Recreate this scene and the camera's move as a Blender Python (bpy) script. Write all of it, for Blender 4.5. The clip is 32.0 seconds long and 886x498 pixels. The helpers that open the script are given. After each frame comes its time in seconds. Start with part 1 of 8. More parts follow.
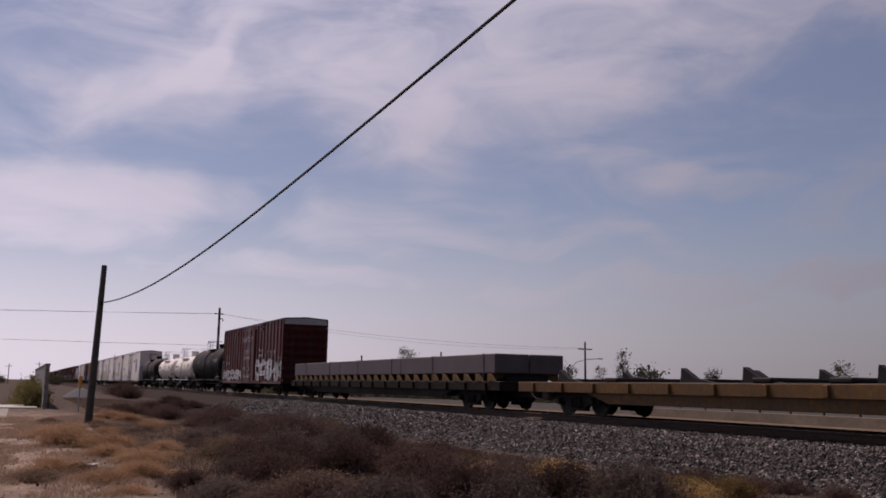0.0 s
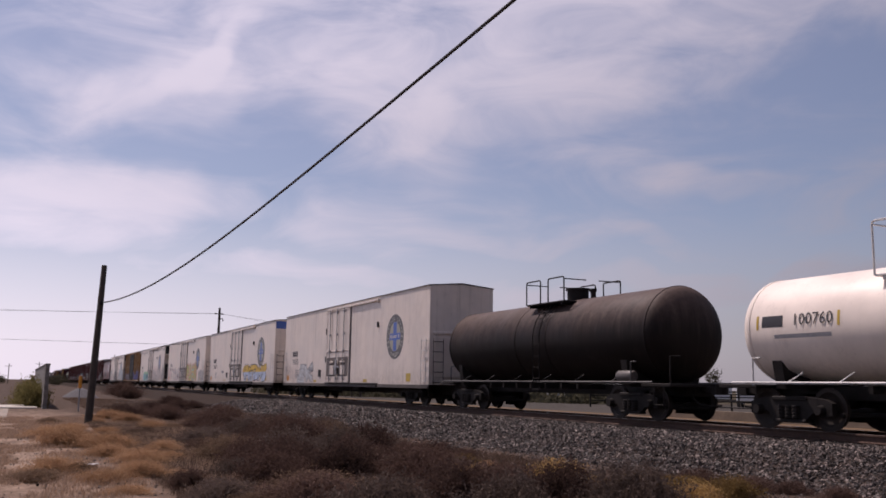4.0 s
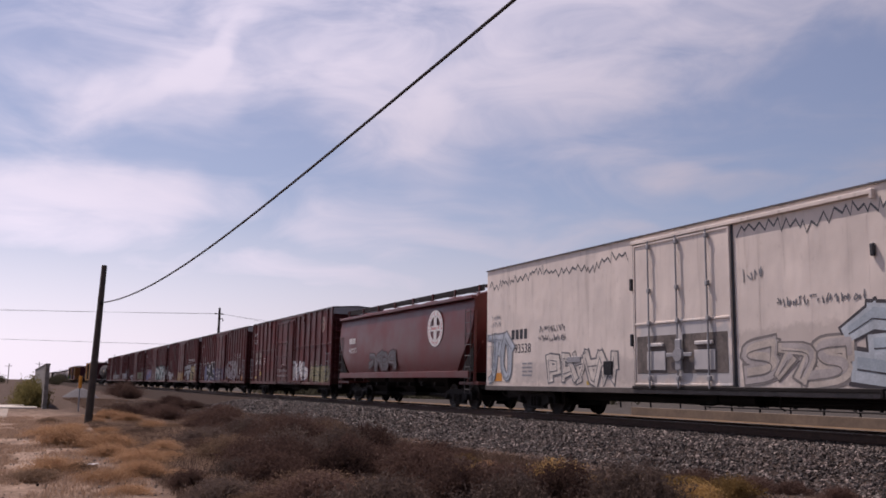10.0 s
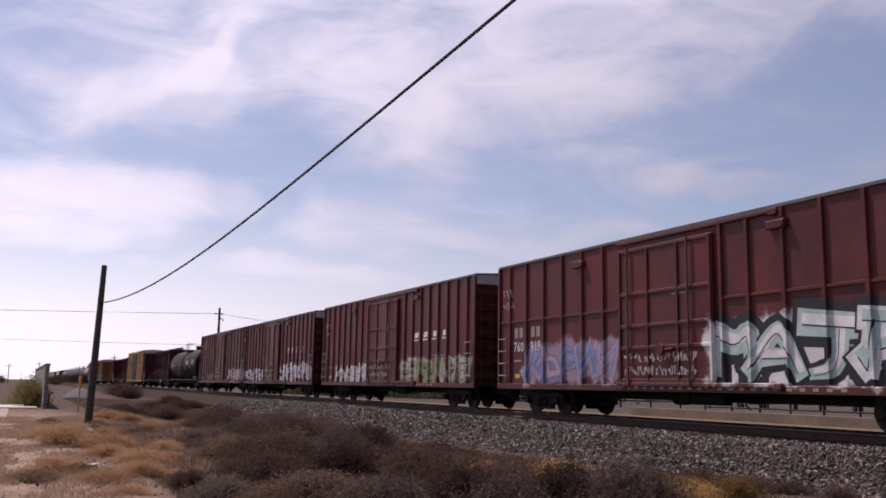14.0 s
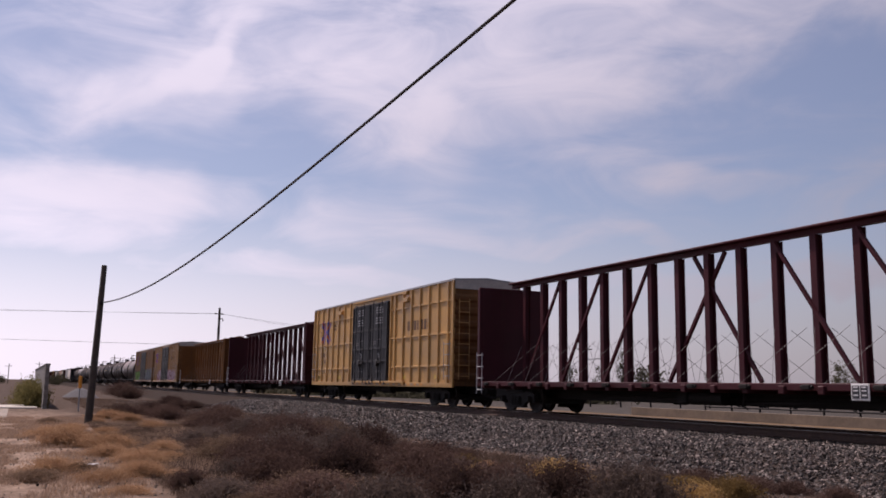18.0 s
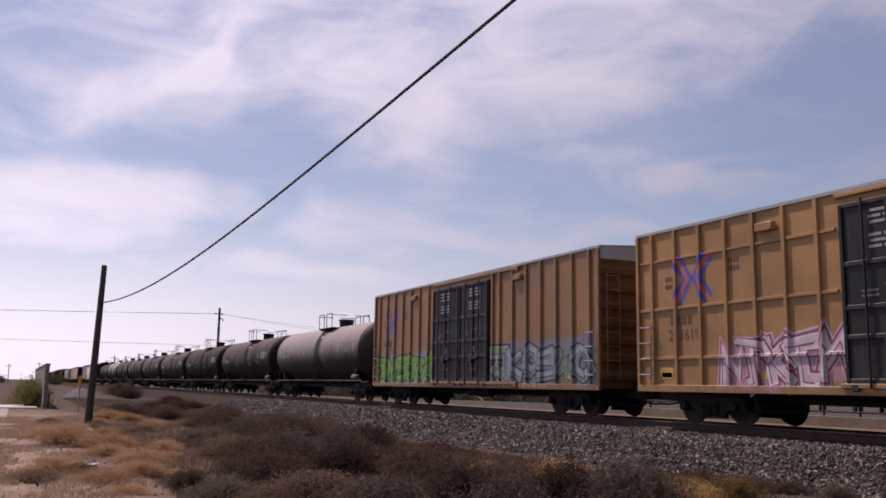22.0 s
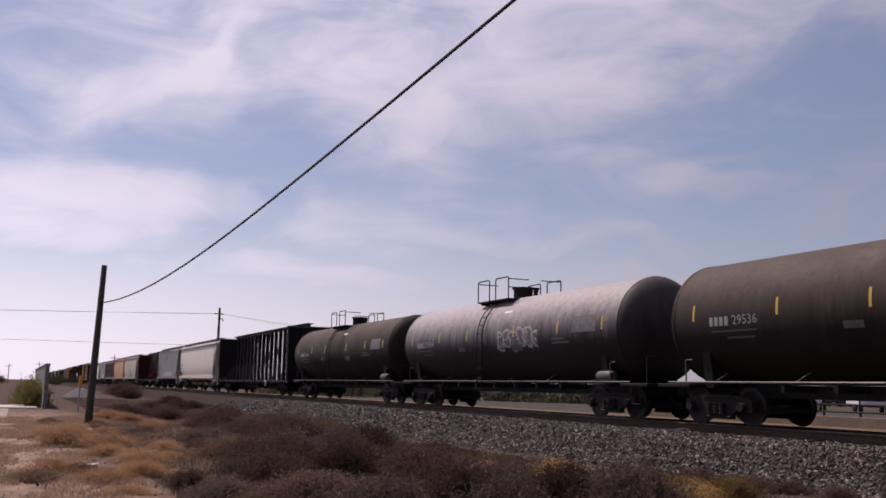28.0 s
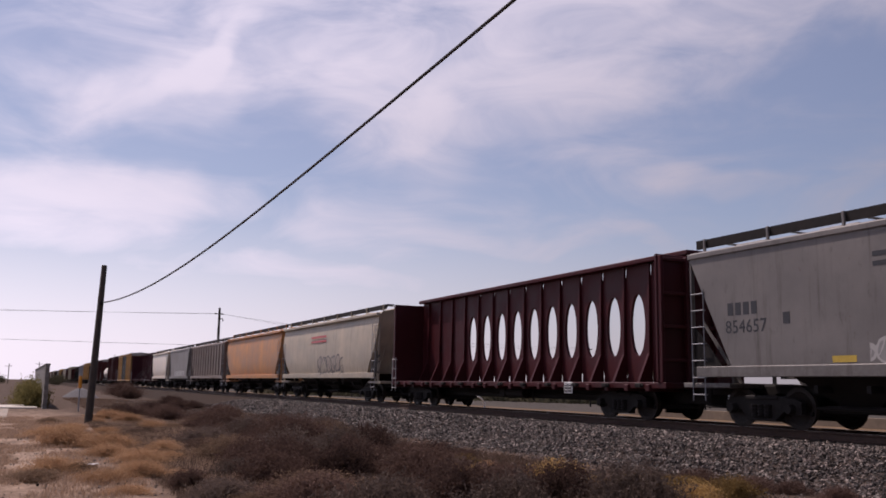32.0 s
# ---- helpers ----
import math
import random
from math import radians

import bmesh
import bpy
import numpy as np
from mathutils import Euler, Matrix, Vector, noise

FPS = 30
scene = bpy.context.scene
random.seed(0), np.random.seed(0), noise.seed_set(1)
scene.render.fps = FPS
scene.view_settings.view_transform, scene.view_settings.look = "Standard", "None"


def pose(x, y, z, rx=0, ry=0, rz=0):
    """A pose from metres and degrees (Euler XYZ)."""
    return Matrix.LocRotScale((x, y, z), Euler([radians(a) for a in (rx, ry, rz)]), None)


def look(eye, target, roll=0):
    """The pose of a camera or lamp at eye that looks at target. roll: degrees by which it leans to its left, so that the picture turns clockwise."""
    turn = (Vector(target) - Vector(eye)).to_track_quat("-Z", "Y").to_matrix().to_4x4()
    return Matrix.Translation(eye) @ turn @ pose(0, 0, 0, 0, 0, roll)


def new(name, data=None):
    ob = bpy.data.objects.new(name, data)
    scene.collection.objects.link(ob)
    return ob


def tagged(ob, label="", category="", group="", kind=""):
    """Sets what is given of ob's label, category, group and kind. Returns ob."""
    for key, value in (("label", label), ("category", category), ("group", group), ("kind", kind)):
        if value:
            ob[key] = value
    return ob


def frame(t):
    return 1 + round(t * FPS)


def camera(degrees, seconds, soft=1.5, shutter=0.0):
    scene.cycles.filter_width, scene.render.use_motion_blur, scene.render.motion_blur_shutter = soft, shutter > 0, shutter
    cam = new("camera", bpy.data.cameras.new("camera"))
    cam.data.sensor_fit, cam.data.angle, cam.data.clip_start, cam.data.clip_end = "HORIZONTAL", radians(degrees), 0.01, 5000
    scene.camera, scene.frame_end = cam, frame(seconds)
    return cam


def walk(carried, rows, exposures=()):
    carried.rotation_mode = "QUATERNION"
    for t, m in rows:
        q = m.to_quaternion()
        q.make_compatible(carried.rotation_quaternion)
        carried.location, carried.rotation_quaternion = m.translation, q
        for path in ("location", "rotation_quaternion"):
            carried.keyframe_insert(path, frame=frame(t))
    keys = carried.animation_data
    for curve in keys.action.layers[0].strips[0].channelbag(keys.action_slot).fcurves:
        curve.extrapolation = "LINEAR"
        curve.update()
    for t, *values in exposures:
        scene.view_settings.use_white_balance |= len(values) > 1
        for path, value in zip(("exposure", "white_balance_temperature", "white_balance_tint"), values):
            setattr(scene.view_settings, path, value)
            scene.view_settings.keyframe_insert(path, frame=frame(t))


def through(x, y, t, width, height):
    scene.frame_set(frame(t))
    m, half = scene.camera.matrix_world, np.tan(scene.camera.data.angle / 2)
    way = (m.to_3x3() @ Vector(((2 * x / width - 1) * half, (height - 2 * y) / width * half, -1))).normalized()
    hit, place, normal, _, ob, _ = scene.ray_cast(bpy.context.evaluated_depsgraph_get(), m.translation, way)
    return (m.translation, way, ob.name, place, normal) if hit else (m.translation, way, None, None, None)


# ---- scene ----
# The camera stands still beside a single-track railway line; x runs along the rails, z = 0 is the rail's top.
cam = camera(53.24, 32.0, soft=1.7)
EYE = (0.0, 0.0, 0.861)
VIEW = look(EYE, (-8.938, 4.216, 2.391), 0.94)
walk(cam, [(0, VIEW), (32.0, VIEW)],
     exposures=[(t, stops + 0.16, 6650, 27) for t, stops in ((0, -0.46), (1.2, -0.29), (2, -0.08), (3, -0.17), (6, -0.2), (7.5, -0.18), (9, -0.07), (10.5, -0.03), (12, 0.1), (14, 0.15), (17, 0.04), (20, -0.05), (22, 0.03), (24, -0.07), (28, -0.09), (29.5, -0.09), (31, -0.08), (32, -0.05))])

TRACK_Y = 16.86           # the track's middle line
GROUND_Z = -0.66          # the open ground


def run(t):
    """How far the train has gone along x, in metres, from where it stands at 16 s."""
    return 24.565 * (t - 16) - 0.0107 * (t - 16) ** 2


# ---- light ----
SUN_EL, SUN_AZ = radians(60), radians(205)      # azimuth from +x, counter-clockwise
sun_way = Vector((math.cos(SUN_EL) * math.cos(SUN_AZ), math.cos(SUN_EL) * math.sin(SUN_AZ), math.sin(SUN_EL)))
sun_data = bpy.data.lights.new("sun", "SUN")
sun_data.energy, sun_data.angle, sun_data.color = 3.8, radians(0.6), (1.0, 0.93, 0.84)
sun = new("sun", sun_data)
sun.matrix_world = look(sun_way * 50, (0, 0, 0))


SKY, CLOUD_FAR, CLOUD_NEAR = 0.080, 0.12, 1.05
# heading from -x towards +y, height, both in degrees; half-widths, lean, weight
CLOUDS = [(42, 23.5, 22, 5.0, 0, 0.15), (29, 19.5, 9, 3.5, -10, 0.08), (22, 17.5, 7, 4.5, -20, 0.16), (2, 10.3, 9, 2.6, 0, 0.26), (42.5, 12.8, 6, 1.2, 4, 0.17),
          (20, 9.9, 8, 1.8, 0, 0.13), (11, 20.5, 9, 2.8, 24, 0.14), (6.5, 17.5, 5, 2.4, 20, 0.13), (1.5, 16.4, 3, 2.0, 0, 0.14), (52, 16.5, 14, 2.6, 0, -0.08), (42, 6.3, 16, 1.1, 2, 0.22), (34, 9.2, 12, 0.9, -4, 0.14), (16, 6.5, 14, 1.0, 0, 0.14),
          (8, 19.6, 5, 0.9, 38, 0.13), (19.5, 20.6, 4, 0.8, -10, 0.06), (14.5, 22.5, 5, 1.3, 25, -0.07), (25, 17.2, 6, 0.9, 36, 0.07), (33, 20.5, 9, 1.1, 16, 0.07), (4, 22.5, 8, 3.0, 0, 0.04), (13, 14.5, 7, 1.2, 28, -0.07), (47, 19.0, 7, 1.3, 10, -0.08)]


def build_world():
    world = bpy.data.worlds.new("sky")
    scene.world = world
    world.use_nodes = True
    nt = world.node_tree
    nt.nodes.clear()
    N, L = nt.nodes.new, nt.links.new
    out = N("ShaderNodeOutputWorld")
    sky = N("ShaderNodeTexSky")
    sky.sky_type, sky.sun_disc = "NISHITA", False
    sky.sun_elevation, sky.sun_rotation = SUN_EL, math.pi / 2 - SUN_AZ
    sky.air_density, sky.dust_density, sky.ozone_density = 1.0, 0.6, 1.6
    tc = N("ShaderNodeTexCoord")
    sep = N("ShaderNodeSeparateXYZ")
    L(tc.outputs["Generated"], sep.inputs[0])

    def op(kind, a, b=None, c=None):
        n = N("ShaderNodeMath")
        n.operation = kind
        for i, v in enumerate((a, b, c)):
            if v is None:
                continue
            if isinstance(v, (int, float)):
                n.inputs[i].default_value = v
            else:
                L(v, n.inputs[i])
        return n.outputs[0]

    def span(v, a, b, lo, hi):
        n = N("ShaderNodeMapRange")
        n.interpolation_type = "SMOOTHSTEP"
        for i, q in enumerate((v, a, b, lo, hi)):
            if isinstance(q, (int, float)):
                n.inputs[i].default_value = q
            else:
                L(q, n.inputs[i])
        return n.outputs[0]

    # the heading and height of a direction, in degrees
    az = op("MULTIPLY", op("ARCTAN2", sep.outputs[1], op("MULTIPLY", sep.outputs[0], -1.0)), 57.2958)
    el = op("MULTIPLY", op("ARCSINE", sep.outputs[2]), 57.2958)
    flat = N("ShaderNodeCombineXYZ")
    L(az, flat.inputs[0]), L(el, flat.inputs[1])

    def fog(scale, detail, rough, stretch, turn, off, distort=0.6):
        m = N("ShaderNodeMapping")
        m.inputs["Rotation"].default_value = (0, 0, radians(turn))
        m.inputs["Scale"].default_value = stretch
        m.inputs["Location"].default_value = off
        L(flat.outputs[0], m.inputs["Vector"])
        n = N("ShaderNodeTexNoise")
        n.inputs["Scale"].default_value, n.inputs["Detail"].default_value = scale, detail
        n.inputs["Roughness"].default_value, n.inputs["Distortion"].default_value = rough, distort
        L(m.outputs[0], n.inputs["Vector"])
        return n.outputs["Fac"]

    veil = fog(0.06, 5, 0.55, (0.8, 1.7, 1), -14, (3.1, 1.7, 0))
    wisp = fog(0.15, 7, 0.58, (0.65, 1.8, 1), -20, (0.4, 2.2, 0), 1.0)
    bend_a, bend_b = fog(0.07, 3, 0.5, (1, 1, 1), 0, (7, 2, 0)), fog(0.08, 3, 0.5, (1, 1, 1), 0, (1, 9, 0))
    waz = op("ADD", az, op("MULTIPLY", op("SUBTRACT", bend_a, 0.5), 14.0))
    wel = op("ADD", el, op("MULTIPLY", op("SUBTRACT", bend_b, 0.5), 6.5))
    thick = op("ADD", op("MULTIPLY", veil, 0.42), op("MULTIPLY", wisp, 0.58))
    total = op("SUBTRACT", thick, 0.06)
    # banks of cloud: heading, height, half-widths, lean, weight
    for ca, ce, wa, we, lean, weight in CLOUDS:
        c, s = math.cos(radians(lean)), math.sin(radians(lean))
        da, de = op("SUBTRACT", waz, ca), op("SUBTRACT", wel, ce)
        qa = op("DIVIDE", op("ADD", op("MULTIPLY", da, c), op("MULTIPLY", de, s)), wa)
        qe = op("DIVIDE", op("SUBTRACT", op("MULTIPLY", de, c), op("MULTIPLY", da, s)), we)
        r2 = op("ADD", op("MULTIPLY", qa, qa), op("MULTIPLY", qe, qe))
        total = op("ADD", total, span(r2, 0.0, 1.6, weight, 0.0))
    cover = span(total, 0.28, 0.82, 0.16, 0.92)
    haze = span(el, -1.0, 16.0, 0.88, 0.0)
    cover = op("MINIMUM", op("MAXIMUM", cover, haze), 0.92)
    # cloud lit from behind glows towards the sun and greys away from it
    toward = N("ShaderNodeVectorMath")
    toward.operation = "DOT_PRODUCT"
    L(tc.outputs["Generated"], toward.inputs[0])
    toward.inputs[1].default_value = sun_way
    glow = span(toward.outputs["Value"], -0.1, 0.92, CLOUD_FAR, CLOUD_NEAR)
    # dust near the horizon is brighter below the sun
    aside = op("ABSOLUTE", op("ADD", az, 14.0))
    lit_dust = op("MULTIPLY", span(el, -1.0, 17.0, 1.0, 0.0), span(aside, 8.0, 60.0, 0.46, 0.12))
    glow = op("ADD", glow, lit_dust)
    blue = N("ShaderNodeBackground")
    blue.inputs["Strength"].default_value = SKY
    L(sky.outputs[0], blue.inputs["Color"])
    cloud = N("ShaderNodeBackground")
    cloud.inputs["Color"].default_value = (0.786, 0.788, 0.872, 1)
    L(glow, cloud.inputs["Strength"])
    both = N("ShaderNodeMixShader")
    L(cover, both.inputs[0]), L(blue.outputs[0], both.inputs[1]), L(cloud.outputs[0], both.inputs[2])
    L(both.outputs[0], out.inputs[0])


build_world()


# ---- materials ----
class Nodes:
    """A small hand for writing node materials."""

    def __init__(self, name):
        self.mat = bpy.data.materials.new(name)
        self.mat.use_nodes = True
        self.nt = self.mat.node_tree
        self.bsdf = next(n for n in self.nt.nodes if n.type == "BSDF_PRINCIPLED")
        self.tc = self.nt.nodes.new("ShaderNodeTexCoord")
        self.info = self.nt.nodes.new("ShaderNodeObjectInfo")

    def put(self, v, socket):
        if isinstance(v, (int, float)):
            socket.default_value = v
        elif isinstance(v, (tuple, list)):
            socket.default_value = (*v, 1) if len(v) == 3 and len(socket.default_value) == 4 else v
        else:
            self.nt.links.new(v, socket)

    def math(self, kind, a, b=None, c=None):
        n = self.nt.nodes.new("ShaderNodeMath")
        n.operation = kind
        for i, v in enumerate((a, b, c)):
            if v is not None:
                self.put(v, n.inputs[i])
        return n.outputs[0]

    def noise(self, scale, detail=4, rough=0.55, stretch=(1, 1, 1), off=(0, 0, 0), vec=None, distort=0.0):
        m = self.nt.nodes.new("ShaderNodeMapping")
        m.inputs["Scale"].default_value, m.inputs["Location"].default_value = stretch, off
        self.put(vec if vec is not None else self.tc.outputs["Object"], m.inputs["Vector"])
        n = self.nt.nodes.new("ShaderNodeTexNoise")
        n.inputs["Scale"].default_value, n.inputs["Detail"].default_value = scale, detail
        n.inputs["Roughness"].default_value, n.inputs["Distortion"].default_value = rough, distort
        self.nt.links.new(m.outputs[0], n.inputs["Vector"])
        return n.outputs["Fac"]

    def span(self, v, a, b, lo=0.0, hi=1.0, smooth=True):
        n = self.nt.nodes.new("ShaderNodeMapRange")
        n.interpolation_type = "SMOOTHSTEP" if smooth else "LINEAR"
        for i, x in enumerate((v, a, b, lo, hi)):
            self.put(x, n.inputs[i])
        return n.outputs[0]

    def mix(self, f, a, b):
        n = self.nt.nodes.new("ShaderNodeMix")
        n.data_type = "RGBA"
        self.put(f, n.inputs[0]), self.put(a, n.inputs[6]), self.put(b, n.inputs[7])
        return n.outputs[2]

    def sep(self, vec):
        n = self.nt.nodes.new("ShaderNodeSeparateXYZ")
        self.nt.links.new(vec, n.inputs[0])
        return n.outputs

    def bump(self, h, strength=0.3, dist=0.01):
        n = self.nt.nodes.new("ShaderNodeBump")
        n.inputs["Strength"].default_value, n.inputs["Distance"].default_value = strength, dist
        self.nt.links.new(h, n.inputs["Height"])
        self.nt.links.new(n.outputs[0], self.bsdf.inputs["Normal"])

    def done(self, color, rough=0.6, metal=0.0, spec=0.5):
        self.put(color, self.bsdf.inputs["Base Color"])
        self.put(rough, self.bsdf.inputs["Roughness"])
        self.put(metal, self.bsdf.inputs["Metallic"])
        self.put(spec, self.bsdf.inputs["Specular IOR Level"])
        return self.mat


def plain(name, color, rough=0.6, metal=0.0, vary=0.25, scale=6.0, bump=0.0, spec=0.5):
    """Paint or metal with two scales of wear, at real-world size."""
    n = Nodes(name)
    a = n.noise(scale, 5, 0.6)
    b = n.noise(scale * 9, 3, 0.6)
    w = n.math("ADD", n.math("MULTIPLY", a, 0.65), n.math("MULTIPLY", b, 0.35))
    dark = tuple(c * (1 - vary) for c in color)
    light = tuple(min(1, c * (1 + vary)) for c in color)
    col = n.mix(n.span(w, 0.3, 0.7), dark, light)
    if bump:
        n.bump(b, bump)
    return n.done(col, n.span(w, 0.3, 0.7, rough - 0.08, rough + 0.08), metal, spec)


COORDS = {}


def bind(mat, car):
    """Lays a car's own paint out in the car's space, so that lettering runs on over ribs and doors."""
    COORDS[mat].object = car


def livery(name, color, rough=0.5, grime=(0.05, 0.04, 0.03), dirt=0.5, fade=0.3, tags=(), streak=1.0, wavy=0.25, spec=0.4, lit_dust=None, spill=None, clouds=()):
    """A car's paint: sun-faded sheet, streaks of run-down dirt, spray-painted lettering in bands.
    tags: (x0, x1, z0, z1, letter width, colours, outline, seed) in the car's own metres; letters stand side by side.
    clouds: soft sprayed patches (x0, x1, z0, z1, colour, strength, seed)."""
    n = Nodes(name)
    COORDS[n.mat] = n.tc
    xyz = n.sep(n.tc.outputs["Object"])
    a = n.noise(0.55, 5, 0.6)
    b = n.noise(7.0, 5, 0.65)
    col = n.mix(n.span(a, 0.3, 0.72), tuple(c * (1 - fade * 0.5) for c in color), tuple(min(1, c * (1 + fade)) for c in color))
    run_down = n.noise(1.0, 6, 0.7, (3.5, 3.5, 0.22))
    col = n.mix(n.math("MULTIPLY", n.span(run_down, 0.5, 0.78), 0.75 * streak * dirt), col, grime)
    low = n.span(xyz[2], 0.7, 1.9, 0.75, 0.0)
    col = n.mix(n.math("MULTIPLY", n.math("MULTIPLY", low, n.span(b, 0.25, 0.7)), dirt), col, grime)
    scuff = n.span(n.noise(5.0, 8, 0.75, (1.0, 1, 0.45), (3, 1, 2)), 0.56, 0.70)
    col = n.mix(n.math("MULTIPLY", scuff, 0.34 * dirt), col, grime)
    rust = n.span(n.noise(2.6, 8, 0.72), 0.64, 0.72)
    col = n.mix(n.math("MULTIPLY", rust, 0.5 * dirt), col, (0.10, 0.035, 0.018))
    if lit_dust:
        # dust in streaks, with the sunlit top painted into its paler tone
        lit_top = n.span(n.math("ADD", xyz[2], n.math("MULTIPLY", n.math("SUBTRACT", run_down, 0.5), 1.3)), lit_dust[1], lit_dust[2])
        # the heads' shade is painted in too: the pale top drops away there
        if len(lit_dust) > 3:
            lit_top = n.math("MULTIPLY", lit_top, n.span(n.math("ABSOLUTE", xyz[0]), lit_dust[3], lit_dust[3] + 0.08, 1, 0.12))
        col = n.mix(n.math("MULTIPLY", lit_top, n.span(b, 0.2, 0.6, 0.6, 0.95)), col, lit_dust[0])
    if spill is not None:
        # what ran down from the manway: a dark stain with pale streaks in it
        wander = n.math("MULTIPLY", n.math("SUBTRACT", n.noise(1.3, 4, 0.6, (1, 1, 0.5)), 0.5), 0.9)
        off_x = n.math("ABSOLUTE", n.math("ADD", n.math("SUBTRACT", xyz[0], spill), wander))
        col = n.mix(n.math("MULTIPLY", n.span(off_x, 0.28, 0.75, 0.85, 0.0), n.span(xyz[2], 1.4, 2.4, 0.4, 1.0)), col, (0.016, 0.011, 0.010))
        pale_run = n.span(n.noise(1.0, 5, 0.7, (9, 9, 0.35)), 0.54, 0.62)
        col = n.mix(n.math("MULTIPLY", n.math("MULTIPLY", pale_run, n.span(off_x, 0.2, 0.55, 0.7, 0.0)), n.span(xyz[2], 2.6, 3.6)), col, (0.24, 0.21, 0.20))
    for x0, x1, z0, z1, colour, strength, seed in clouds:
        # a sprayed patch with a soft, uneven edge
        edge = n.math("MULTIPLY", n.math("SUBTRACT", n.noise(1.5, 4, 0.6, off=(seed, 3, seed)), 0.5), 1.1)
        da = n.math("SUBTRACT", (x1 - x0) / 2, n.math("ABSOLUTE", n.math("SUBTRACT", xyz[0], (x0 + x1) / 2)))
        dc = n.math("SUBTRACT", (z1 - z0) / 2, n.math("ABSOLUTE", n.math("SUBTRACT", xyz[2], (z0 + z1) / 2)))
        patch = n.span(n.math("ADD", n.math("MINIMUM", da, dc), edge), 0.0, 0.22)
        col = n.mix(n.math("MULTIPLY", n.math("MULTIPLY", patch, strength), n.span(xyz[1], -1.1, -1.15)), col, colour)
    for x0, x1, z0, z1, wide, colours, outline, seed in tags:
        tall = z1 - z0
        wob = n.noise(0.9 / wide, 2, 0.5, off=(seed * 3.1, 0, seed))
        wob2 = n.noise(1.6 / wide, 2, 0.5, off=(seed, 7, seed * 2.3))
        u = n.math("ADD", n.math("DIVIDE", n.math("SUBTRACT", xyz[0], x0), wide), n.math("MULTIPLY", n.math("SUBTRACT", wob, 0.5), 1.3))
        u = n.math("ADD", u, n.math("MULTIPLY", n.math("SUBTRACT", xyz[2], (z0 + z1) / 2), 0.28 / wide * (1 if seed % 2 else -1)))
        cell = n.math("FLOOR", u)
        f = n.math("ABSOLUTE", n.math("SUBTRACT", n.math("FRACT", u), 0.5))
        dice = n.nt.nodes.new("ShaderNodeTexWhiteNoise")
        dice.noise_dimensions = "1D"
        n.put(n.math("ADD", cell, seed * 17.3), dice.inputs["W"])
        luck = dice.outputs["Value"]
        mid = n.math("ADD", (z0 + z1) / 2, n.math("MULTIPLY", n.math("SUBTRACT", luck, 0.5), tall * 0.22))
        dz = n.math("ADD", n.math("SUBTRACT", xyz[2], mid), n.math("MULTIPLY", n.math("SUBTRACT", wob2, 0.5), tall * 0.45))
        body = n.math("ADD", n.math("POWER", n.math("DIVIDE", f, 0.52), 3.0), n.math("POWER", n.math("DIVIDE", n.math("ABSOLUTE", dz), tall * 0.58), 2.6))
        inside = n.span(body, 1.0, 1.08, 1, 0)
        rim = n.span(body, 0.52, 0.60)
        line = n.noise(1.9 / wide, 1, 0.4, (1.0, 1, 0.8), (seed * 2.7, seed, 3), distort=0.6)
        stroke = n.span(n.math("ABSOLUTE", n.math("SUBTRACT", line, 0.52)), 0.020, 0.030, 1, 0)
        shade = n.noise(1.0 / wide, 2, 0.5, off=(seed * 1.9, 2, seed), distort=0.4)
        pick = n.math("ADD", n.math("MULTIPLY", luck, 0.55), n.math("MULTIPLY", shade, 0.75))
        ramp = n.nt.nodes.new("ShaderNodeValToRGB")
        ramp.color_ramp.interpolation = "CONSTANT"
        while len(ramp.color_ramp.elements) < len(colours):
            ramp.color_ramp.elements.new(0.5)
        for i, c in enumerate(colours):
            ramp.color_ramp.elements[i].position = 0.28 + 0.62 * i / len(colours)
            ramp.color_ramp.elements[i].color = (*c, 1)
        n.put(pick, ramp.inputs[0])
        fill = n.mix(n.span(b, 0.3, 0.85, 0.0, 0.25), ramp.outputs[0], grime)
        ink = n.mix(n.math("MAXIMUM", rim, stroke), fill, outline)
        inside = n.math("MULTIPLY", inside, n.math("MULTIPLY", n.span(xyz[0], x0, x0 + 0.05), n.span(xyz[0], x1 - 0.05, x1, 1, 0)))
        inside = n.math("MULTIPLY", inside, n.span(xyz[1], -1.1, -1.15))
        col = n.mix(n.math("MULTIPLY", inside, 0.95), col, ink)
    soft = n.noise(1.4, 2, 0.5, (1.0, 1, 0.5))
    n.bump(n.math("ADD", n.math("MULTIPLY", soft, 1.0), n.math("MULTIPLY", b, 0.02)), wavy, 0.05)
    return n.done(col, n.span(a, 0.3, 0.7, rough - 0.1, rough + 0.12), 0, spec)


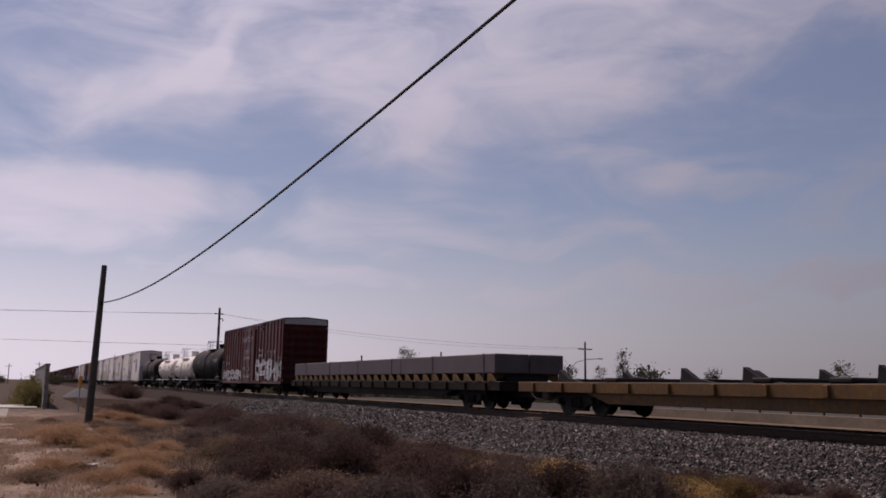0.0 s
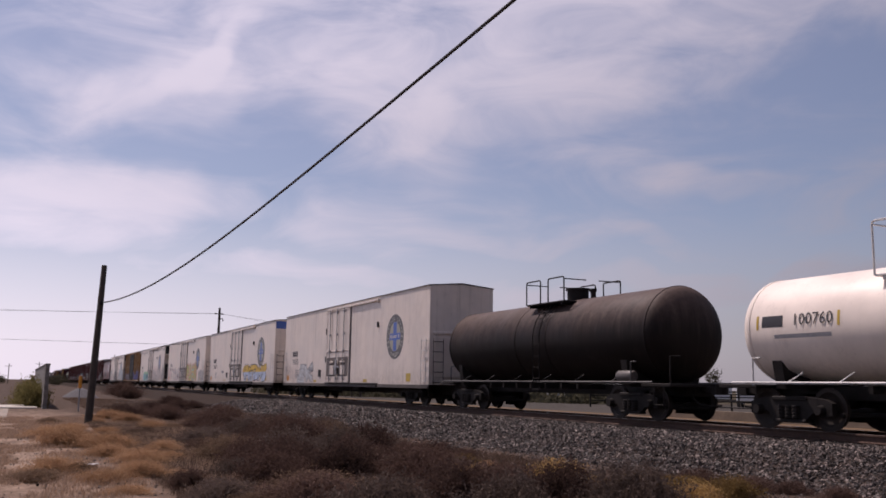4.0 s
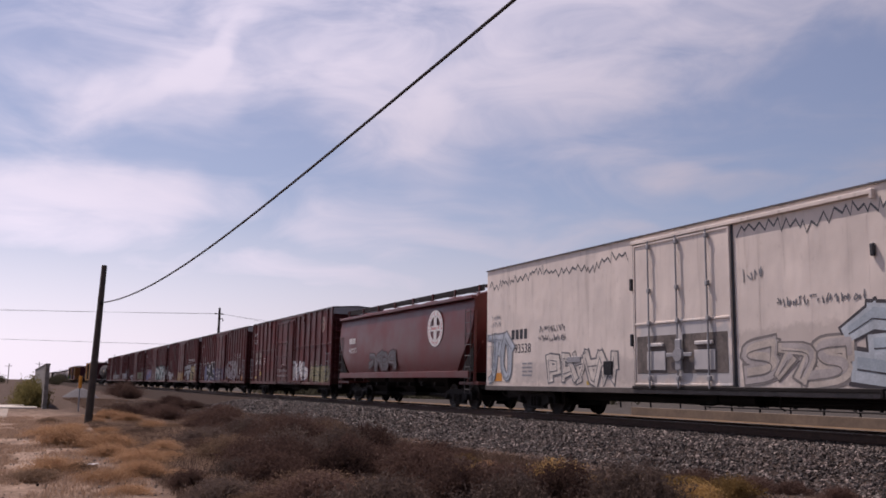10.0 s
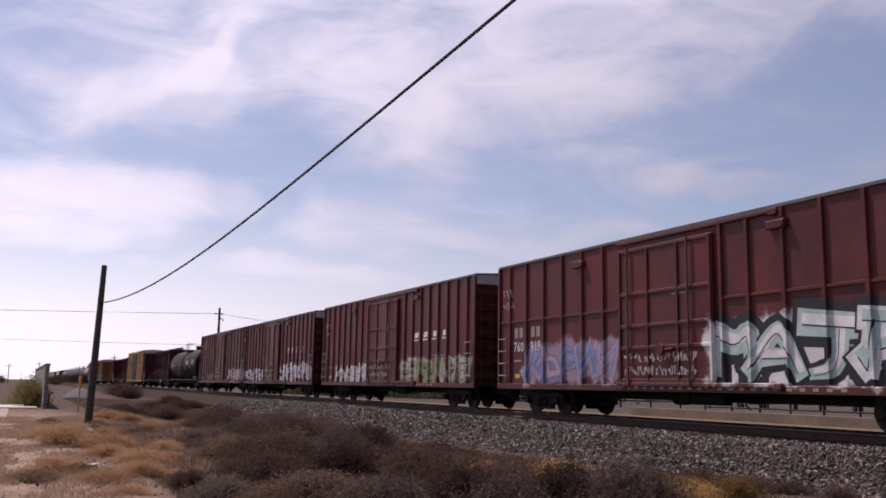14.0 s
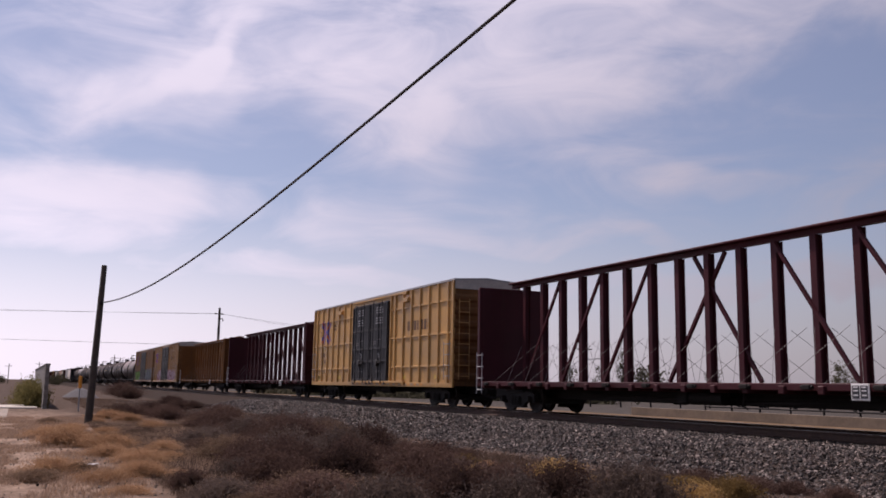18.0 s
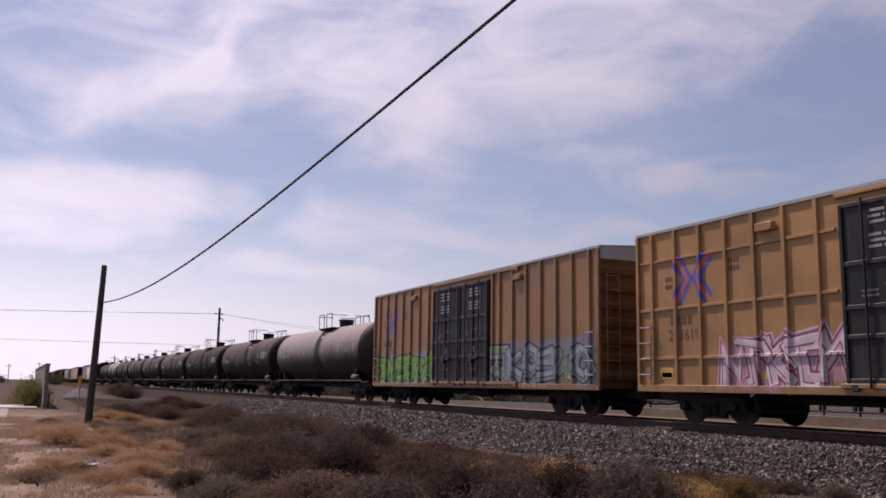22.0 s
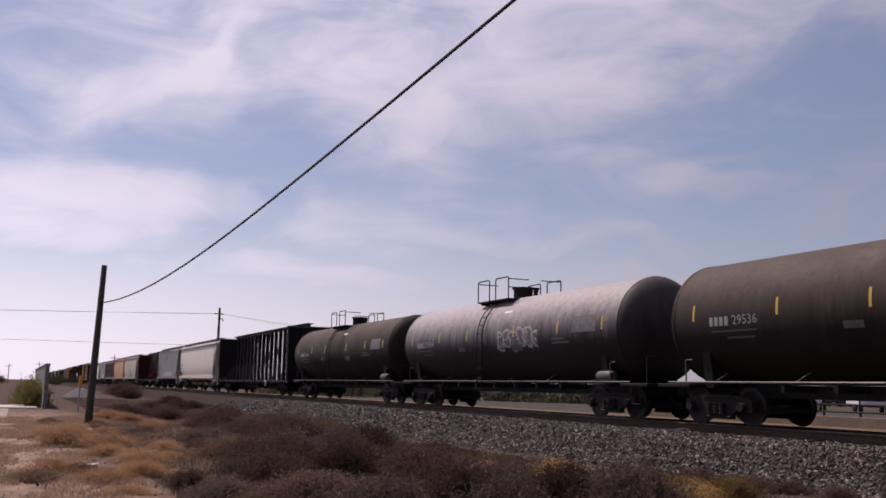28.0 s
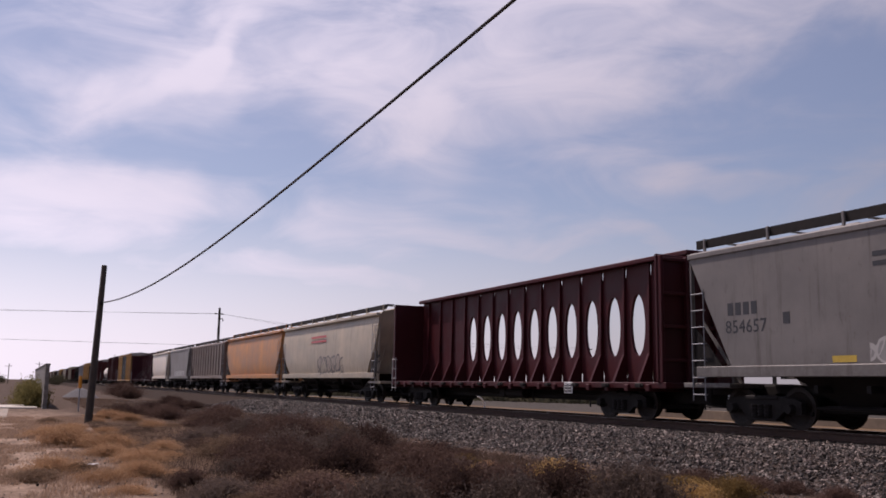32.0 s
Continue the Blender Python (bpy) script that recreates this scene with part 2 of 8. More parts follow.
M = {
    "steel": plain("dark_steel", (0.016, 0.013, 0.012), 0.7, 0.0, 0.4, 5, 0.2, 0.2),
    "wheel": plain("wheel_steel", (0.024, 0.017, 0.014), 0.6, 0.1, 0.4, 8, 0.1, 0.3),
    "tread": plain("polished_rail_steel", (0.32, 0.29, 0.27), 0.32, 0.9, 0.2, 6),
    "rail": plain("rusty_rail_steel", (0.075, 0.042, 0.030), 0.75, 0.3, 0.4, 9, 0.3),
    "tie": plain("creosoted_wood", (0.045, 0.034, 0.028), 0.9, 0, 0.45, 12, 0.5),
    "ladder_white": plain("white_safety_paint", (0.55, 0.54, 0.52), 0.5, 0, 0.25),
    "grey_roof": plain("galvanised_roof", (0.33, 0.32, 0.32), 0.5, 0.15, 0.2, 1.5),
    "white_roof": plain("off_white_roof", (0.42, 0.39, 0.35), 0.55, 0, 0.2, 1.5),
    "yellow_mark": plain("yellow_reflective_strip", (0.50, 0.34, 0.05), 0.45, 0, 0.15),
    "white_mark": plain("white_stencil_paint", (0.66, 0.65, 0.63), 0.55, 0, 0.2, 15),
    "dark_mark": plain("black_stencil_paint", (0.03, 0.03, 0.035), 0.55, 0, 0.2, 15),
    "grey_mark": plain("grey_stencil_paint", (0.28, 0.28, 0.29), 0.55, 0, 0.2, 15),
    "dull_mark": plain("dirty_stencil_paint", (0.085, 0.078, 0.075), 0.6, 0, 0.35, 12),
    "blue_mark": plain("blue_sign_paint", (0.06, 0.13, 0.42), 0.5, 0, 0.2, 4),
    "red_mark": plain("red_sign_paint", (0.50, 0.10, 0.10), 0.5, 0, 0.2, 4),
    "logo_grey": plain("weathered_black_sign_paint", (0.10, 0.10, 0.10), 0.5, 0, 0.3, 6),
    "emblem_tan": plain("faded_cream_sign_paint", (0.56, 0.53, 0.47), 0.55, 0, 0.25, 10),
    "dark_roof": plain("dark_roof_sheet", (0.085, 0.078, 0.076), 0.6, 0, 0.3, 1.5),
    "tan_mark": plain("faded_tan_stencil_paint", (0.28, 0.225, 0.185), 0.6, 0, 0.3, 15),
    "orange_mark": plain("orange_sign_paint", (0.60, 0.24, 0.02), 0.5, 0, 0.2, 6),
    "dim_rail": plain("dusty_black_rail", (0.060, 0.056, 0.054), 0.5, 0, 0.3),
    "gear_grey": plain("dusty_grey_casting", (0.085, 0.075, 0.070), 0.6, 0, 0.3),
    "plate_mark": plain("dusty_stencil_panel", (0.13, 0.118, 0.112), 0.6, 0, 0.35, 8),
    "field_mark": plain("faded_olive_sign_paint", (0.36, 0.35, 0.29), 0.55, 0, 0.15, 3),
    "pan_grey": plain("dark_grey_pan", (0.13, 0.108, 0.096), 0.7, 0, 0.5, 3),
    "sill_grey": plain("dark_grey_sill", (0.085, 0.072, 0.064), 0.7, 0, 0.4, 2),
    "grille": plain("dark_grille", (0.02, 0.02, 0.022), 0.5, 0.4, 0.3),
}

# ---- mesh building ----
class G:
    """Collects corners and faces for one mesh."""

    def __init__(self):
        self.v, self.f = [], []

    def add(self, verts, faces):
        k = len(self.v)
        self.v += [tuple(p) for p in verts]
        self.f += [tuple(i + k for i in f) for f in faces]
        return self

    def box(self, x0, x1, y0, y1, z0, z1, c=0.0):
        """A box; with c its twelve edges are chamfered by that much."""
        if c <= 0:
            return self.add([(x, y, z) for x in (x0, x1) for y in (y0, y1) for z in (z0, z1)],
                            [(0, 1, 3, 2), (4, 6, 7, 5), (0, 4, 5, 1), (2, 3, 7, 6), (0, 2, 6, 4), (1, 5, 7, 3)])
        c = min(c, (x1 - x0) * 0.45, (y1 - y0) * 0.45, (z1 - z0) * 0.45)
        lo, hi = (x0, y0, z0), (x1, y1, z1)
        verts, at = [], {}
        for sx in (0, 1):
            for sy in (0, 1):
                for sz in (0, 1):
                    s = (sx, sy, sz)
                    for a in range(3):
                        p = [(hi[i] - c if s[i] else lo[i] + c) for i in range(3)]
                        p[a] = hi[a] if s[a] else lo[a]
                        at[s, a] = len(verts)
                        verts.append(p)
        faces = []
        for a in range(3):
            b, d = (a + 1) % 3, (a + 2) % 3
            for e in (0, 1):
                q = []
                for u, w in ((0, 0), (1, 0), (1, 1), (0, 1)):
                    s = [0, 0, 0]
                    s[a], s[b], s[d] = e, u, w
                    q.append(at[tuple(s), a])
                faces.append(tuple(q if e else q[::-1]))
            for u in (0, 1):
                for w in (0, 1):
                    s0, s1 = [0, 0, 0], [0, 0, 0]
                    s0[b], s0[d], s1[b], s1[d], s1[a] = u, w, u, w, 1
                    s0, s1 = tuple(s0), tuple(s1)
                    q = [at[s0, b], at[s1, b], at[s1, d], at[s0, d]]
                    faces.append(tuple(q if u == w else q[::-1]))
        for s in ((x, y, z) for x in (0, 1) for y in (0, 1) for z in (0, 1)):
            q = [at[s, 0], at[s, 1], at[s, 2]]
            faces.append(tuple(q if sum(s) % 2 else q[::-1]))
        return self.add(verts, faces)

    def prism(self, ring, x0, x1, axis=0, caps=True):
        """A closed outline swept along an axis; ring holds the two other coordinates in axis order (y, z), (x, z) or (x, y)."""
        def at(x, p):
            return (x, p[0], p[1]) if axis == 0 else (p[0], x, p[1]) if axis == 1 else (p[0], p[1], x)
        n = len(ring)
        faces = [(i, (i + 1) % n, n + (i + 1) % n, n + i) for i in range(n)]
        if caps:
            faces += [tuple(range(n))[::-1], tuple(range(n, 2 * n))]
        return self.add([at(x0, p) for p in ring] + [at(x1, p) for p in ring], faces)

    def tube(self, a, b, r, n=6, r2=None):
        a, b = Vector(a), Vector(b)
        w = (b - a).normalized()
        u = w.orthogonal().normalized()
        v = w.cross(u)
        r2 = r if r2 is None else r2
        ring = [(math.cos(2 * math.pi * i / n), math.sin(2 * math.pi * i / n)) for i in range(n)]
        verts = [a + (u * c + v * s) * r for c, s in ring] + [b + (u * c + v * s) * r2 for c, s in ring]
        faces = [(i, (i + 1) % n, n + (i + 1) % n, n + i) for i in range(n)]
        return self.add(verts, faces + [tuple(range(n))[::-1], tuple(range(n, 2 * n))])

    def path(self, points, r, n=6):
        """One bent tube through the points."""
        pts = [Vector(q) for q in points]
        k = len(self.v)
        u = None
        for i, q in enumerate(pts):
            w = (pts[min(i + 1, len(pts) - 1)] - pts[max(i - 1, 0)]).normalized()
            u = w.orthogonal().normalized() if u is None else (u - w * u.dot(w)).normalized()
            v = w.cross(u)
            self.v += [tuple(q + (u * math.cos(2 * math.pi * j / n) + v * math.sin(2 * math.pi * j / n)) * r) for j in range(n)]
        for i in range(len(pts) - 1):
            self.f += [(k + i * n + j, k + i * n + (j + 1) % n, k + (i + 1) * n + (j + 1) % n, k + (i + 1) * n + j) for j in range(n)]
        self.f += [tuple(range(k, k + n))[::-1], tuple(range(k + (len(pts) - 1) * n, k + len(pts) * n))]
        return self

    def lathe(self, profile, axis=0, n=24, centre=(0, 0, 0), a0=0.0, a1=2 * math.pi):
        """Turns (along, radius) points round an axis through centre."""
        full = abs(a1 - a0 - 2 * math.pi) < 1e-6
        m = n if full else n + 1
        verts, faces = [], []
        for t, r in profile:
            for i in range(m):
                a = a0 + (a1 - a0) * i / n
                c, s = r * math.cos(a), r * math.sin(a)
                p = (t, c, s) if axis == 0 else (c, t, s) if axis == 1 else (c, s, t)
                verts.append(tuple(p[k] + centre[k] for k in range(3)))
        for j in range(len(profile) - 1):
            for i in range(n):
                k = (i + 1) % m
                faces.append((j * m + i, j * m + k, (j + 1) * m + k, (j + 1) * m + i))
        return self.add(verts, faces)

    def mesh(self, name, smooth=None):
        me = bpy.data.meshes.new(name)
        me.from_pydata(self.v, [], self.f)
        bm = bmesh.new()
        bm.from_mesh(me)
        bmesh.ops.recalc_face_normals(bm, faces=bm.faces)
        bm.to_mesh(me)
        bm.free()
        if smooth:
            me.shade_smooth()
            me.set_sharp_from_angle(angle=radians(smooth))
        me.materials.append(None)
        return me


MESHES = {}


def shared(key, make, smooth=None):
    if key not in MESHES:
        g = G()
        make(g)
        MESHES[key] = g.mesh(str(key[0] if isinstance(key, tuple) else key), smooth)
    return MESHES[key]


def part(name, me, mat, parent=None, label="", at=None, smooth=None):
    """Links a mesh (or a G) as one object under a thing or a part."""
    if isinstance(me, G):
        me = me.mesh(name, smooth)
    ob = new(name, me)
    ob.material_slots[0].link = "OBJECT"
    ob.material_slots[0].material = M[mat] if isinstance(mat, str) else mat
    if parent is not None:
        ob.parent = parent
    if at is not None:
        ob.location = at
    if label:
        ob["label"] = label
    return ob


def thing(name, label, category, group="", kind="", at=(0, 0, 0)):
    ob = new(name)
    ob.empty_display_size = 0.3
    ob.location = at
    return tagged(ob, label, category, group, kind)

# ---- ground and track ----
def smooth(a, b, x):
    t = max(0.0, min(1.0, (x - a) / (b - a)))
    return t * t * (3 - 2 * t)


def ground_z(x, y):
    d = y - TRACK_Y
    bank = smooth(-6.2, -2.7, d) - smooth(2.9, 4.8, d)
    z = GROUND_Z + 0.43 * bank
    near = math.exp(-((x + 14) / 26) ** 2) * math.exp(-((y - 5) / 9) ** 2) * (1 - bank)
    z += near * (0.10 * noise.noise(Vector((x * 0.35, y * 0.35, 0))) + 0.05 * noise.noise(Vector((x * 1.3, y * 1.3, 4))))
    z += 0.14 * smooth(-14, -30, x) * smooth(9, 3, y) * (1 - bank)
    return z


def ground_material():
    n = Nodes("ground")
    xyz = n.sep(n.tc.outputs["Object"])
    fine, mid, big = n.noise(22, 6, 0.7), n.noise(2.2, 5, 0.6), n.noise(0.25, 4, 0.6)
    scrub = n.mix(n.span(mid, 0.3, 0.7), (0.060, 0.040, 0.032), (0.150, 0.104, 0.080))
    sand = n.mix(n.span(mid, 0.3, 0.7), (0.165, 0.116, 0.088), (0.37, 0.270, 0.205))
    edge = n.math("ADD", xyz[1], n.math("MULTIPLY", n.math("SUBTRACT", big, 0.5), 5.0))
    edge = n.math("ADD", edge, n.math("MULTIPLY", n.math("SUBTRACT", mid, 0.5), 1.6))
    col = n.mix(n.span(edge, 0.8, 2.6), sand, scrub)
    dirt = n.mix(n.span(mid, 0.3, 0.7), (0.066, 0.048, 0.040), (0.118, 0.088, 0.072))
    col = n.mix(n.span(n.math("ADD", xyz[0], n.math("MULTIPLY", mid, 16.0)), -24, -44), col, dirt)
    gravel = n.mix(n.span(fine, 0.3, 0.7), (0.017, 0.013, 0.0115), (0.066, 0.050, 0.043))
    yy = n.math("ADD", xyz[1], n.math("MULTIPLY", n.math("SUBTRACT", mid, 0.5), 1.8))
    col = n.mix(n.span(yy, 9.6, 11.2), col, gravel)
    far = n.mix(n.span(mid, 0.3, 0.7), (0.125, 0.084, 0.053), (0.195, 0.134, 0.084))
    col = n.mix(n.span(yy, 20.6, 21.8), col, far)
    yard = n.mix(n.span(mid, 0.3, 0.7), (0.05, 0.046, 0.042), (0.09, 0.082, 0.074))
    col = n.mix(n.span(xyz[1], 33.0, 33.6), col, yard)
    field = n.mix(n.span(mid, 0.3, 0.7), (0.055, 0.048, 0.034), (0.11, 0.092, 0.064))
    col = n.mix(n.span(edge, 66, 74), col, field)
    col = n.mix(n.span(fine, 0.35, 0.75, 0.0, 0.45), col, (0.06, 0.045, 0.035))
    n.bump(n.math("ADD", fine, n.math("MULTIPLY", mid, 2.0)), 0.5, 0.03)
    return n.done(col, 1.0, 0, 0.03)


def build_ground():
    xs = [-3000, -1500, -700, -350, -200, -130, -95, -75] + [-62 + 0.9 * i for i in range(62)] + [-5.5 + 1.5 * i for i in range(12)] + [20, 40, 90, 250, 600, 3000]
    ys = [-3000, -1200, -400, -120, -50, -25, -14] + [-9 + 0.6 * i for i in range(62)] + [30, 36, 46, 60, 80, 120, 220, 500, 1200, 3000]
    g = G()
    verts = [(x, y, ground_z(x, y)) for x in xs for y in ys]
    m = len(ys)
    g.add(verts, [(i * m + j, (i + 1) * m + j, (i + 1) * m + j + 1, i * m + j + 1) for i in range(len(xs) - 1) for j in range(m - 1)])
    me = g.mesh("ground", 80)
    ob = part("ground", me, ground_material())
    tagged(ob, "dry sandy ground with a gravel bank beneath the track", "ground", kind="structure")


build_ground()


def build_track():
    track = thing("railway_track", "single railway track on weathered timber ties and ballast", "track", kind="structure", at=(0, TRACK_Y, 0))
    head = [(-0.072, -0.186), (0.072, -0.186), (0.072, -0.172), (0.012, -0.155), (0.010, -0.055), (0.036, -0.04), (0.037, -0.008),
            (0.028, 0.0), (-0.028, 0.0), (-0.037, -0.008), (-0.036, -0.04), (-0.010, -0.055), (-0.012, -0.155), (-0.072, -0.172)]
    for s in (-1, 1):
        rail = part("rail", G().prism([(y + s * 0.755, z) for y, z in head], -2600, 420), "rail", track)
        part("running_surface", G().box(-2600, 420, s * 0.755 - 0.027, s * 0.755 + 0.027, 0.0005, 0.003), "tread", rail, "polished steel rail head")
    tie = shared("tie", lambda g: g.box(-0.115, 0.115, -1.3, 1.3, -0.36, -0.19, 0.012))
    rng = random.Random(5)
    for i in range(200):
        ob = part("tie", tie, "tie", track, at=(-82 + i * 0.5 + rng.uniform(-0.03, 0.03), rng.uniform(-0.05, 0.05), rng.uniform(-0.01, 0.006)))
        ob.rotation_euler = (0, 0, rng.uniform(-0.02, 0.02))
    g = G()
    for i in range(960):
        g.box(-82.73 - i * 0.5, -82.5 - i * 0.5, -1.3, 1.3, -0.36, -0.19)
    tagged(part("distant_ties", g, "tie", track), kind="stuff")


build_track()


def stone_material():
    n = Nodes("crushed_stone")
    geo = n.nt.nodes.new("ShaderNodeNewGeometry")
    r = geo.outputs["Random Per Island"]
    f = n.noise(30, 3, 0.6)
    col = n.mix(n.math("POWER", r, 3.0), (0.011, 0.0085, 0.0076), (0.29, 0.228, 0.198))
    col = n.mix(n.span(f, 0.3, 0.7, 0, 0.4), col, (0.060, 0.044, 0.036))
    return n.done(col, 0.6, 0, 0.3)


def build_ballast():
    rng = np.random.default_rng(3)

    def field(count, x0, x1, y0, y1, size):
        x = x0 + (x1 - x0) * rng.random(count)
        y = y0 + (y1 - y0) * rng.random(count) + rng.normal(0, 0.25, count)
        z = np.array([ground_z(a, b) for a, b in zip(x, y)])
        r = size * (0.5 + rng.random(count) ** 2)
        base = np.array([(1, 0, 0), (-1, 0, 0), (0, 1, 0), (0, -1, 0), (0, 0, 1), (0, 0, -1)], float)
        tri = np.array([(0, 2, 4), (2, 1, 4), (1, 3, 4), (3, 0, 4), (2, 0, 5), (1, 2, 5), (3, 1, 5), (0, 3, 5)])
        p = base[None] * (0.65 + 0.7 * rng.random((count, 6, 1))) + rng.normal(0, 0.22, (count, 6, 3))
        q = rng.normal(size=(count, 4))
        q /= np.linalg.norm(q, axis=1)[:, None]
        w, a, b, c = q.T
        rot = np.stack([1 - 2 * (b * b + c * c), 2 * (a * b - c * w), 2 * (a * c + b * w), 2 * (a * b + c * w), 1 - 2 * (a * a + c * c), 2 * (b * c - a * w),
                        2 * (a * c - b * w), 2 * (b * c + a * w), 1 - 2 * (a * a + b * b)], 1).reshape(count, 3, 3)
        p = np.einsum("nij,nkj->nki", rot, p) * r[:, None, None] + np.stack([x, y, z + r * 0.35], 1)[:, None]
        return p.reshape(-1, 3), (tri[None] + 6 * np.arange(count)[:, None, None]).reshape(-1, 3)

    sets = [field(44000, -26, -3, 10.9, 15.9, 0.029), field(26000, -60, -26, 10.9, 15.9, 0.036), field(7000, -40, -3, 15.9, 18.3, 0.034), field(6000, -26, -2, 7.4, 11.2, 0.024), field(9000, -70, -24, 6.5, 11.2, 0.034), field(2500, -30, -13, -1.0, 3.5, 0.018)]
    v, f, k = [], [], 0
    for p, t in sets:
        v.append(p), f.append(t + k)
        k += len(p)
    me = bpy.data.meshes.new("ballast")
    me.from_pydata(np.concatenate(v).tolist(), [], np.concatenate(f).tolist())
    me.materials.append(None)
    tagged(part("ballast", me, stone_material()), "loose grey crushed stone ballast along the track", "ballast", kind="stuff")


build_ballast()

# ---- parts that all freight cars share ----
def lettering(text, height, slant=0.0):
    """Text as a flat mesh standing in the x-z plane, read from -y, its middle at the origin."""
    key = ("lettering", text, height, slant)
    if key not in MESHES:
        cu = bpy.data.curves.new("text", "FONT")
        cu.body, cu.size, cu.align_x, cu.align_y, cu.extrude, cu.shear, cu.resolution_u = text, height * 1.35, "CENTER", "CENTER", 0.001, slant, 2
        ob = bpy.data.objects.new("text", cu)
        scene.collection.objects.link(ob)
        me = bpy.data.meshes.new_from_object(ob.evaluated_get(bpy.context.evaluated_depsgraph_get()))
        bpy.data.objects.remove(ob)
        me.transform(Matrix.Rotation(math.pi / 2, 4, "X"))
        me.materials.clear()
        me.materials.append(None)
        MESHES[key] = me
    return MESHES[key]


def bar(car, name, x, z, w, h, mat, y, label=""):
    """A plain bar of paint on the side that faces -y."""
    me = shared(("bar", round(w, 2), round(h, 2)), lambda g: g.box(-w / 2, w / 2, -0.0015, 0.0015, -h / 2, h / 2))
    return part(name, me, mat, car, label, (x, y, z))


def make_wheel(g):
    g.lathe([(-0.07, 0.0), (-0.07, 0.10), (-0.03, 0.13), (-0.01, 0.30), (-0.055, 0.36), (-0.068, 0.435), (0.055, 0.450), (0.062, 0.478), (0.075, 0.478), (0.078, 0.38), (0.03, 0.31), (0.02, 0.14), (0.07, 0.10), (0.07, 0)], 1, 22)


def make_frame(g):
    ring = [(-1.17, 0.36), (-1.17, 0.62), (-0.98, 0.70), (-0.55, 0.74), (0.55, 0.74), (0.98, 0.70), (1.17, 0.62), (1.17, 0.36), (0.98, 0.33), (0.70, 0.44),
            (0.48, 0.26), (0.36, 0.20), (-0.36, 0.20), (-0.48, 0.26), (-0.70, 0.44), (-0.98, 0.33)]
    g.prism(ring, -0.07, 0.07, 1)
    g.box(-0.5, 0.5, -0.10, 0.10, 0.66, 0.76, 0.02)
    g.box(-0.46, 0.46, -0.11, 0.11, 0.17, 0.25, 0.02)


def make_spring(g):
    g.lathe([p for k in range(4) for p in ((0.27 + k * 0.075, 0.072), (0.285 + k * 0.075, 0.095), (0.325 + k * 0.075, 0.095))] + [(0.56, 0.072)], 2, 8)


def add_truck(car, x):
    truck = part("truck", shared("truck", lambda g: (g.box(-0.2, 0.2, -1.05, 1.05, 0.5, 0.74, 0.03), g.box(-0.35, 0.35, -0.3, 0.3, 0.6, 0.84, 0.03),
                                                   g.box(-1.3, -1.2, -0.9, 0.9, 0.32, 0.42, 0.02), g.box(1.2, 1.3, -0.9, 0.9, 0.32, 0.42, 0.02))), "steel", car, at=(x, 0, 0))
    for s in (-1, 1):
        part("side_frame", shared("side_frame", make_frame), "steel", truck, at=(0, s * 1.0, 0))
    for x in (-0.2, 0.0, 0.2):
        part("spring", shared("spring", make_spring, 40), "steel", truck, at=(x, -1.09, 0))
    for a in (-0.89, 0.89):
        part("axle", shared("axle", lambda g: g.lathe([(-1.05, 0), (-1.05, 0.08), (1.05, 0.08), (1.05, 0)], 1, 10), 40), "wheel", truck, at=(a, 0, 0.45))
        for s in (-1, 1):
            w = part("wheel", shared("wheel", make_wheel, 35), "wheel", truck, at=(a, s * 0.755, 0.478))
            w.rotation_euler = (0, 0, 0 if s > 0 else math.pi)
            part("bearing_cap", shared("bearing_cap", lambda g: g.lathe([(-0.09, 0), (-0.09, 0.10), (0.06, 0.125), (0.09, 0.08), (0.09, 0)], 1, 12), 35), "steel", truck, at=(a, s * 1.12, 0.46))
    return truck


def make_coupler(g):
    g.box(-0.9, 0.0, -0.09, 0.09, 0.78, 0.96, 0.02)
    g.prism([(-0.02, -0.16), (0.22, -0.20), (0.30, -0.06), (0.16, 0.0), (0.30, 0.10), (0.26, 0.20), (-0.02, 0.17)], 0.74, 1.02, 2)


def add_running_gear(car, half, inset=2.35, gap=1.25, depth=0.42, hose=True):
    """Trucks, draft gear and the underframe's middle sill; half is half the body's length."""
    for s in (-1, 1):
        add_truck(car, s * (half - inset))
        c = part("coupler", shared("coupler", make_coupler), "steel", car, at=(s * (half + gap - 0.22), 0, 0))
        c.rotation_euler = (0, 0, 0 if s > 0 else math.pi)
        if hose:
            h = part("air_hose", shared("air_hose", lambda g: g.path([(0.0, -0.35, 0.80), (0.12, -0.37, 0.62), (0.35, -0.35, 0.48), (0.62, -0.2, 0.44), (0.8, 0.0, 0.47)], 0.03)), "steel", car, at=(s * (half + 0.25), 0, 0))
            h.rotation_euler = (0, 0, 0 if s > 0 else math.pi)
    L = round(half, 2)
    part("centre_sill", shared(("centre_sill", L, depth, gap), lambda g: (g.box(-half - gap + 0.7, half + gap - 0.7, -0.3, 0.3, 0.98 - depth, 1.0, 0.02),
         [g.box(x - 0.05, x + 0.05, -1.3, 1.3, 0.84, 1.0) for x in np.linspace(-half + 3.8, half - 3.8, 7)])), "steel", car)


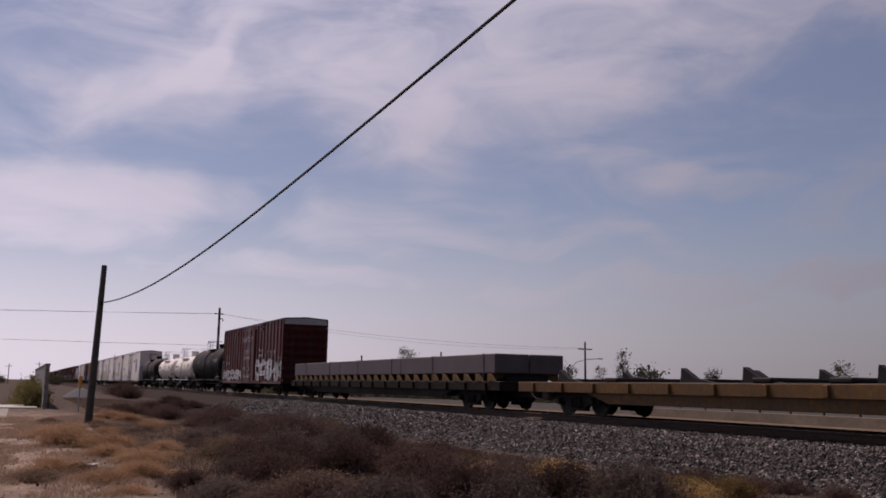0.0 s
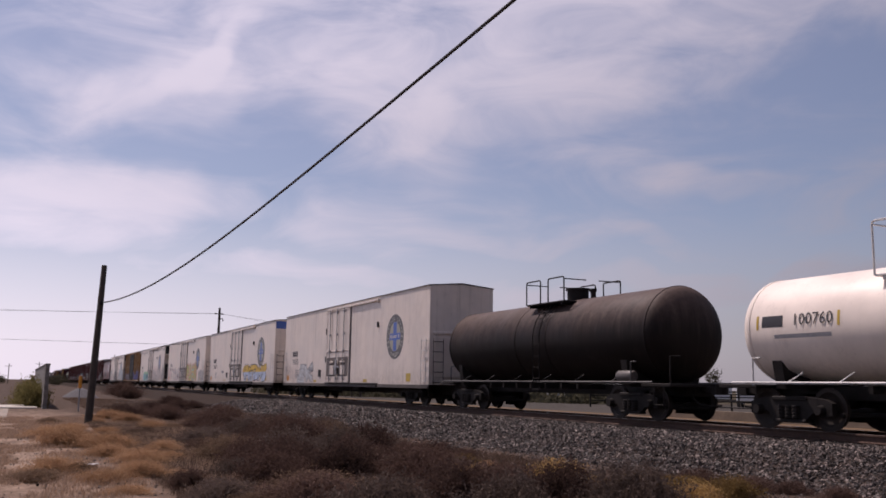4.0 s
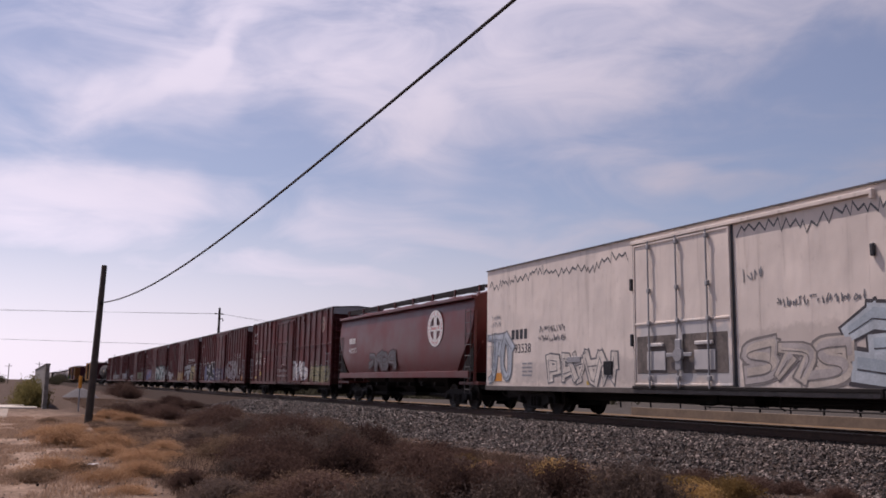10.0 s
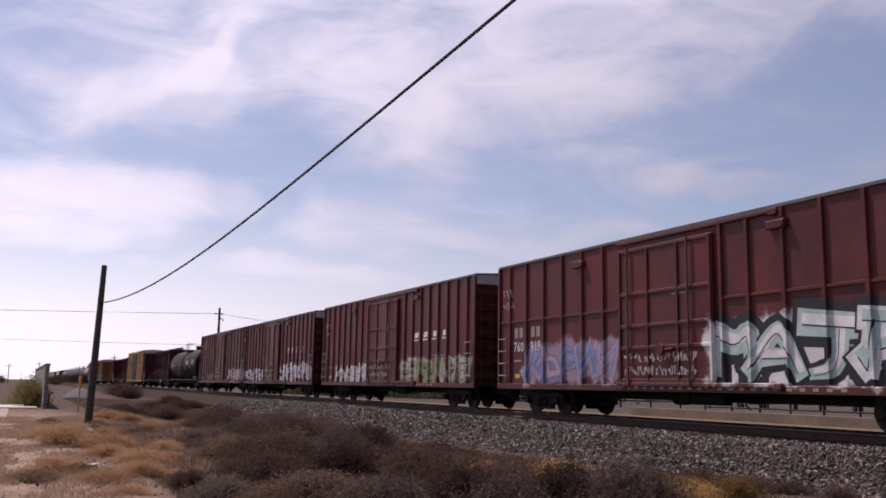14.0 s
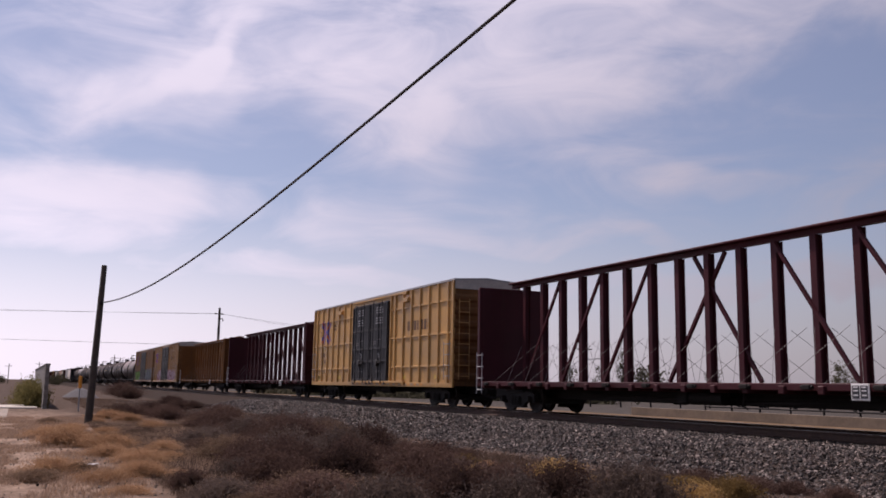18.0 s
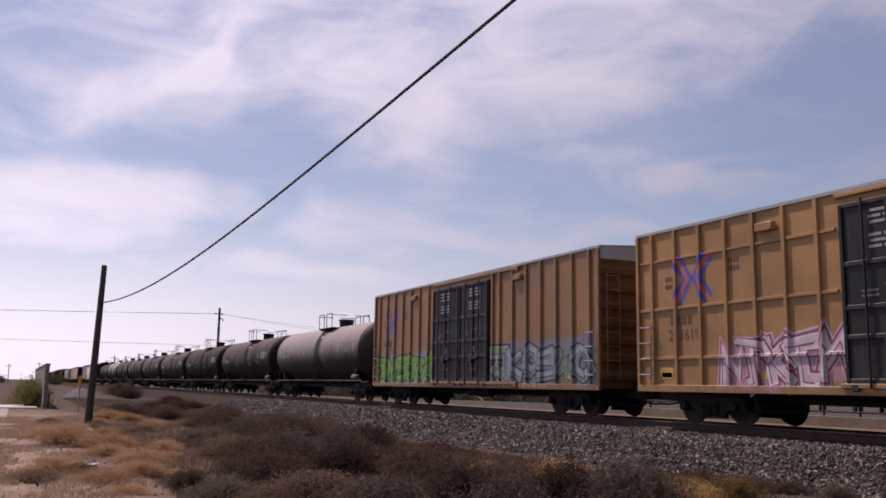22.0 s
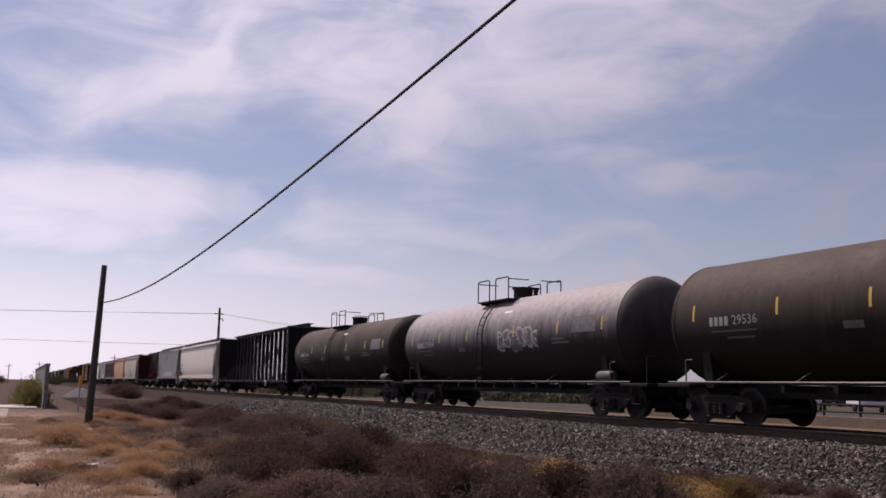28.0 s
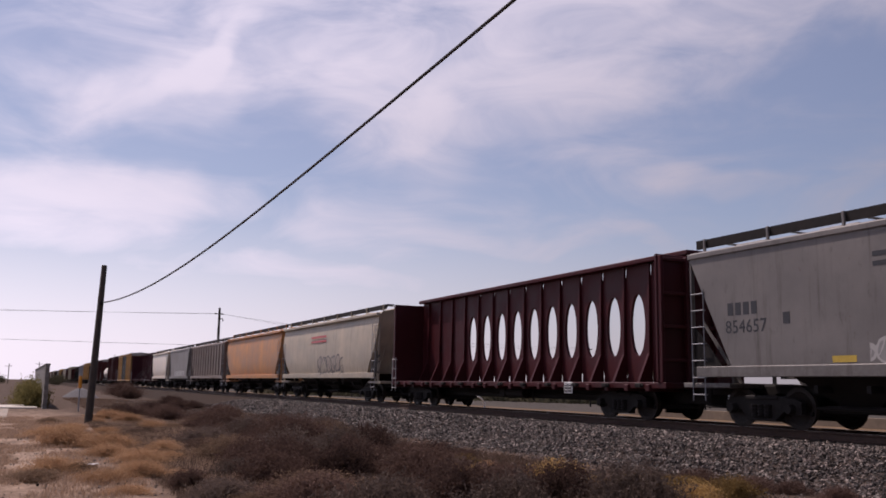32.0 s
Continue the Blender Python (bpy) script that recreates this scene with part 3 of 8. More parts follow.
def make_brake(g):
    g.lathe([(-0.3, 0), (-0.3, 0.16), (-0.24, 0.19), (0.24, 0.19), (0.3, 0.16), (0.3, 0)], 0, 12, (-1.9, 0.5, 0.62))
    g.lathe([(-0.6, 0), (-0.6, 0.18), (0.6, 0.18), (0.6, 0)], 0, 12, (0.7, -0.75, 0.66))
    g.box(-0.4, 0.0, -0.9, -0.5, 0.5, 0.84, 0.03)
    g.path([(-5.5, -0.45, 0.70), (-0.5, -0.45, 0.62), (5.5, -0.45, 0.70)], 0.022)
    g.path([(2.2, -1.0, 0.85), (2.2, -1.05, 0.5), (2.35, -1.05, 0.42)], 0.025)
    g.path([(2.3, -1.05, 0.55), (4.6, -1.0, 0.62)], 0.014)


def add_brake_gear(car):
    part("brake_gear", shared("brake_gear", make_brake, 40), "steel", car)


def make_ladder(g, rungs, wide, step=0.42, off=0.07):
    for i in range(rungs):
        z = i * step
        g.path([(-wide / 2, off, z), (-wide / 2, 0, z), (wide / 2, 0, z), (wide / 2, off, z)], 0.016, 5)
    g.tube((-wide / 2, 0.0, -0.15), (-wide / 2, 0.0, (rungs - 1) * step + 0.1), 0.014, 5)
    g.tube((wide / 2, 0.0, -0.15), (wide / 2, 0.0, (rungs - 1) * step + 0.1), 0.014, 5)


def add_ladder(car, x, y, z, rungs, mat, wide=0.5, turn=0.0):
    ob = part("ladder", shared(("ladder", rungs, wide), lambda g: make_ladder(g, rungs, wide)), mat, car, at=(x, y, z))
    ob.rotation_euler = (0, 0, radians(turn))
    return ob


def make_end(g, half_w, z0, z1, bands, depth):
    """A pressed steel end: flat sheet with rounded level corrugations; outward is +x."""
    ring = [(-0.06, z0), (0.0, z0)]
    pitch = (z1 - z0 - 0.2) / bands
    for i in range(bands):
        b = z0 + 0.1 + i * pitch
        ring += [(0.0, b + pitch * 0.16), (depth, b + pitch * 0.34), (depth, b + pitch * 0.62), (0.0, b + pitch * 0.82)]
    ring += [(0.0, z1), (-0.06, z1)]
    g.prism(ring, -half_w, half_w, 1)


# ---- box cars ----
def boxcar(name, label, paint, ribs, stringers, doors, half=9.28, roof_mat="grey_roof", door_mat=None, end_mat=None, band=True, rib_size=(0.11, 0.075), top=5.11, marks=(), group="freight cars"):
    """A ribbed steel box car. ribs: x places; stringers: heights of the level bars; doors: (x0, x1) leaves."""
    car = thing(name, label, "box car", group)
    P = paint
    door_mat, end_mat = door_mat or P, end_mat or P
    Y = 1.455
    part("side_sheet", shared(("side_sheet", half), lambda g: g.prism([(-Y, 0.86), (-Y, top - 0.08), (-Y + 0.04, top - 0.08), (-Y + 0.04, 0.86)], -half + 0.03, half - 0.03)), P, car)
    part("side_sheet", shared(("side_sheet_far", half), lambda g: g.prism([(Y, 0.86), (Y, top - 0.08), (Y - 0.04, top - 0.08), (Y - 0.04, 0.86)], -half + 0.03, half - 0.03)), P, car)
    part("floor", shared(("floor", half), lambda g: g.box(-half + 0.04, half - 0.04, -1.4, 1.4, 0.98, 1.10)), "steel", car)
    for s in (-1, 1):
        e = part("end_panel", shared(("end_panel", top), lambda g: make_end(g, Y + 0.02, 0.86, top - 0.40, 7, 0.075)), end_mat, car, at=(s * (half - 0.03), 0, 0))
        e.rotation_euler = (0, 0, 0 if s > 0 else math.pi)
        cap = part("end_cap", shared(("end_cap", top), lambda g: g.prism([(-Y - 0.02, top - 0.397), (Y + 0.02, top - 0.397), (Y + 0.02, top - 0.06), (0, top + 0.03), (-Y - 0.02, top - 0.06)], -0.06, 0.02)), roof_mat if band else end_mat, car, at=(s * (half - 0.03), 0, 0))
        cap.rotation_euler = (0, 0, 0 if s > 0 else math.pi)
    seams = np.linspace(-half + 0.6, half - 0.6, 15)
    part("roof", shared(("roof", half, top), lambda g: (g.prism([(-Y - 0.05, top - 0.075), (-Y - 0.05, top), (0, top + 0.10), (Y + 0.05, top), (Y + 0.05, top - 0.075), (0, top + 0.02)], -half, half),
         [g.prism([(-Y - 0.03, top + 0.002), (0, top + 0.13), (Y + 0.03, top + 0.002), (0, top + 0.08)], x - 0.04, x + 0.04) for x in seams])), "grey_roof" if roof_mat == "white_roof" else "dark_roof", car)
    rw, rd = rib_size
    for s in (-1, 1):
        sill = shared(("side_sill", half, s), lambda g: g.box(-half + 0.02, half - 0.02, s * (Y + 0.045) - 0.045, s * (Y + 0.045) + 0.045, 0.80, 0.98, 0.01))
        part("side_sill", sill, P, car)
        part("corner_post", shared(("corner_post", top), lambda g: g.box(-0.12, 0.0, -0.05, 0.05, 0.985, top - 0.085, 0.012)), P, car, at=(half - 0.01, s * (Y + 0.03), 0))
        part("corner_post", shared(("corner_post", top), lambda g: None), P, car, at=(-half + 0.13, s * (Y + 0.03), 0))
        rib = shared(("rib", rw, rd, top), lambda g: g.prism([(-rw * 0.62, 0.0), (-rw * 0.42, rd), (rw * 0.42, rd), (rw * 0.62, 0.0)], 0.985, top - 0.085, 2))
        for x in ribs:
            ob = part("rib", rib, P, car, at=(x if s < 0 else -x, s * (Y - 0.002), 0))
            ob.rotation_euler = (0, 0, math.pi if s < 0 else 0)
        d0, d1 = doors[0][0], doors[-1][1]
        for z in stringers:
            for a, b in ((-half + 0.14, d0 - 0.14), (d1 + 0.14, half - 0.14)):
                me = shared(("stringer", round(b - a, 2)), lambda g: g.prism([(0.0, -0.045), (0.05, -0.03), (0.05, 0.03), (0.0, 0.045)], 0, b - a))
                ob = part("stringer", me, P, car, at=((a if s > 0 else b) if s > 0 else b, s * (Y - 0.002), z))
                ob.rotation_euler = (0, 0, 0 if s > 0 else math.pi)
                if s > 0:
                    ob.location.x = -b
        for k, (a, b) in enumerate(doors):
            add_door(car, a, b, s, Y, door_mat, P, top, len(doors) > 1)
        for z, t, out in ((top - 0.14, 0.045, 0.03), (0.99, 0.05, 0.10)):
            me = shared(("door_track", round(d1 - d0, 2), t), lambda g: (g.box(d0 - 0.1, d1 + 1.9, -0.05, 0.05, -t, t, 0.012), g.box(d1 + 1.9, d1 + 2.15, -0.09, 0.05, -t - 0.06, t, 0.012)))
            ob = part("door_track", me, P, car, at=(0, s * (Y + out), z))
            ob.rotation_euler = (0, 0, 0 if s < 0 else math.pi)
        for x in (d0 - 2.05, d1 + 2.1):
            part("stop_block", shared("stop_block", lambda g: (g.box(-0.28, 0.28, -0.09, 0.02, -0.10, 0.10, 0.015), g.box(0.17, 0.27, -0.12, -0.088, -0.07, 0.07, 0.01))), P, car, at=(x if s < 0 else -x, s * (Y + 0.04), top - 0.48)).rotation_euler = (0, 0, 0 if s < 0 else math.pi)
        add_ladder(car, s * (half - 0.45) if s > 0 else -half + 0.45, -(Y + 0.14), 1.25, 4, "grey_mark")
    add_ladder(car, half + 0.13, -1.1, 1.25, 8, P, 0.45, 90)
    add_running_gear(car, half)
    add_brake_gear(car)
    add_marks(car, marks, -(Y + 0.004))
    return car


def add_door(car, a, b, s, Y, mat, paint, top, double):
    """A plug door leaf with its stiffeners, lock rods and handle."""
    w, z0, z1 = round(b - a, 2), 1.03, top - 0.34
    level = [z0 + 0.06, z0 + 0.95, z0 + 1.55, z0 + 2.45, z1 - 0.06]
    up = np.linspace(0.08, w - 0.08, 3 if double else 4)

    def panel(g):
        g.box(0.02, w - 0.02, -0.09, 0.0, z0, z1, 0.02)

    def stiffeners(g):
        for z in level:
            g.box(0.04, w - 0.04, -0.125, -0.085, z - 0.05, z + 0.05, 0.012)
        for x in up:
            g.box(x - 0.045, x + 0.045, -0.135, -0.085, z0 + 0.02, z1 - 0.02, 0.012)

    def both(g):
        panel(g), stiffeners(g)

    d = part("door", shared(("door", w, top, double, s), panel if s < 0 else both), mat, car, at=(a if s < 0 else -a, s * (Y + 0.005), 0))
    d.rotation_euler = (0, 0, 0 if s < 0 else math.pi)
    if s < 0:
        for z in level:
            part("stiffener", shared(("level_stiffener", w), lambda g: g.box(0.04, w - 0.04, -0.125, -0.085, -0.05, 0.05, 0.012)), mat, d, at=(0, 0, z))
        for x in up:
            part("stiffener", shared(("upright_stiffener", top), lambda g: g.box(-0.045, 0.045, -0.137, -0.085, z0 + 0.02, z1 - 0.02, 0.012)), mat, d, at=(x, 0, 0))
    for x in ((w * 0.27, w * 0.73) if double else (w * 0.13, w * 0.78)):
        part("lock_rod", shared(("lock_rod", top), lambda g: g.tube((0, 0, 0.95), (0, 0, top - 0.30), 0.026, 6)), "rod" if not double else mat, d, at=(x, -0.165, 0))
    part("lock_handle", shared("lock_handle", lambda g: (g.box(-0.05, 0.45, -0.03, 0.03, -0.03, 0.03, 0.01), g.lathe([(-0.06, 0), (-0.06, 0.14), (0.0, 0.16), (0.0, 0)], 1, 14))), mat, d, at=(w * 0.5, -0.17, 1.9))
    for x in (0.25, w - 0.25):
        part("lower_roller", shared("lower_roller", lambda g: g.box(-0.09, 0.09, -0.06, 0.06, -0.1, 0.06, 0.02)), mat, d, at=(x, -0.09, 0.98))


def add_marks(car, marks, y):
    """marks: (kind, x, z, width or height, height or text, material)."""
    for m in marks:
        if m[0] in ("bar", "door", "sill"):
            bar(car, "painted_mark", m[1], m[2], m[3], m[4], m[5], {"bar": y, "door": -1.556, "sill": -1.548}[m[0]])
        elif m[0] == "print":
            part("stencil_print", shared(("stencil_print", m[2]), lambda g: [g.box(x - w / 2, x + w / 2, -0.0015, 0.0015, z - h / 2, z + h / 2) for x, z, w, h in m[1]]), m[4], car, "", (0, {"wall": y, "door": -1.556, "sill": -1.548}[m[3]], 0))
        elif m[0] == "frame":
            part("stencil_box", shared(("stencil_box", m[3], m[4]), lambda g: (g.box(-m[3], m[3], -0.0015, 0.0015, m[4] - 0.03, m[4]), g.box(-m[3], m[3], -0.0015, 0.0015, -m[4], -m[4] + 0.03),
                 g.box(-m[3], -m[3] + 0.03, -0.0015, 0.0015, -m[4] + 0.03, m[4] - 0.03), g.box(m[3] - 0.03, m[3], -0.0015, 0.0015, -m[4] + 0.03, m[4] - 0.03), g.box(-m[3] * 0.4, m[3] * 0.4, -0.0015, 0.0015, -m[4] * 0.1, m[4] * 0.3))), m[5], car, "", (m[1], y, m[2]))
        elif m[0] == "zigzag":
            rng, top, low = random.Random(m[5]), [], []
            x, k = m[1], 0
            while x < m[2]:
                z = m[3] + (0.5 if k % 2 else -0.5) * m[4] * rng.uniform(0.2, 1.5) + 0.09 * math.sin(x * 1.3 + m[5]) + 0.05 * math.sin(x * 3.1)
                top.append((x, z + 0.03)), low.append((x, z - 0.03))
                x, k = x + rng.uniform(0.05, 0.2), k + 1
            g, n = G(), len(top)
            g.add([(a, d, z) for d in (-0.002, 0.002) for a, z in top + low], [(i, i + 1, n + i + 1, n + i) for i in range(n - 1)] + [(3 * n + i, 3 * n + i + 1, 2 * n + i + 1, 2 * n + i) for i in range(n - 1)])
            part("sprayed_line", g, "logo_grey", car, "zigzag sprayed line", (0, y, 0))
        elif m[0] == "stroke":
            bar(car, "painted_mark", m[1], m[2], m[3], m[4], m[5], y).rotation_euler = (0, m[6], 0)
        elif m[0] == "slant":
            part("painted_mark", shared(("slant", m[3], m[4]), lambda g: (g.prism([(-m[3] / 2 - m[4] * 0.2, -m[4] / 2), (m[3] / 2 - m[4] * 0.2, -m[4] / 2), (m[3] / 2 + m[4] * 0.2, m[4] / 2), (-m[3] / 2 + m[4] * 0.2, m[4] / 2)], -0.003, 0.003, 1))), m[5], car, "", (m[1], y, m[2]))
        elif m[0] == "text":
            part("lettering", lettering(m[4], m[3]), m[5], car, "stencilled lettering", (m[1], y - 0.001, m[2]))
        elif m[0] == "roundel":
            add_roundel(car, m[1], m[2], m[3], y, m[5])


def make_ring(g, r0, r1, n=32):
    g.lathe([(-0.003, r0), (-0.003, r1), (0.003, r1), (0.003, r0), (-0.003, r0)], 1, n)


def add_roundel(car, x, z, r, y, colours):
    """A round railway emblem: a broad dark ring, a pale field and a cross, with its writing as bars round the ring."""
    ring, cross, pale = colours
    ob = part("emblem", shared(("emblem", r), lambda g: make_ring(g, r * 0.665, r), 60), ring, car, "round painted railway emblem", (x, y, z))
    if cross == "blue_mark":
        part("emblem_field", shared(("emblem_field", r), lambda g: g.lathe([(-0.001, 0.0), (-0.001, r * 0.66), (0.002, r * 0.66)], 1, 32)), "field_mark", ob)
    part("emblem_cross", shared(("emblem_cross", r), lambda g: (g.box(-r * 0.19, r * 0.19, -0.003, 0.003, -r * 0.64, r * 0.64), g.box(-r * 0.62, r * 0.62, -0.0035, 0.0025, -r * 0.15, r * 0.15))), cross, ob)

    def writing(g):
        rng = random.Random(3)
        rows = [(math.pi * (1.17 - 1.34 * k / 17), 0.055 if k not in (0, 10) else 0.09) for k in range(18) if k != 9] + [(math.pi * (1.33 + 0.34 * k / 6), 0.055) for k in range(7)]
        for a, tall in rows:
            c, q, h, w = math.cos(a), math.sin(a), r * tall * rng.uniform(0.9, 1.7), r * rng.uniform(0.030, 0.048)
            for du in rng.choice(((-w, w * 0.6), (-w,), (-w, w * 0.6), (-w * 0.3,))):
                p = [(r * 0.83 + v, u) for u, v in ((du, -h), (du + r * 0.026, -h), (du + r * 0.026, h), (du, h))]
                g.add([(m * c - u * q, -0.0065, m * q + u * c) for m, u in p] + [(m * c - u * q, -0.0045, m * q + u * c) for m, u in p], [(0, 1, 2, 3), (4, 5, 6, 7), (0, 1, 5, 4), (1, 2, 6, 5), (2, 3, 7, 6), (3, 0, 4, 7)])
            lift = rng.choice((-h, 0.0, h))
            p = [(r * 0.83 + v, u) for u, v in ((-w, -r * 0.014 + lift), (w, -r * 0.014 + lift), (w, r * 0.014 + lift), (-w, r * 0.014 + lift))]
            g.add([(m * c - u * q, -0.0068, m * q + u * c) for m, u in p], [(0, 1, 2, 3)])
        for k in range(7):
            if k != 5:
                g.box(r * (-0.52 + 0.15 * k), r * (-0.43 + 0.15 * k), -0.0065, -0.0045, -r * 0.06, r * (0.06 if k not in (0, 6) else 0.09))

    part("emblem_writing", shared(("emblem_writing", r), writing), pale, ob)


def reefer(label, paint, marks=(), cab="open", half=11.18, top=5.11):
    """A smooth-sided insulated car with one plug door and a refrigeration unit in its leading end."""
    car = thing("refrigerator_car", label, "freight car", "refrigerator cars")
    Y = 1.50
    body = shared(("reefer_body", cab), lambda g: g.prism([(-Y, 0.90), (-Y, top - 0.05), (0, top + 0.05), (Y, top - 0.05), (Y, 0.90)], -half, half - (1.25 if cab == "open" else 0.0)))
    part("body", body, paint, car)
    part("roof", shared("reefer_roof", lambda g: (g.prism([(-Y - 0.04, top - 0.06), (-Y - 0.04, top - 0.02), (0, top + 0.12), (Y + 0.04, top - 0.02), (Y + 0.04, top - 0.06), (0, top + 0.06)], -half - 0.02, half + 0.02),
         [g.prism([(-Y, top + 0.0), (0, top + 0.14), (Y, top + 0.0), (0, top + 0.1)], x - 0.03, x + 0.03) for x in np.linspace(-half + 0.7, half - 0.7, 17)])), "dark_roof", car)
    for s in (-1, 1):
        part("side_sill", shared(("reefer_sill", s), lambda g: g.box(-half, half, s * Y - 0.06, s * Y + 0.02, 0.74, 0.898, 0.012)), "sill_grey", car)
        for x in np.linspace(-half + 1.4, half - 1.6, 14):
            if -2.7 < x < 1.6:
                continue
            part("panel_seam", shared(("panel_seam", top), lambda g: g.box(-0.03, 0.03, -0.003, 0.003, 0.905, top - 0.09, 0.0028)), paint, car, at=(x if s < 0 else -x, s * (Y - 0.001), 0))
        d = add_reefer_door(car, paint, s, Y)
        for x in (0.72, 1.86, 3.0):
            part("lock_rod", shared("reefer_rod", lambda g: (g.tube((0, 0, 0.9), (0, 0, 4.86), 0.024, 6), [g.box(-0.05, 0.05, -0.03, 0.06, z - 0.06, z + 0.06, 0.012) for z in (1.15, 2.62, 3.5, 4.7)])), "grey_mark", d, at=(x, -0.125, 0))
        for x in (-0.04, 3.80):
            part("door_seam", shared("door_seam", lambda g: g.box(-0.035, 0.035, -0.02, 0.0, 0.93, 4.86, 0.005)), "dark_mark", d, "black rubber door seal", at=(x, 0, 0))
        for z in (2.2, 3.75):
            part("door_hinge", shared("door_hinge", lambda g: g.box(-0.05, 0.05, -0.08, 0.0, -0.17, 0.17, 0.02)), "dark_mark", d, at=(-0.13, 0, z))
        part("lock_gear", shared("lock_gear", lambda g: (g.box(-0.12, 0.12, -0.06, 0.0, -0.4, 0.4, 0.02), g.box(-0.5, 0.5, -0.04, -0.01, -0.05, 0.05, 0.01), g.lathe([(-0.08, 0), (-0.08, 0.17), (0, 0.19), (0, 0)], 1, 14))), "grey_mark", d, at=(1.9, -0.10, 1.75))
        for z, t, x1 in ((4.90, 0.05, 5.3), (0.90, 0.045, 5.3)):
            me = shared(("reefer_track", z), lambda g: (g.box(-2.55, x1, -0.03, 0.06, -t, t, 0.012), g.box(x1, x1 + 0.08, -0.05, 0.06, -t - 0.1, t, 0.012)))
            ob = part("door_track", me, paint if z > 2 else "steel", car, at=(0, s * (Y + 0.06), z))
            ob.rotation_euler = (0, 0, 0 if s < 0 else math.pi)
    part("door_stop", shared("door_stop", lambda g: g.box(-0.05, 0.05, -0.09, 0.0, -0.13, 0.13, 0.02)), "dark_mark", car, at=(5.28, -Y, 3.72))
    part("vent_grille", shared("vent_grille", lambda g: (g.box(-0.22, 0.22, -0.03, 0.0, -0.2, 0.2, 0.01), [g.box(-0.19, 0.19, -0.045, -0.028, z - 0.015, z + 0.015) for z in np.linspace(-0.15, 0.15, 6)])), "grille", car, at=(-3.75, -Y, 1.45))
    part("tag_board", shared("tag_board", lambda g: g.box(-0.36, 0.36, -0.03, 0.0, -0.09, 0.09, 0.01)), "grey_mark", car, at=(-5.5, -Y, 1.72))
    # the leading end: a machinery room
    if cab == "open":
        for s in (-1, 1):
            part("end_post", shared("end_post", lambda g: g.box(-1.248, 0, -0.05, 0.05, 0.9, top - 0.1, 0.02)), paint, car, at=(half, s * (Y - 0.05), 0))
        part("machinery_frame", shared("machinery_frame", lambda g: (g.box(-1.2, -0.06, -1.44, 1.44, 0.9, 1.15, 0.02), g.box(-0.12, -0.02, -1.44, 1.44, 3.1, 3.3, 0.02), g.box(-0.12, -0.02, -1.44, 1.44, 3.95, 4.08, 0.02), g.box(-0.12, -0.02, -0.05, 0.05, 1.15, 3.1, 0.02))), paint, car, at=(half, 0, 0))
        part("refrigeration_unit", shared("refrigeration_unit", lambda g: (g.box(-1.1, -0.3, -1.2, 1.2, 1.15, 2.9, 0.05), g.box(-1.15, -0.2, -1.35, 1.35, 4.1, 4.95, 0.04), [g.box(-0.3, -0.26, -1.1, 1.1, z, z + 0.06) for z in np.linspace(1.4, 2.7, 9)])), "grille", car, at=(half, 0, 0))
    else:
        part("end_frame", shared("end_frame", lambda g: (g.box(0, 0.05, -1.3, 1.3, 1.2, 2.9, 0.02), g.box(0, 0.06, -1.35, 1.35, 3.0, 3.12, 0.02))), "grille" if cab == "grille" else paint, car, at=(half, 0, 0))
        if cab == "blue":
            part("end_stripe", shared("end_stripe", lambda g: g.box(0.002, 0.008, -1.48, 1.48, 4.5, 5.0)), "blue_mark", car, "blue painted stripe", at=(half, 0, 0))
    add_ladder(car, half - 0.4, -(Y + 0.08), 1.05, 5, "ladder_white")
    add_ladder(car, -half + 0.35, -(Y + 0.08), 1.05, 5, "ladder_white", 0.4)
    add_ladder(car, half + 0.16, -1.15, 1.0, 5, "steel", 0.45, 90)
    add_running_gear(car, half, 2.75, 1.32, 0.5)
    add_brake_gear(car)
    add_marks(car, marks, -(Y + 0.004))
    return car


def add_reefer_door(car, paint, s, Y):
    """A wide plug door: a flat upper sheet, a lower half with two dark recessed pans, thin seams all round."""
    w, z0, z1 = 3.75, 0.95, 4.84
    d = part("door", shared("reefer_door", lambda g: g.box(0.0, w, -0.05, 0.0, z0, z1, 0.02)), paint, car, at=(-2.45 if s < 0 else 2.45, s * (Y + 0.004), 0))
    d.rotation_euler = (0, 0, 0 if s < 0 else math.pi)
    if s < 0:
        for z in (z0 + 0.04, 2.62, z1 - 0.04):
            part("stiffener", shared("reefer_level", lambda g: g.box(0.02, w - 0.02, -0.075, -0.045, -0.03, 0.03, 0.010)), paint, d, at=(0, 0, z))
        for x in (0.03, w - 0.03):
            part("stiffener", shared("reefer_upright", lambda g: g.box(-0.03, 0.03, -0.072, -0.045, z0 + 0.02, z1 - 0.02, 0.010)), paint, d, at=(x, 0, 0))
        for x in (0.12, 1.98):
            pan = part("lock_pan", shared("lock_pan", lambda g: (g.box(0, 1.62, -0.056, -0.048, 1.28, 2.28, 0.003),)), "pan_grey", d, "dark grey recessed lock pan", at=(x, 0, 0))
            part("pan_plate", shared("pan_plate", lambda g: (g.box(0.45, 1.2, -0.085, -0.05, 1.36, 1.86, 0.012), g.box(0.5, 1.15, -0.12, -0.05, 1.98, 2.08, 0.02))), paint, pan)
    return d


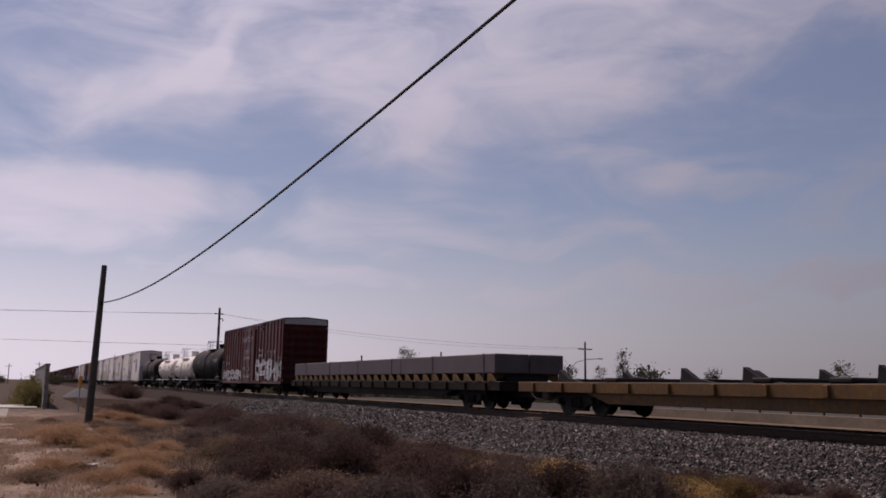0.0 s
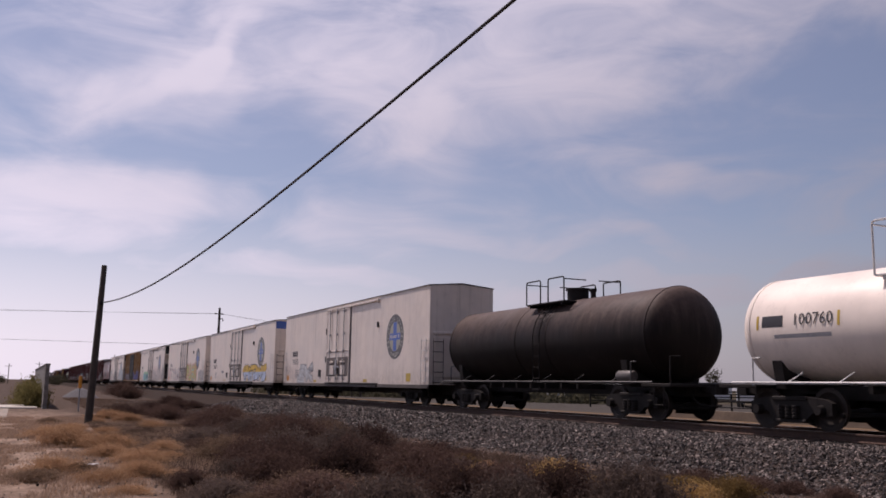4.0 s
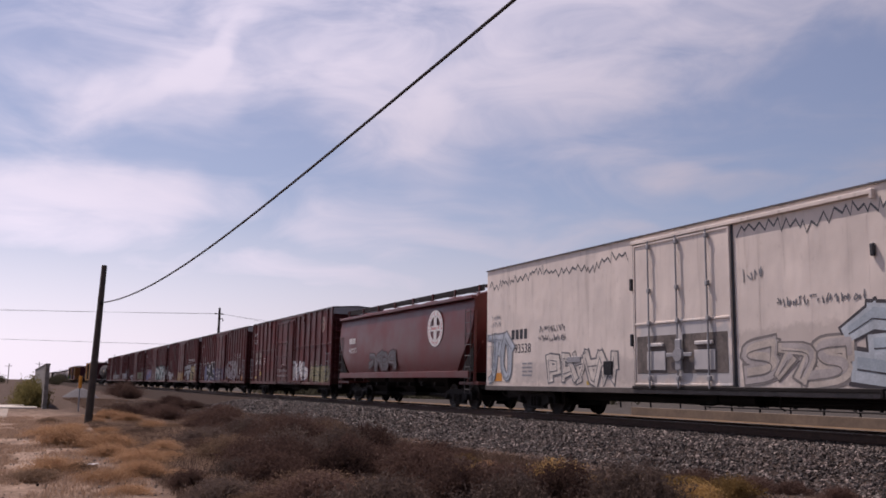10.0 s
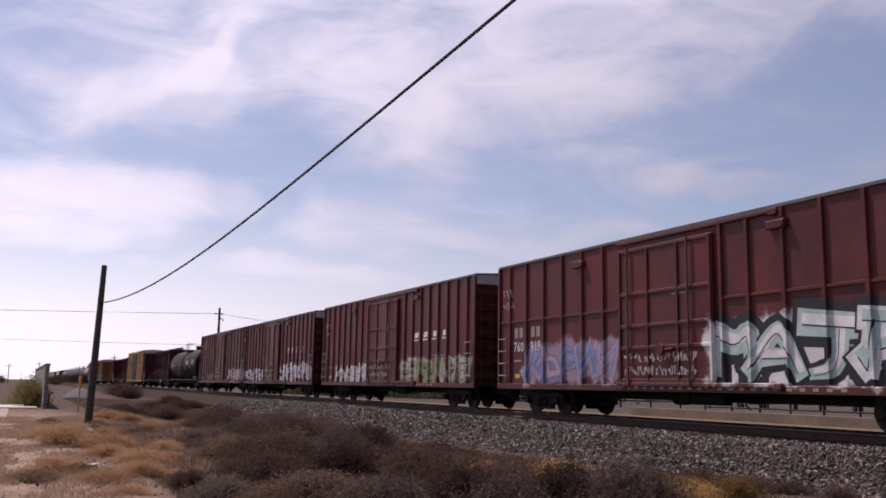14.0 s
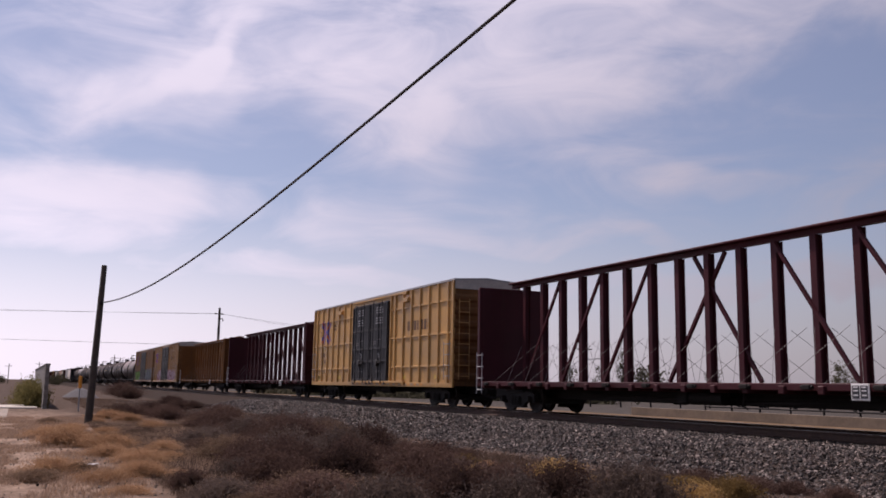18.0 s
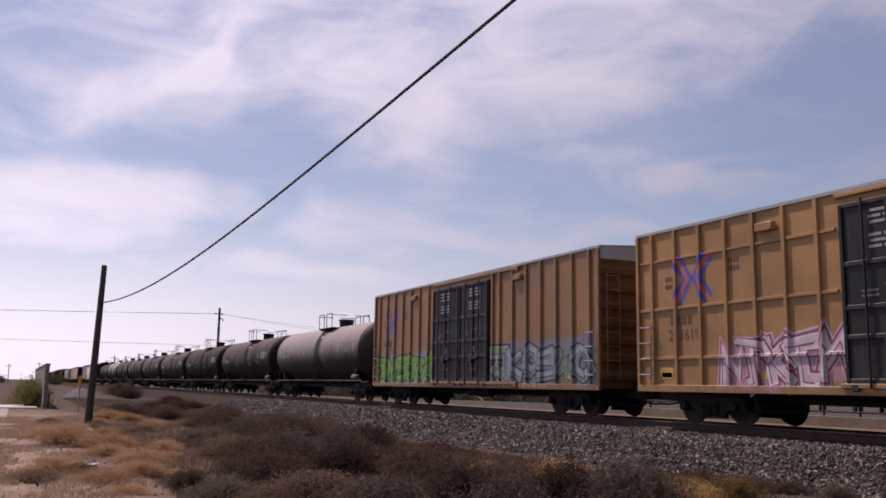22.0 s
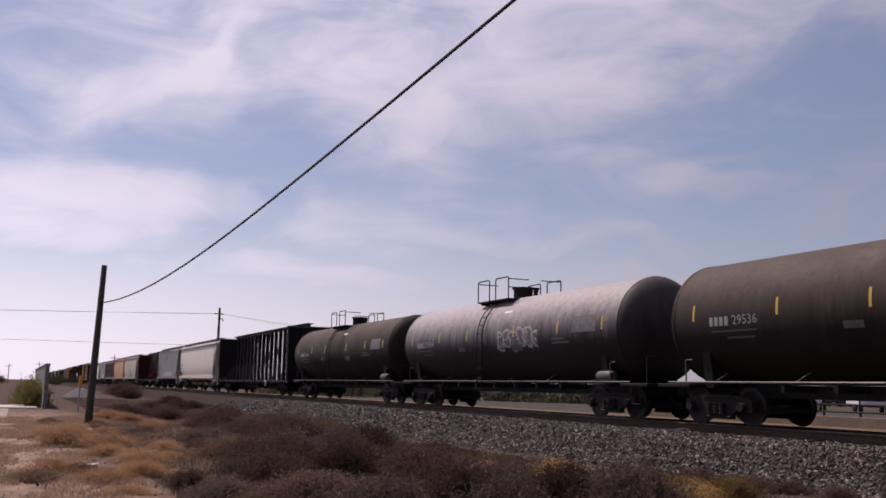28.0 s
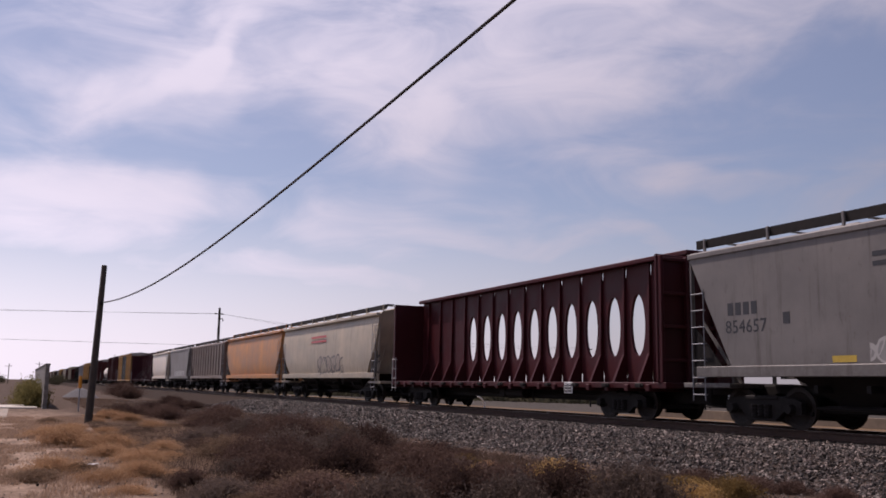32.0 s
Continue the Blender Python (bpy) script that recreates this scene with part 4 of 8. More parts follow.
# ---- tank cars ----
def tank_car(label, paint, half=8.25, r=1.56, zc=2.60, hoop=(-0.14, 0.66), deck=(-0.55, 1.8), ladder=0.6, marks=(), strips=(), strip_mat="yellow_mark", rail_mat="steel", dome=0.32, side_rail="dim_rail", full_ladder=False, bands=(), gap=1.05, rings=True):
    """A cylindrical tank with dished heads on a stub frame; half is half the shell's length over the heads."""
    car = thing("tank_car", label, "tank car", "tank cars")
    h = 0.62
    prof = [(-half, 0.0)] + [(-half + h * (1 - math.sin(a)), r * math.cos(a)) for a in np.linspace(math.pi / 2 * 0.92, 0, 9)]
    prof += [(-half / 3, r), (half / 3, r)]
    prof += [(-x, q) for x, q in prof[:10][::-1]]
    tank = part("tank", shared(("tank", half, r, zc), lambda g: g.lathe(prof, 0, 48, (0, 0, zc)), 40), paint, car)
    for x in ((-half + h, half - h) if rings else ()):
        part("weld_band", shared(("weld_band", r, zc), lambda g: g.lathe([(-0.035, r), (-0.03, r + 0.012), (0.03, r + 0.012), (0.035, r)], 0, 48, (0, 0, zc)), 40), paint, tank, at=(x, 0, 0))
    for x in bands:
        part("jacket_band", shared(("weld_band", r, zc), lambda g: None), paint, tank, at=(x, 0, 0))
    t = zc + r
    # manway, platform and its rails
    d0, d1 = deck
    mx = ladder + 0.35
    part("manway", shared(("manway", t, dome, mx), lambda g: g.lathe([(t - 0.15, 0.36), (t + dome, 0.36), (t + dome, 0.42), (t + dome + 0.07, 0.42), (t + dome + 0.10, 0.0)], 2, 18, (mx, 0, 0)), 40), rail_mat, car)
    part("valve", shared(("valve", t), lambda g: g.lathe([(t - 0.1, 0.09), (t + 0.24, 0.09), (t + 0.26, 0.13), (t + 0.34, 0.13), (t + 0.34, 0.0)], 2, 10), 40), rail_mat, car, at=(mx + 0.66, 0.15, 0))
    zl, zh = t + hoop[0], t + hoop[1]
    for s in (-1, 1):
        part("platform", shared(("platform", t, deck, s), lambda g: (g.box(d0, d1, min(s * 0.62, s * 1.12), max(s * 0.62, s * 1.12), zl - 0.02, zl + 0.03, 0.01), [g.box(x - 0.04, x + 0.04, min(s * 0.3, s * 1.1), max(s * 0.3, s * 1.1), zl - 0.1, zl - 0.02, 0.01) for x in (d0 + 0.2, d1 - 0.2)])), rail_mat, car)

    def hoops(g, s, x0, x1, side):
        """A rail with rounded upper corners along y = s * 1.12, returned across the end at side."""
        y, c = s * 1.12, 0.07
        g.path([(x0, y, zl), (x0, y, zh - c), (x0 + c * 0.3, y, zh - c * 0.3), (x0 + c, y, zh), (x1 - c, y, zh), (x1 - c * 0.3, y, zh - c * 0.3), (x1, y, zh - c), (x1, y, zl)], 0.024, 6)
        e = x0 if side < 0 else x1
        g.path([(e, y, zh - c), (e, s * 0.25, zh - c)], 0.02, 5)

    for s in (-1, 1):
        part("railing", shared(("railing", t, s, deck, ladder, -1), lambda g: hoops(g, s, d0, ladder - 0.24, -1)), rail_mat, car)
        part("railing", shared(("railing", t, s, deck, ladder, 1), lambda g: hoops(g, s, ladder + 0.24, d1, 1)), rail_mat, car)
        part("side_ladder", shared(("tank_ladder", r, zc, s), lambda g: tank_ladder(g, r, zc, s)), rail_mat if not full_ladder else "ladder_white", car, at=(ladder, 0, 0))
    # frame: stub sills, saddles, walkway rail along each side
    for s in (-1, 1):
        part("saddle", shared(("saddle", half, r, zc), lambda g: g.prism([(-1.25, 0.92), (1.25, 0.92), (1.35, zc - 0.75), (1.15, zc - 0.95), (0.7, zc - r + 0.15), (0, zc - r + 0.02), (-0.7, zc - r + 0.15), (-1.15, zc - 0.95), (-1.35, zc - 0.75)], -0.14, 0.14)), "steel", car, at=(s * (half - 1.55), 0, 0))
        part("end_platform", shared("end_platform", lambda g: (g.box(-0.5, 0.75, -1.3, 1.3, 0.93, 1.02, 0.015), g.path([(0.7, -1.25, 0.98), (0.7, -1.25, 1.75), (0.7, -0.9, 1.75)], 0.022), g.path([(0.1, -1.3, 0.95), (0.1, -1.32, 0.45), (0.5, -1.32, 0.45), (0.5, -1.3, 0.95)], 0.02))), "steel", car, at=(s * (half - 0.35), 0, 0)).rotation_euler = (0, 0, 0 if s > 0 else math.pi)
        part("side_rail", shared(("side_rail", half), lambda g: (g.tube((-half + 0.2, 0, 1.05), (half - 0.2, 0, 1.05), 0.03, 6), [g.tube((x, 0, 1.05), (x + 0.22, 0.25, 1.28), 0.014, 5) for x in np.linspace(-half + 1.9, half - 2.1, 6)])), side_rail, car, at=(0, s * 1.42, 0))
        part("grab_rail", shared("grab_rail", lambda g: g.path([(-0.12, 0, 1.0), (-0.12, 0, 1.62), (0.12, 0, 1.62)], 0.02)), side_rail, car, at=(s * (half - 1.0), -1.42, 0))
    part("brake_cylinder", shared("tank_brake", lambda g: (g.lathe([(-0.36, 0), (-0.36, 0.13), (-0.30, 0.16), (0.30, 0.16), (0.36, 0.13), (0.36, 0)], 0, 14, (0, 0, 1.22)), g.box(-0.3, 0.3, -0.12, 0.12, 1.0, 1.08, 0.02)), 40), "gear_grey", car, at=(half - 1.5, -1.28, 0))
    part("bottom_outlet", shared(("bottom_outlet", r, zc), lambda g: (g.lathe([(zc - r - 0.32, 0), (zc - r - 0.32, 0.11), (zc - r - 0.1, 0.14), (zc - r + 0.1, 0.25)], 2, 12), g.box(-0.35, 0.35, -0.06, 0.06, zc - r - 0.16, zc - r - 0.06, 0.02))), "steel", car)
    for x in strips:
        part("reflective_strip", shared(("reflective_strip", r, zc), lambda g: g.lathe([(-0.034, r + 0.004), (0.034, r + 0.004)], 0, 3, (0, 0, zc), math.pi + 0.02, math.pi - 0.24)), strip_mat, tank, at=(x, 0, 0))
    for m in marks:
        a = math.asin(max(-0.98, min(0.98, (m[2] - zc) / r)))
        w, hh = (m[3], m[4]) if m[0] == "bar" else (0, 0)
        if m[0] == "bar":
            half_a = hh / 2 / r
            part("painted_mark", shared(("tank_mark", w, hh, r, zc, round(a, 2)), lambda g: g.lathe([(-w / 2, r + 0.005), (w / 2, r + 0.005)], 0, 4, (0, 0, zc), math.pi - a - half_a, math.pi - a + half_a)), m[5], tank, at=(m[1], 0, 0))
        else:
            ob = part("lettering", lettering(m[4], m[3]), m[5], tank, "stencilled lettering", (m[1], -(r + 0.012) * math.cos(a), zc + (r + 0.012) * math.sin(a)))
            ob.rotation_euler = (-a, 0, 0)
    add_running_gear(car, half - 0.15, 1.45, gap, 0.30)
    return car


def tank_ladder(g, r, zc, s):
    for dx in (-0.2, 0.2):
        pts = [(dx, s * (r + 0.10) * math.cos(a), zc + (r + 0.10) * math.sin(a)) for a in np.linspace(1.15, -0.1, 8)] + [(dx, s * (r + 0.08), 0.75)]
        g.path(pts, 0.02, 5)
    for a in np.linspace(1.1, -0.1, 7):
        g.tube((-0.2, s * (r + 0.10) * math.cos(a), zc + (r + 0.10) * math.sin(a)), (0.2, s * (r + 0.10) * math.cos(a), zc + (r + 0.10) * math.sin(a)), 0.015, 5)
    for z in np.arange(0.8, zc - 0.3, 0.36):
        g.tube((-0.2, s * (r + 0.09), z), (0.2, s * (r + 0.09), z), 0.015, 5)


# ---- covered hoppers ----
def hopper(label, paint, half=7.7, top=4.55, round_side=True, ribs=(), bays=3, marks=(), sill_mat=None, walk="steel", group="covered hoppers", stripe=None):
    """A covered hopper: curved or posted sides, end slopes with open ends, roof walk and hatches, discharge bays."""
    car = thing("covered_hopper", label, "hopper car", group)
    Y = 1.50 if round_side else 1.44
    zt = top - 0.22
    if round_side:
        ring = [(-Y + 0.10, 1.42), (-Y + 0.02, 1.9), (-Y, 2.5), (-Y + 0.015, 3.2), (-Y + 0.05, 3.75), (-Y + 0.12, zt - 0.1), (-Y + 0.26, zt + 0.08), (-0.75, top - 0.02), (0, top + 0.04)]
    else:
        ring = [(-Y, 1.42), (-Y, zt), (-Y + 0.1, zt + 0.08), (-0.7, top - 0.02), (0, top + 0.04)]
    ring = ring + [(-y, z) for y, z in ring[::-1][1:]]

    def body(g):
        n = len(ring)
        xs = []
        for x, cut in ((-half + 0.9, 0.0), (half - 0.9, 0.0)):
            xs.append(x)
        # the ends lean: full length at the roof, shorter at the sill
        left = [(-half + max(0.0, (2.95 - z) * 0.95), y, z) for y, z in ring]
        right = [(half - max(0.0, (2.95 - z) * 0.95), y, z) for y, z in ring]
        g.add(left + right, [(i, (i + 1) % n, n + (i + 1) % n, n + i) for i in range(n)] + [tuple(range(n))[::-1], tuple(range(n, 2 * n))])

    part("body", shared(("hopper_body", half, top, round_side), body, 35), paint, car)
    for s in (-1, 1):
        part("side_sill", shared(("hopper_sill", half, s), lambda g: g.box(-half + 0.25, half - 0.25, s * (Y - 0.02) - 0.06, s * (Y - 0.02) + 0.06, 1.18, 1.44, 0.015)), sill_mat or paint, car)
        part("eave", shared(("eave", half, Y, zt, s), lambda g: g.box(-half, half, s * (Y - 0.06) - 0.10, s * (Y - 0.06) + 0.10, zt - 0.10, zt + 0.04, 0.02)), paint, car)
        for x in ribs:
            part("rib", shared(("hopper_rib", zt), lambda g: g.box(-0.06, 0.06, -0.05, 0.05, 1.445, zt - 0.105, 0.012)), paint, car, at=(x, s * (Y + 0.04), 0))
        part("end_frame", shared(("hopper_end", half, zt), lambda g: (g.box(-0.06, 0.0, -1.42, -1.30, 0.95, zt, 0.015), g.box(-0.06, 0.0, 1.30, 1.42, 0.95, zt, 0.015), g.box(-1.3, 0.35, -1.4, 1.4, 0.92, 1.04, 0.015), g.box(-0.10, 0.0, -0.12, 0.12, 1.04, zt, 0.015),
             g.prism([(-1.25, 1.04), (-0.05, 2.5), (-0.05, 2.6), (-1.35, 1.04)], -1.05, -1.0, 1), g.prism([(-1.25, 1.04), (-0.05, 2.5), (-0.05, 2.6), (-1.35, 1.04)], 1.0, 1.05, 1))), paint, car, at=(s * (half - 0.02), 0, 0)).rotation_euler = (0, 0, 0 if s > 0 else math.pi)
        lx = half - 0.35 if s > 0 else -half + 0.32
        add_ladder(car, lx, -Y - 0.02, 0.75, 7 if s < 0 else 8, "dull_mark" if top < 4.52 and half < 7.8 else "grey_mark", 0.44)
        part("end_plate", shared(("end_plate", s), lambda g: g.prism([(0.0, 1.44), (0.0, 2.5), (-s * 0.55, 1.95), (-s * 1.0, 1.44)], -0.02, 0.02, 1)), "steel", car, at=(s * (half - 0.03), -Y + 0.1, 0))
    part("roof_walk", shared(("roof_walk", half, top), lambda g: ([g.box(-half - 0.1, half + 0.1, y - 0.2, y + 0.2, top + 0.20, top + 0.235, 0.008) for y in (-0.85, 0.85)], [g.box(-half - 0.1, half + 0.1, y - 0.012, y + 0.012, top + 0.0, top + 0.232) for y in (-1.045, 1.045)])), walk, car)
    for x in np.linspace(-half + 0.25, half - 0.25, max(5, int(half * 1.05))):
        part("walk_bracket", shared(("walk_bracket", top), lambda g: (g.box(-0.035, 0.035, -1.08, 1.08, top + 0.155, top + 0.198, 0.008), g.box(-0.035, 0.035, -1.12, -1.06, top - 0.14, top + 0.24, 0.01), g.box(-0.035, 0.035, 1.06, 1.12, top - 0.14, top + 0.24, 0.01))), paint, car, at=(x, 0, 0))
    for x in np.linspace(-half + 1.2, half - 1.2, 6):
        part("roof_hatch", shared(("roof_hatch", top), lambda g: g.box(-0.55, 0.55, -0.42, 0.42, top + 0.0, top + 0.10, 0.03)), paint, car, at=(x, 0, 0))
    span = (2 * half - 5.2) / bays
    for k in range(bays):
        x = -half + 2.6 + span * (k + 0.5)
        part("discharge_bay", shared(("discharge_bay", round(span, 2)), lambda g: (g.add([(-span * 0.48, -1.3, 1.43), (span * 0.48, -1.3, 1.43), (span * 0.48, 1.3, 1.43), (-span * 0.48, 1.3, 1.43), (-0.45, -0.55, 0.52), (0.45, -0.55, 0.52), (0.45, 0.55, 0.52), (-0.45, 0.55, 0.52)],
             [(0, 1, 5, 4), (1, 2, 6, 5), (2, 3, 7, 6), (3, 0, 4, 7), (4, 5, 6, 7), (0, 3, 2, 1)]),)), paint if half > 9 else "steel", car, at=(x, 0, 0))
        part("discharge_gate", shared("discharge_gate", lambda g: (g.box(-0.85, 0.85, -0.75, 0.75, 0.40, 0.56, 0.03), g.box(-1.0, 1.0, -0.68, -0.6, 0.44, 0.50, 0.01), g.tube((-0.95, -0.80, 0.50), (0.95, -0.80, 0.50), 0.035))), "steel", car, at=(x, 0, 0))
        if k:
            part("bay_divider", shared("bay_divider", lambda g: g.prism([(-0.9, 1.43), (0.9, 1.43), (0.25, 0.95), (-0.25, 0.95)], -0.9, 0.9, 1)), "steel", car, at=(x - span / 2, 0, 0))
    add_running_gear(car, half, 2.0, 1.2, 0.24)
    add_marks(car, marks, -(Y + (0.012 if round_side else 0.003)))
    return car


# ---- centre-beam lumber flats ----
def centrebeam(label, paint, half=10.95, top=4.77, oval=False):
    car = thing("centrebeam_flatcar", label, "flat car", "lumber cars")
    for s in (-1, 1):
        b = part("bulkhead", shared(("bulkhead", top), lambda g: (g.box(-0.10, 0.0, -1.46, 1.46, 1.05, top - 0.22, 0.02),)), paint, car, at=(s * (half - 0.15), 0, 0))
        b.rotation_euler = (0, 0, 0 if s > 0 else math.pi)
        for y in (-1.38, -0.5, 0.5, 1.38):
            part("bulkhead_post", shared(("bulkhead_post", top), lambda g: g.box(0.0, 0.14, -0.05, 0.05, 1.05, top - 0.27, 0.015)), paint, b, at=(0, y, 0))
        for z in (1.6, 2.5, 3.4, top - 0.40):
            part("bulkhead_bar", shared("bulkhead_bar", lambda g: g.box(0.002, 0.10, -1.4, 1.4, 0, 0.10, 0.015)), paint, b, at=(0, 0, z))
    part("deck", shared(("lumber_deck", half), lambda g: g.box(-half - 0.1, half + 0.1, -1.42, 1.42, 0.88, 1.046, 0.015)), paint, car)
    for x in np.linspace(-half + 0.6, half - 0.6, 20):
        part("cross_bearer", shared("cross_bearer", lambda g: g.box(-0.09, 0.09, -1.5, 1.5, 0.80, 0.99, 0.02)), paint, car, at=(x, 0, 0))
    for s in (-1, 1):
        for x in np.linspace(-half + 0.9, half - 0.9, 12):
            part("winch", shared("winch", lambda g: (g.box(-0.12, 0.12, -0.06, 0.06, 0.90, 1.02, 0.02), g.tube((-0.16, 0, 0.96), (0.16, 0, 0.96), 0.04))), "steel", car, at=(x, s * 1.52, 0))
    if oval:
        part("centre_wall", shared("oval_wall", lambda g: oval_wall(g, half, top)), paint, car)
        for s in (-1, 1):
            for x in [-half + 1.0 + k * 1.215 for k in range(int((2 * half - 1.6) / 1.215) + 1)]:
                part("wall_post", shared(("wall_post", top, s), lambda g: g.prism([(s * 0.05, 1.05), (s * 0.55, 1.05), (s * 0.16, 1.9), (s * 0.12, top - 0.15), (s * 0.05, top - 0.15)], -0.05, 0.05)), paint, car, at=(x, 0, 0))
        part("top_chord", shared(("oval_chord", half), lambda g: g.box(-half + 0.26, half - 0.26, -0.3, 0.3, top - 0.14, top, 0.02)), paint, car)
    else:
        part("top_chord", shared(("top_chord", half), lambda g: (g.box(-half + 0.26, half - 0.26, -0.26, 0.26, top - 0.07, top, 0.02), g.box(-half + 0.26, half - 0.26, -0.08, 0.08, top - 0.2, top - 0.07))), paint, car)
        bay = 1.215
        k0 = int((half - 1.0) / bay)
        for k in range(-k0, k0 + 1):
            x = k * bay
            part("post", shared(("beam_post", top), lambda g: g.prism([(-0.09, -0.12), (0.09, -0.12), (0.09, -0.09), (0.02, -0.08), (0.02, 0.08), (0.09, 0.09), (0.09, 0.12), (-0.09, 0.12), (-0.09, 0.09), (-0.02, 0.08), (-0.02, -0.08), (-0.09, -0.09)], 1.05, top - 0.205, 2)), paint, car, at=(x, 0, 0))
            if k % 2 == 0 and k != 0 and abs(k) < k0:
                sgn = 1 if k > 0 else -1
                part("brace", shared(("beam_brace", top, sgn), lambda g: g.tube((0, -0.1, top - 0.22), (sgn * (bay * 2 - 0.1), -0.1, 1.08), 0.06, 4)), paint, car, at=(x, 0, 0))
        for sgn in (-1, 1):
            part("brace", shared(("mid_brace", top, sgn), lambda g: g.tube((0.0, 0.02, top - 0.22), (sgn * bay * 1.95, 0.02, 1.08), 0.065, 4)), paint, car, at=(-sgn * bay * 0.5, 0, 0))
        for s in (-1, 1):
            for k in range(-k0, k0):
                part("tie_cable", shared(("tie_cable", s), lambda g: (g.tube((0.1, s * 0.28, 2.35), (bay * 0.9, s * 1.45, 1.03), 0.0055, 4), g.tube((bay * 0.9, s * 0.28, 2.35), (0.1, s * 1.45, 1.03), 0.0055, 4))), "dull_mark", car, at=(k * bay, 0, 0))
    board = part("notice_board", shared("notice_board", lambda g: g.box(-0.22, 0.22, -0.03, 0.0, -0.17, 0.17, 0.01)), "white_mark", car, "white-edged notice board", at=(5.18 if oval else 5.96, -1.55, 0.87))
    for x in (-0.1, 0.1):
        part("panel", shared("board_panel", lambda g: g.box(-0.085, 0.085, -0.036, -0.031, -0.13, 0.13)), "dark_mark", board, at=(x, 0, 0))
        for z in (-0.06, 0.03, 0.1):
            part("print", shared("board_print", lambda g: g.box(-0.055, 0.055, -0.040, -0.0365, -0.014, 0.014)), "white_mark", board, at=(x, 0, z))
    add_ladder(car, -half + 0.32, -1.5, 0.75, 4, "ladder_white", 0.4)
    add_running_gear(car, half, 2.35, 1.25, 0.5)
    add_brake_gear(car)
    return car


def oval_wall(g, half, top):
    """The lengthwise wall, with a row of tall oval openings cut right through it."""
    bay, z0, z1, yb = 1.215, 1.05, top - 0.13, 0.05
    first = -half + 1.0
    count = int((2 * half - 1.6) / bay)
    g.box(-half + 0.26, first, -yb, yb, z0, z1)
    g.box(first + bay * count, half - 0.26, -yb, yb, z0, z1)
    for k in range(count):
        xa, xb = first + k * bay, first + (k + 1) * bay
        if k < 3:
            g.box(xa, xb, -yb, yb, z0, z1)
            continue
        cx, cz, rx, rz, n = (xa + xb) / 2, 2.78, 0.35, 0.94, 24
        inner = [(cx + rx * math.cos(2 * math.pi * i / n), cz + rz * math.sin(2 * math.pi * i / n)) for i in range(n)]
        outer = []
        for i in range(n):
            a = 2 * math.pi * i / n
            c, s = math.cos(a), math.sin(a)
            hx, hz = (xb - xa) / 2, (z1 - cz if s > 0 else cz - z0)
            f = min(hx / abs(c) if abs(c) > 1e-6 else 1e9, hz / abs(s) if abs(s) > 1e-6 else 1e9)
            outer.append((cx + c * f, cz + s * f))
        verts = [(x, -yb, z) for x, z in inner] + [(x, -yb, z) for x, z in outer] + [(x, yb, z) for x, z in inner] + [(x, yb, z) for x, z in outer]
        faces = []
        for i in range(n):
            j = (i + 1) % n
            faces += [(i, n + i, n + j, j), (2 * n + i, 2 * n + j, 3 * n + j, 3 * n + i), (i, j, 2 * n + j, 2 * n + i)]
        g.add(verts, faces)
        for x in (xa, xb):
            for z in (z0, z1):
                i = min(range(n), key=lambda q: abs(math.atan2(z - cz, x - cx) - math.atan2(outer[q][1] - cz, outer[q][0] - cx)))
                g.add([(x, -yb, z), (x, yb, z), (outer[i][0], -yb, outer[i][1]), (outer[i][0], yb, outer[i][1])], [(0, 1, 3, 2)])


# ---- flat cars ----
def flatcar(label, paint, half=13.6, stanchions=(), depth=0.55):
    car = thing("flatcar", label, "flat car", "flat cars")
    part("deck", shared(("flat_deck", half), lambda g: g.box(-half, half, -1.40, 1.40, 0.98, 1.05, 0.01)), "tie", car)
    for s in (-1, 1):
        part("side_sill", shared(("flat_sill", half, s), lambda g: (g.box(-half, half, s * 1.45 - 0.035, s * 1.45 + 0.035, 0.72, 1.03, 0.01), g.prism([(-half + 3.9, 0.72), (-half + 5.0, 0.42), (half - 5.0, 0.42), (half - 3.9, 0.72)], s * 1.38 - 0.03, s * 1.38 + 0.03, 1))), paint, car)
        for x in np.linspace(-half + 1.0, half - 1.0, 16):
            part("stake_pocket", shared("stake_pocket", lambda g: g.box(-0.07, 0.07, -0.05, 0.05, 0.74, 1.01, 0.012)), paint, car, at=(x, s * 1.525, 0))
        part("end_sill", shared("flat_end", lambda g: g.box(-0.08, 0.0, -1.45, 1.45, 0.70, 1.04, 0.015)), paint, car, at=(s * half, 0, 0))
    for x in stanchions:
        part("hitch_frame", shared("hitch_frame", lambda g: [(g.prism([(-0.45, 1.05), (0.75, 1.05), (0.1, 1.15), (-0.28, 1.36), (-0.40, 1.42)], y - 0.09, y + 0.09, 1)) for y in (-1.25, 1.25)] and g.box(-0.4, -0.2, -1.2, 1.2, 1.05, 1.15, 0.02)), "steel", car, at=(x, 0, 0))
        part("bolster", shared("load_bolster", lambda g: g.box(-0.3, 0.3, -1.45, 1.45, 1.05, 1.17, 0.03)), "steel", car, at=(x + 2.45, 0, 0))
    add_running_gear(car, half, 2.9, 1.1, 0.5)
    add_brake_gear(car)
    return car

# ---- sprayed paint ----
SPRAY = {}


def spray(colour):
    """Aerosol paint of one colour, thin and uneven."""
    key = tuple(round(c, 3) for c in colour)
    if key not in SPRAY:
        SPRAY[key] = plain("sprayed_paint", colour, 0.5, 0, 0.22, 2.2, 0, 0.3)
    return SPRAY[key]


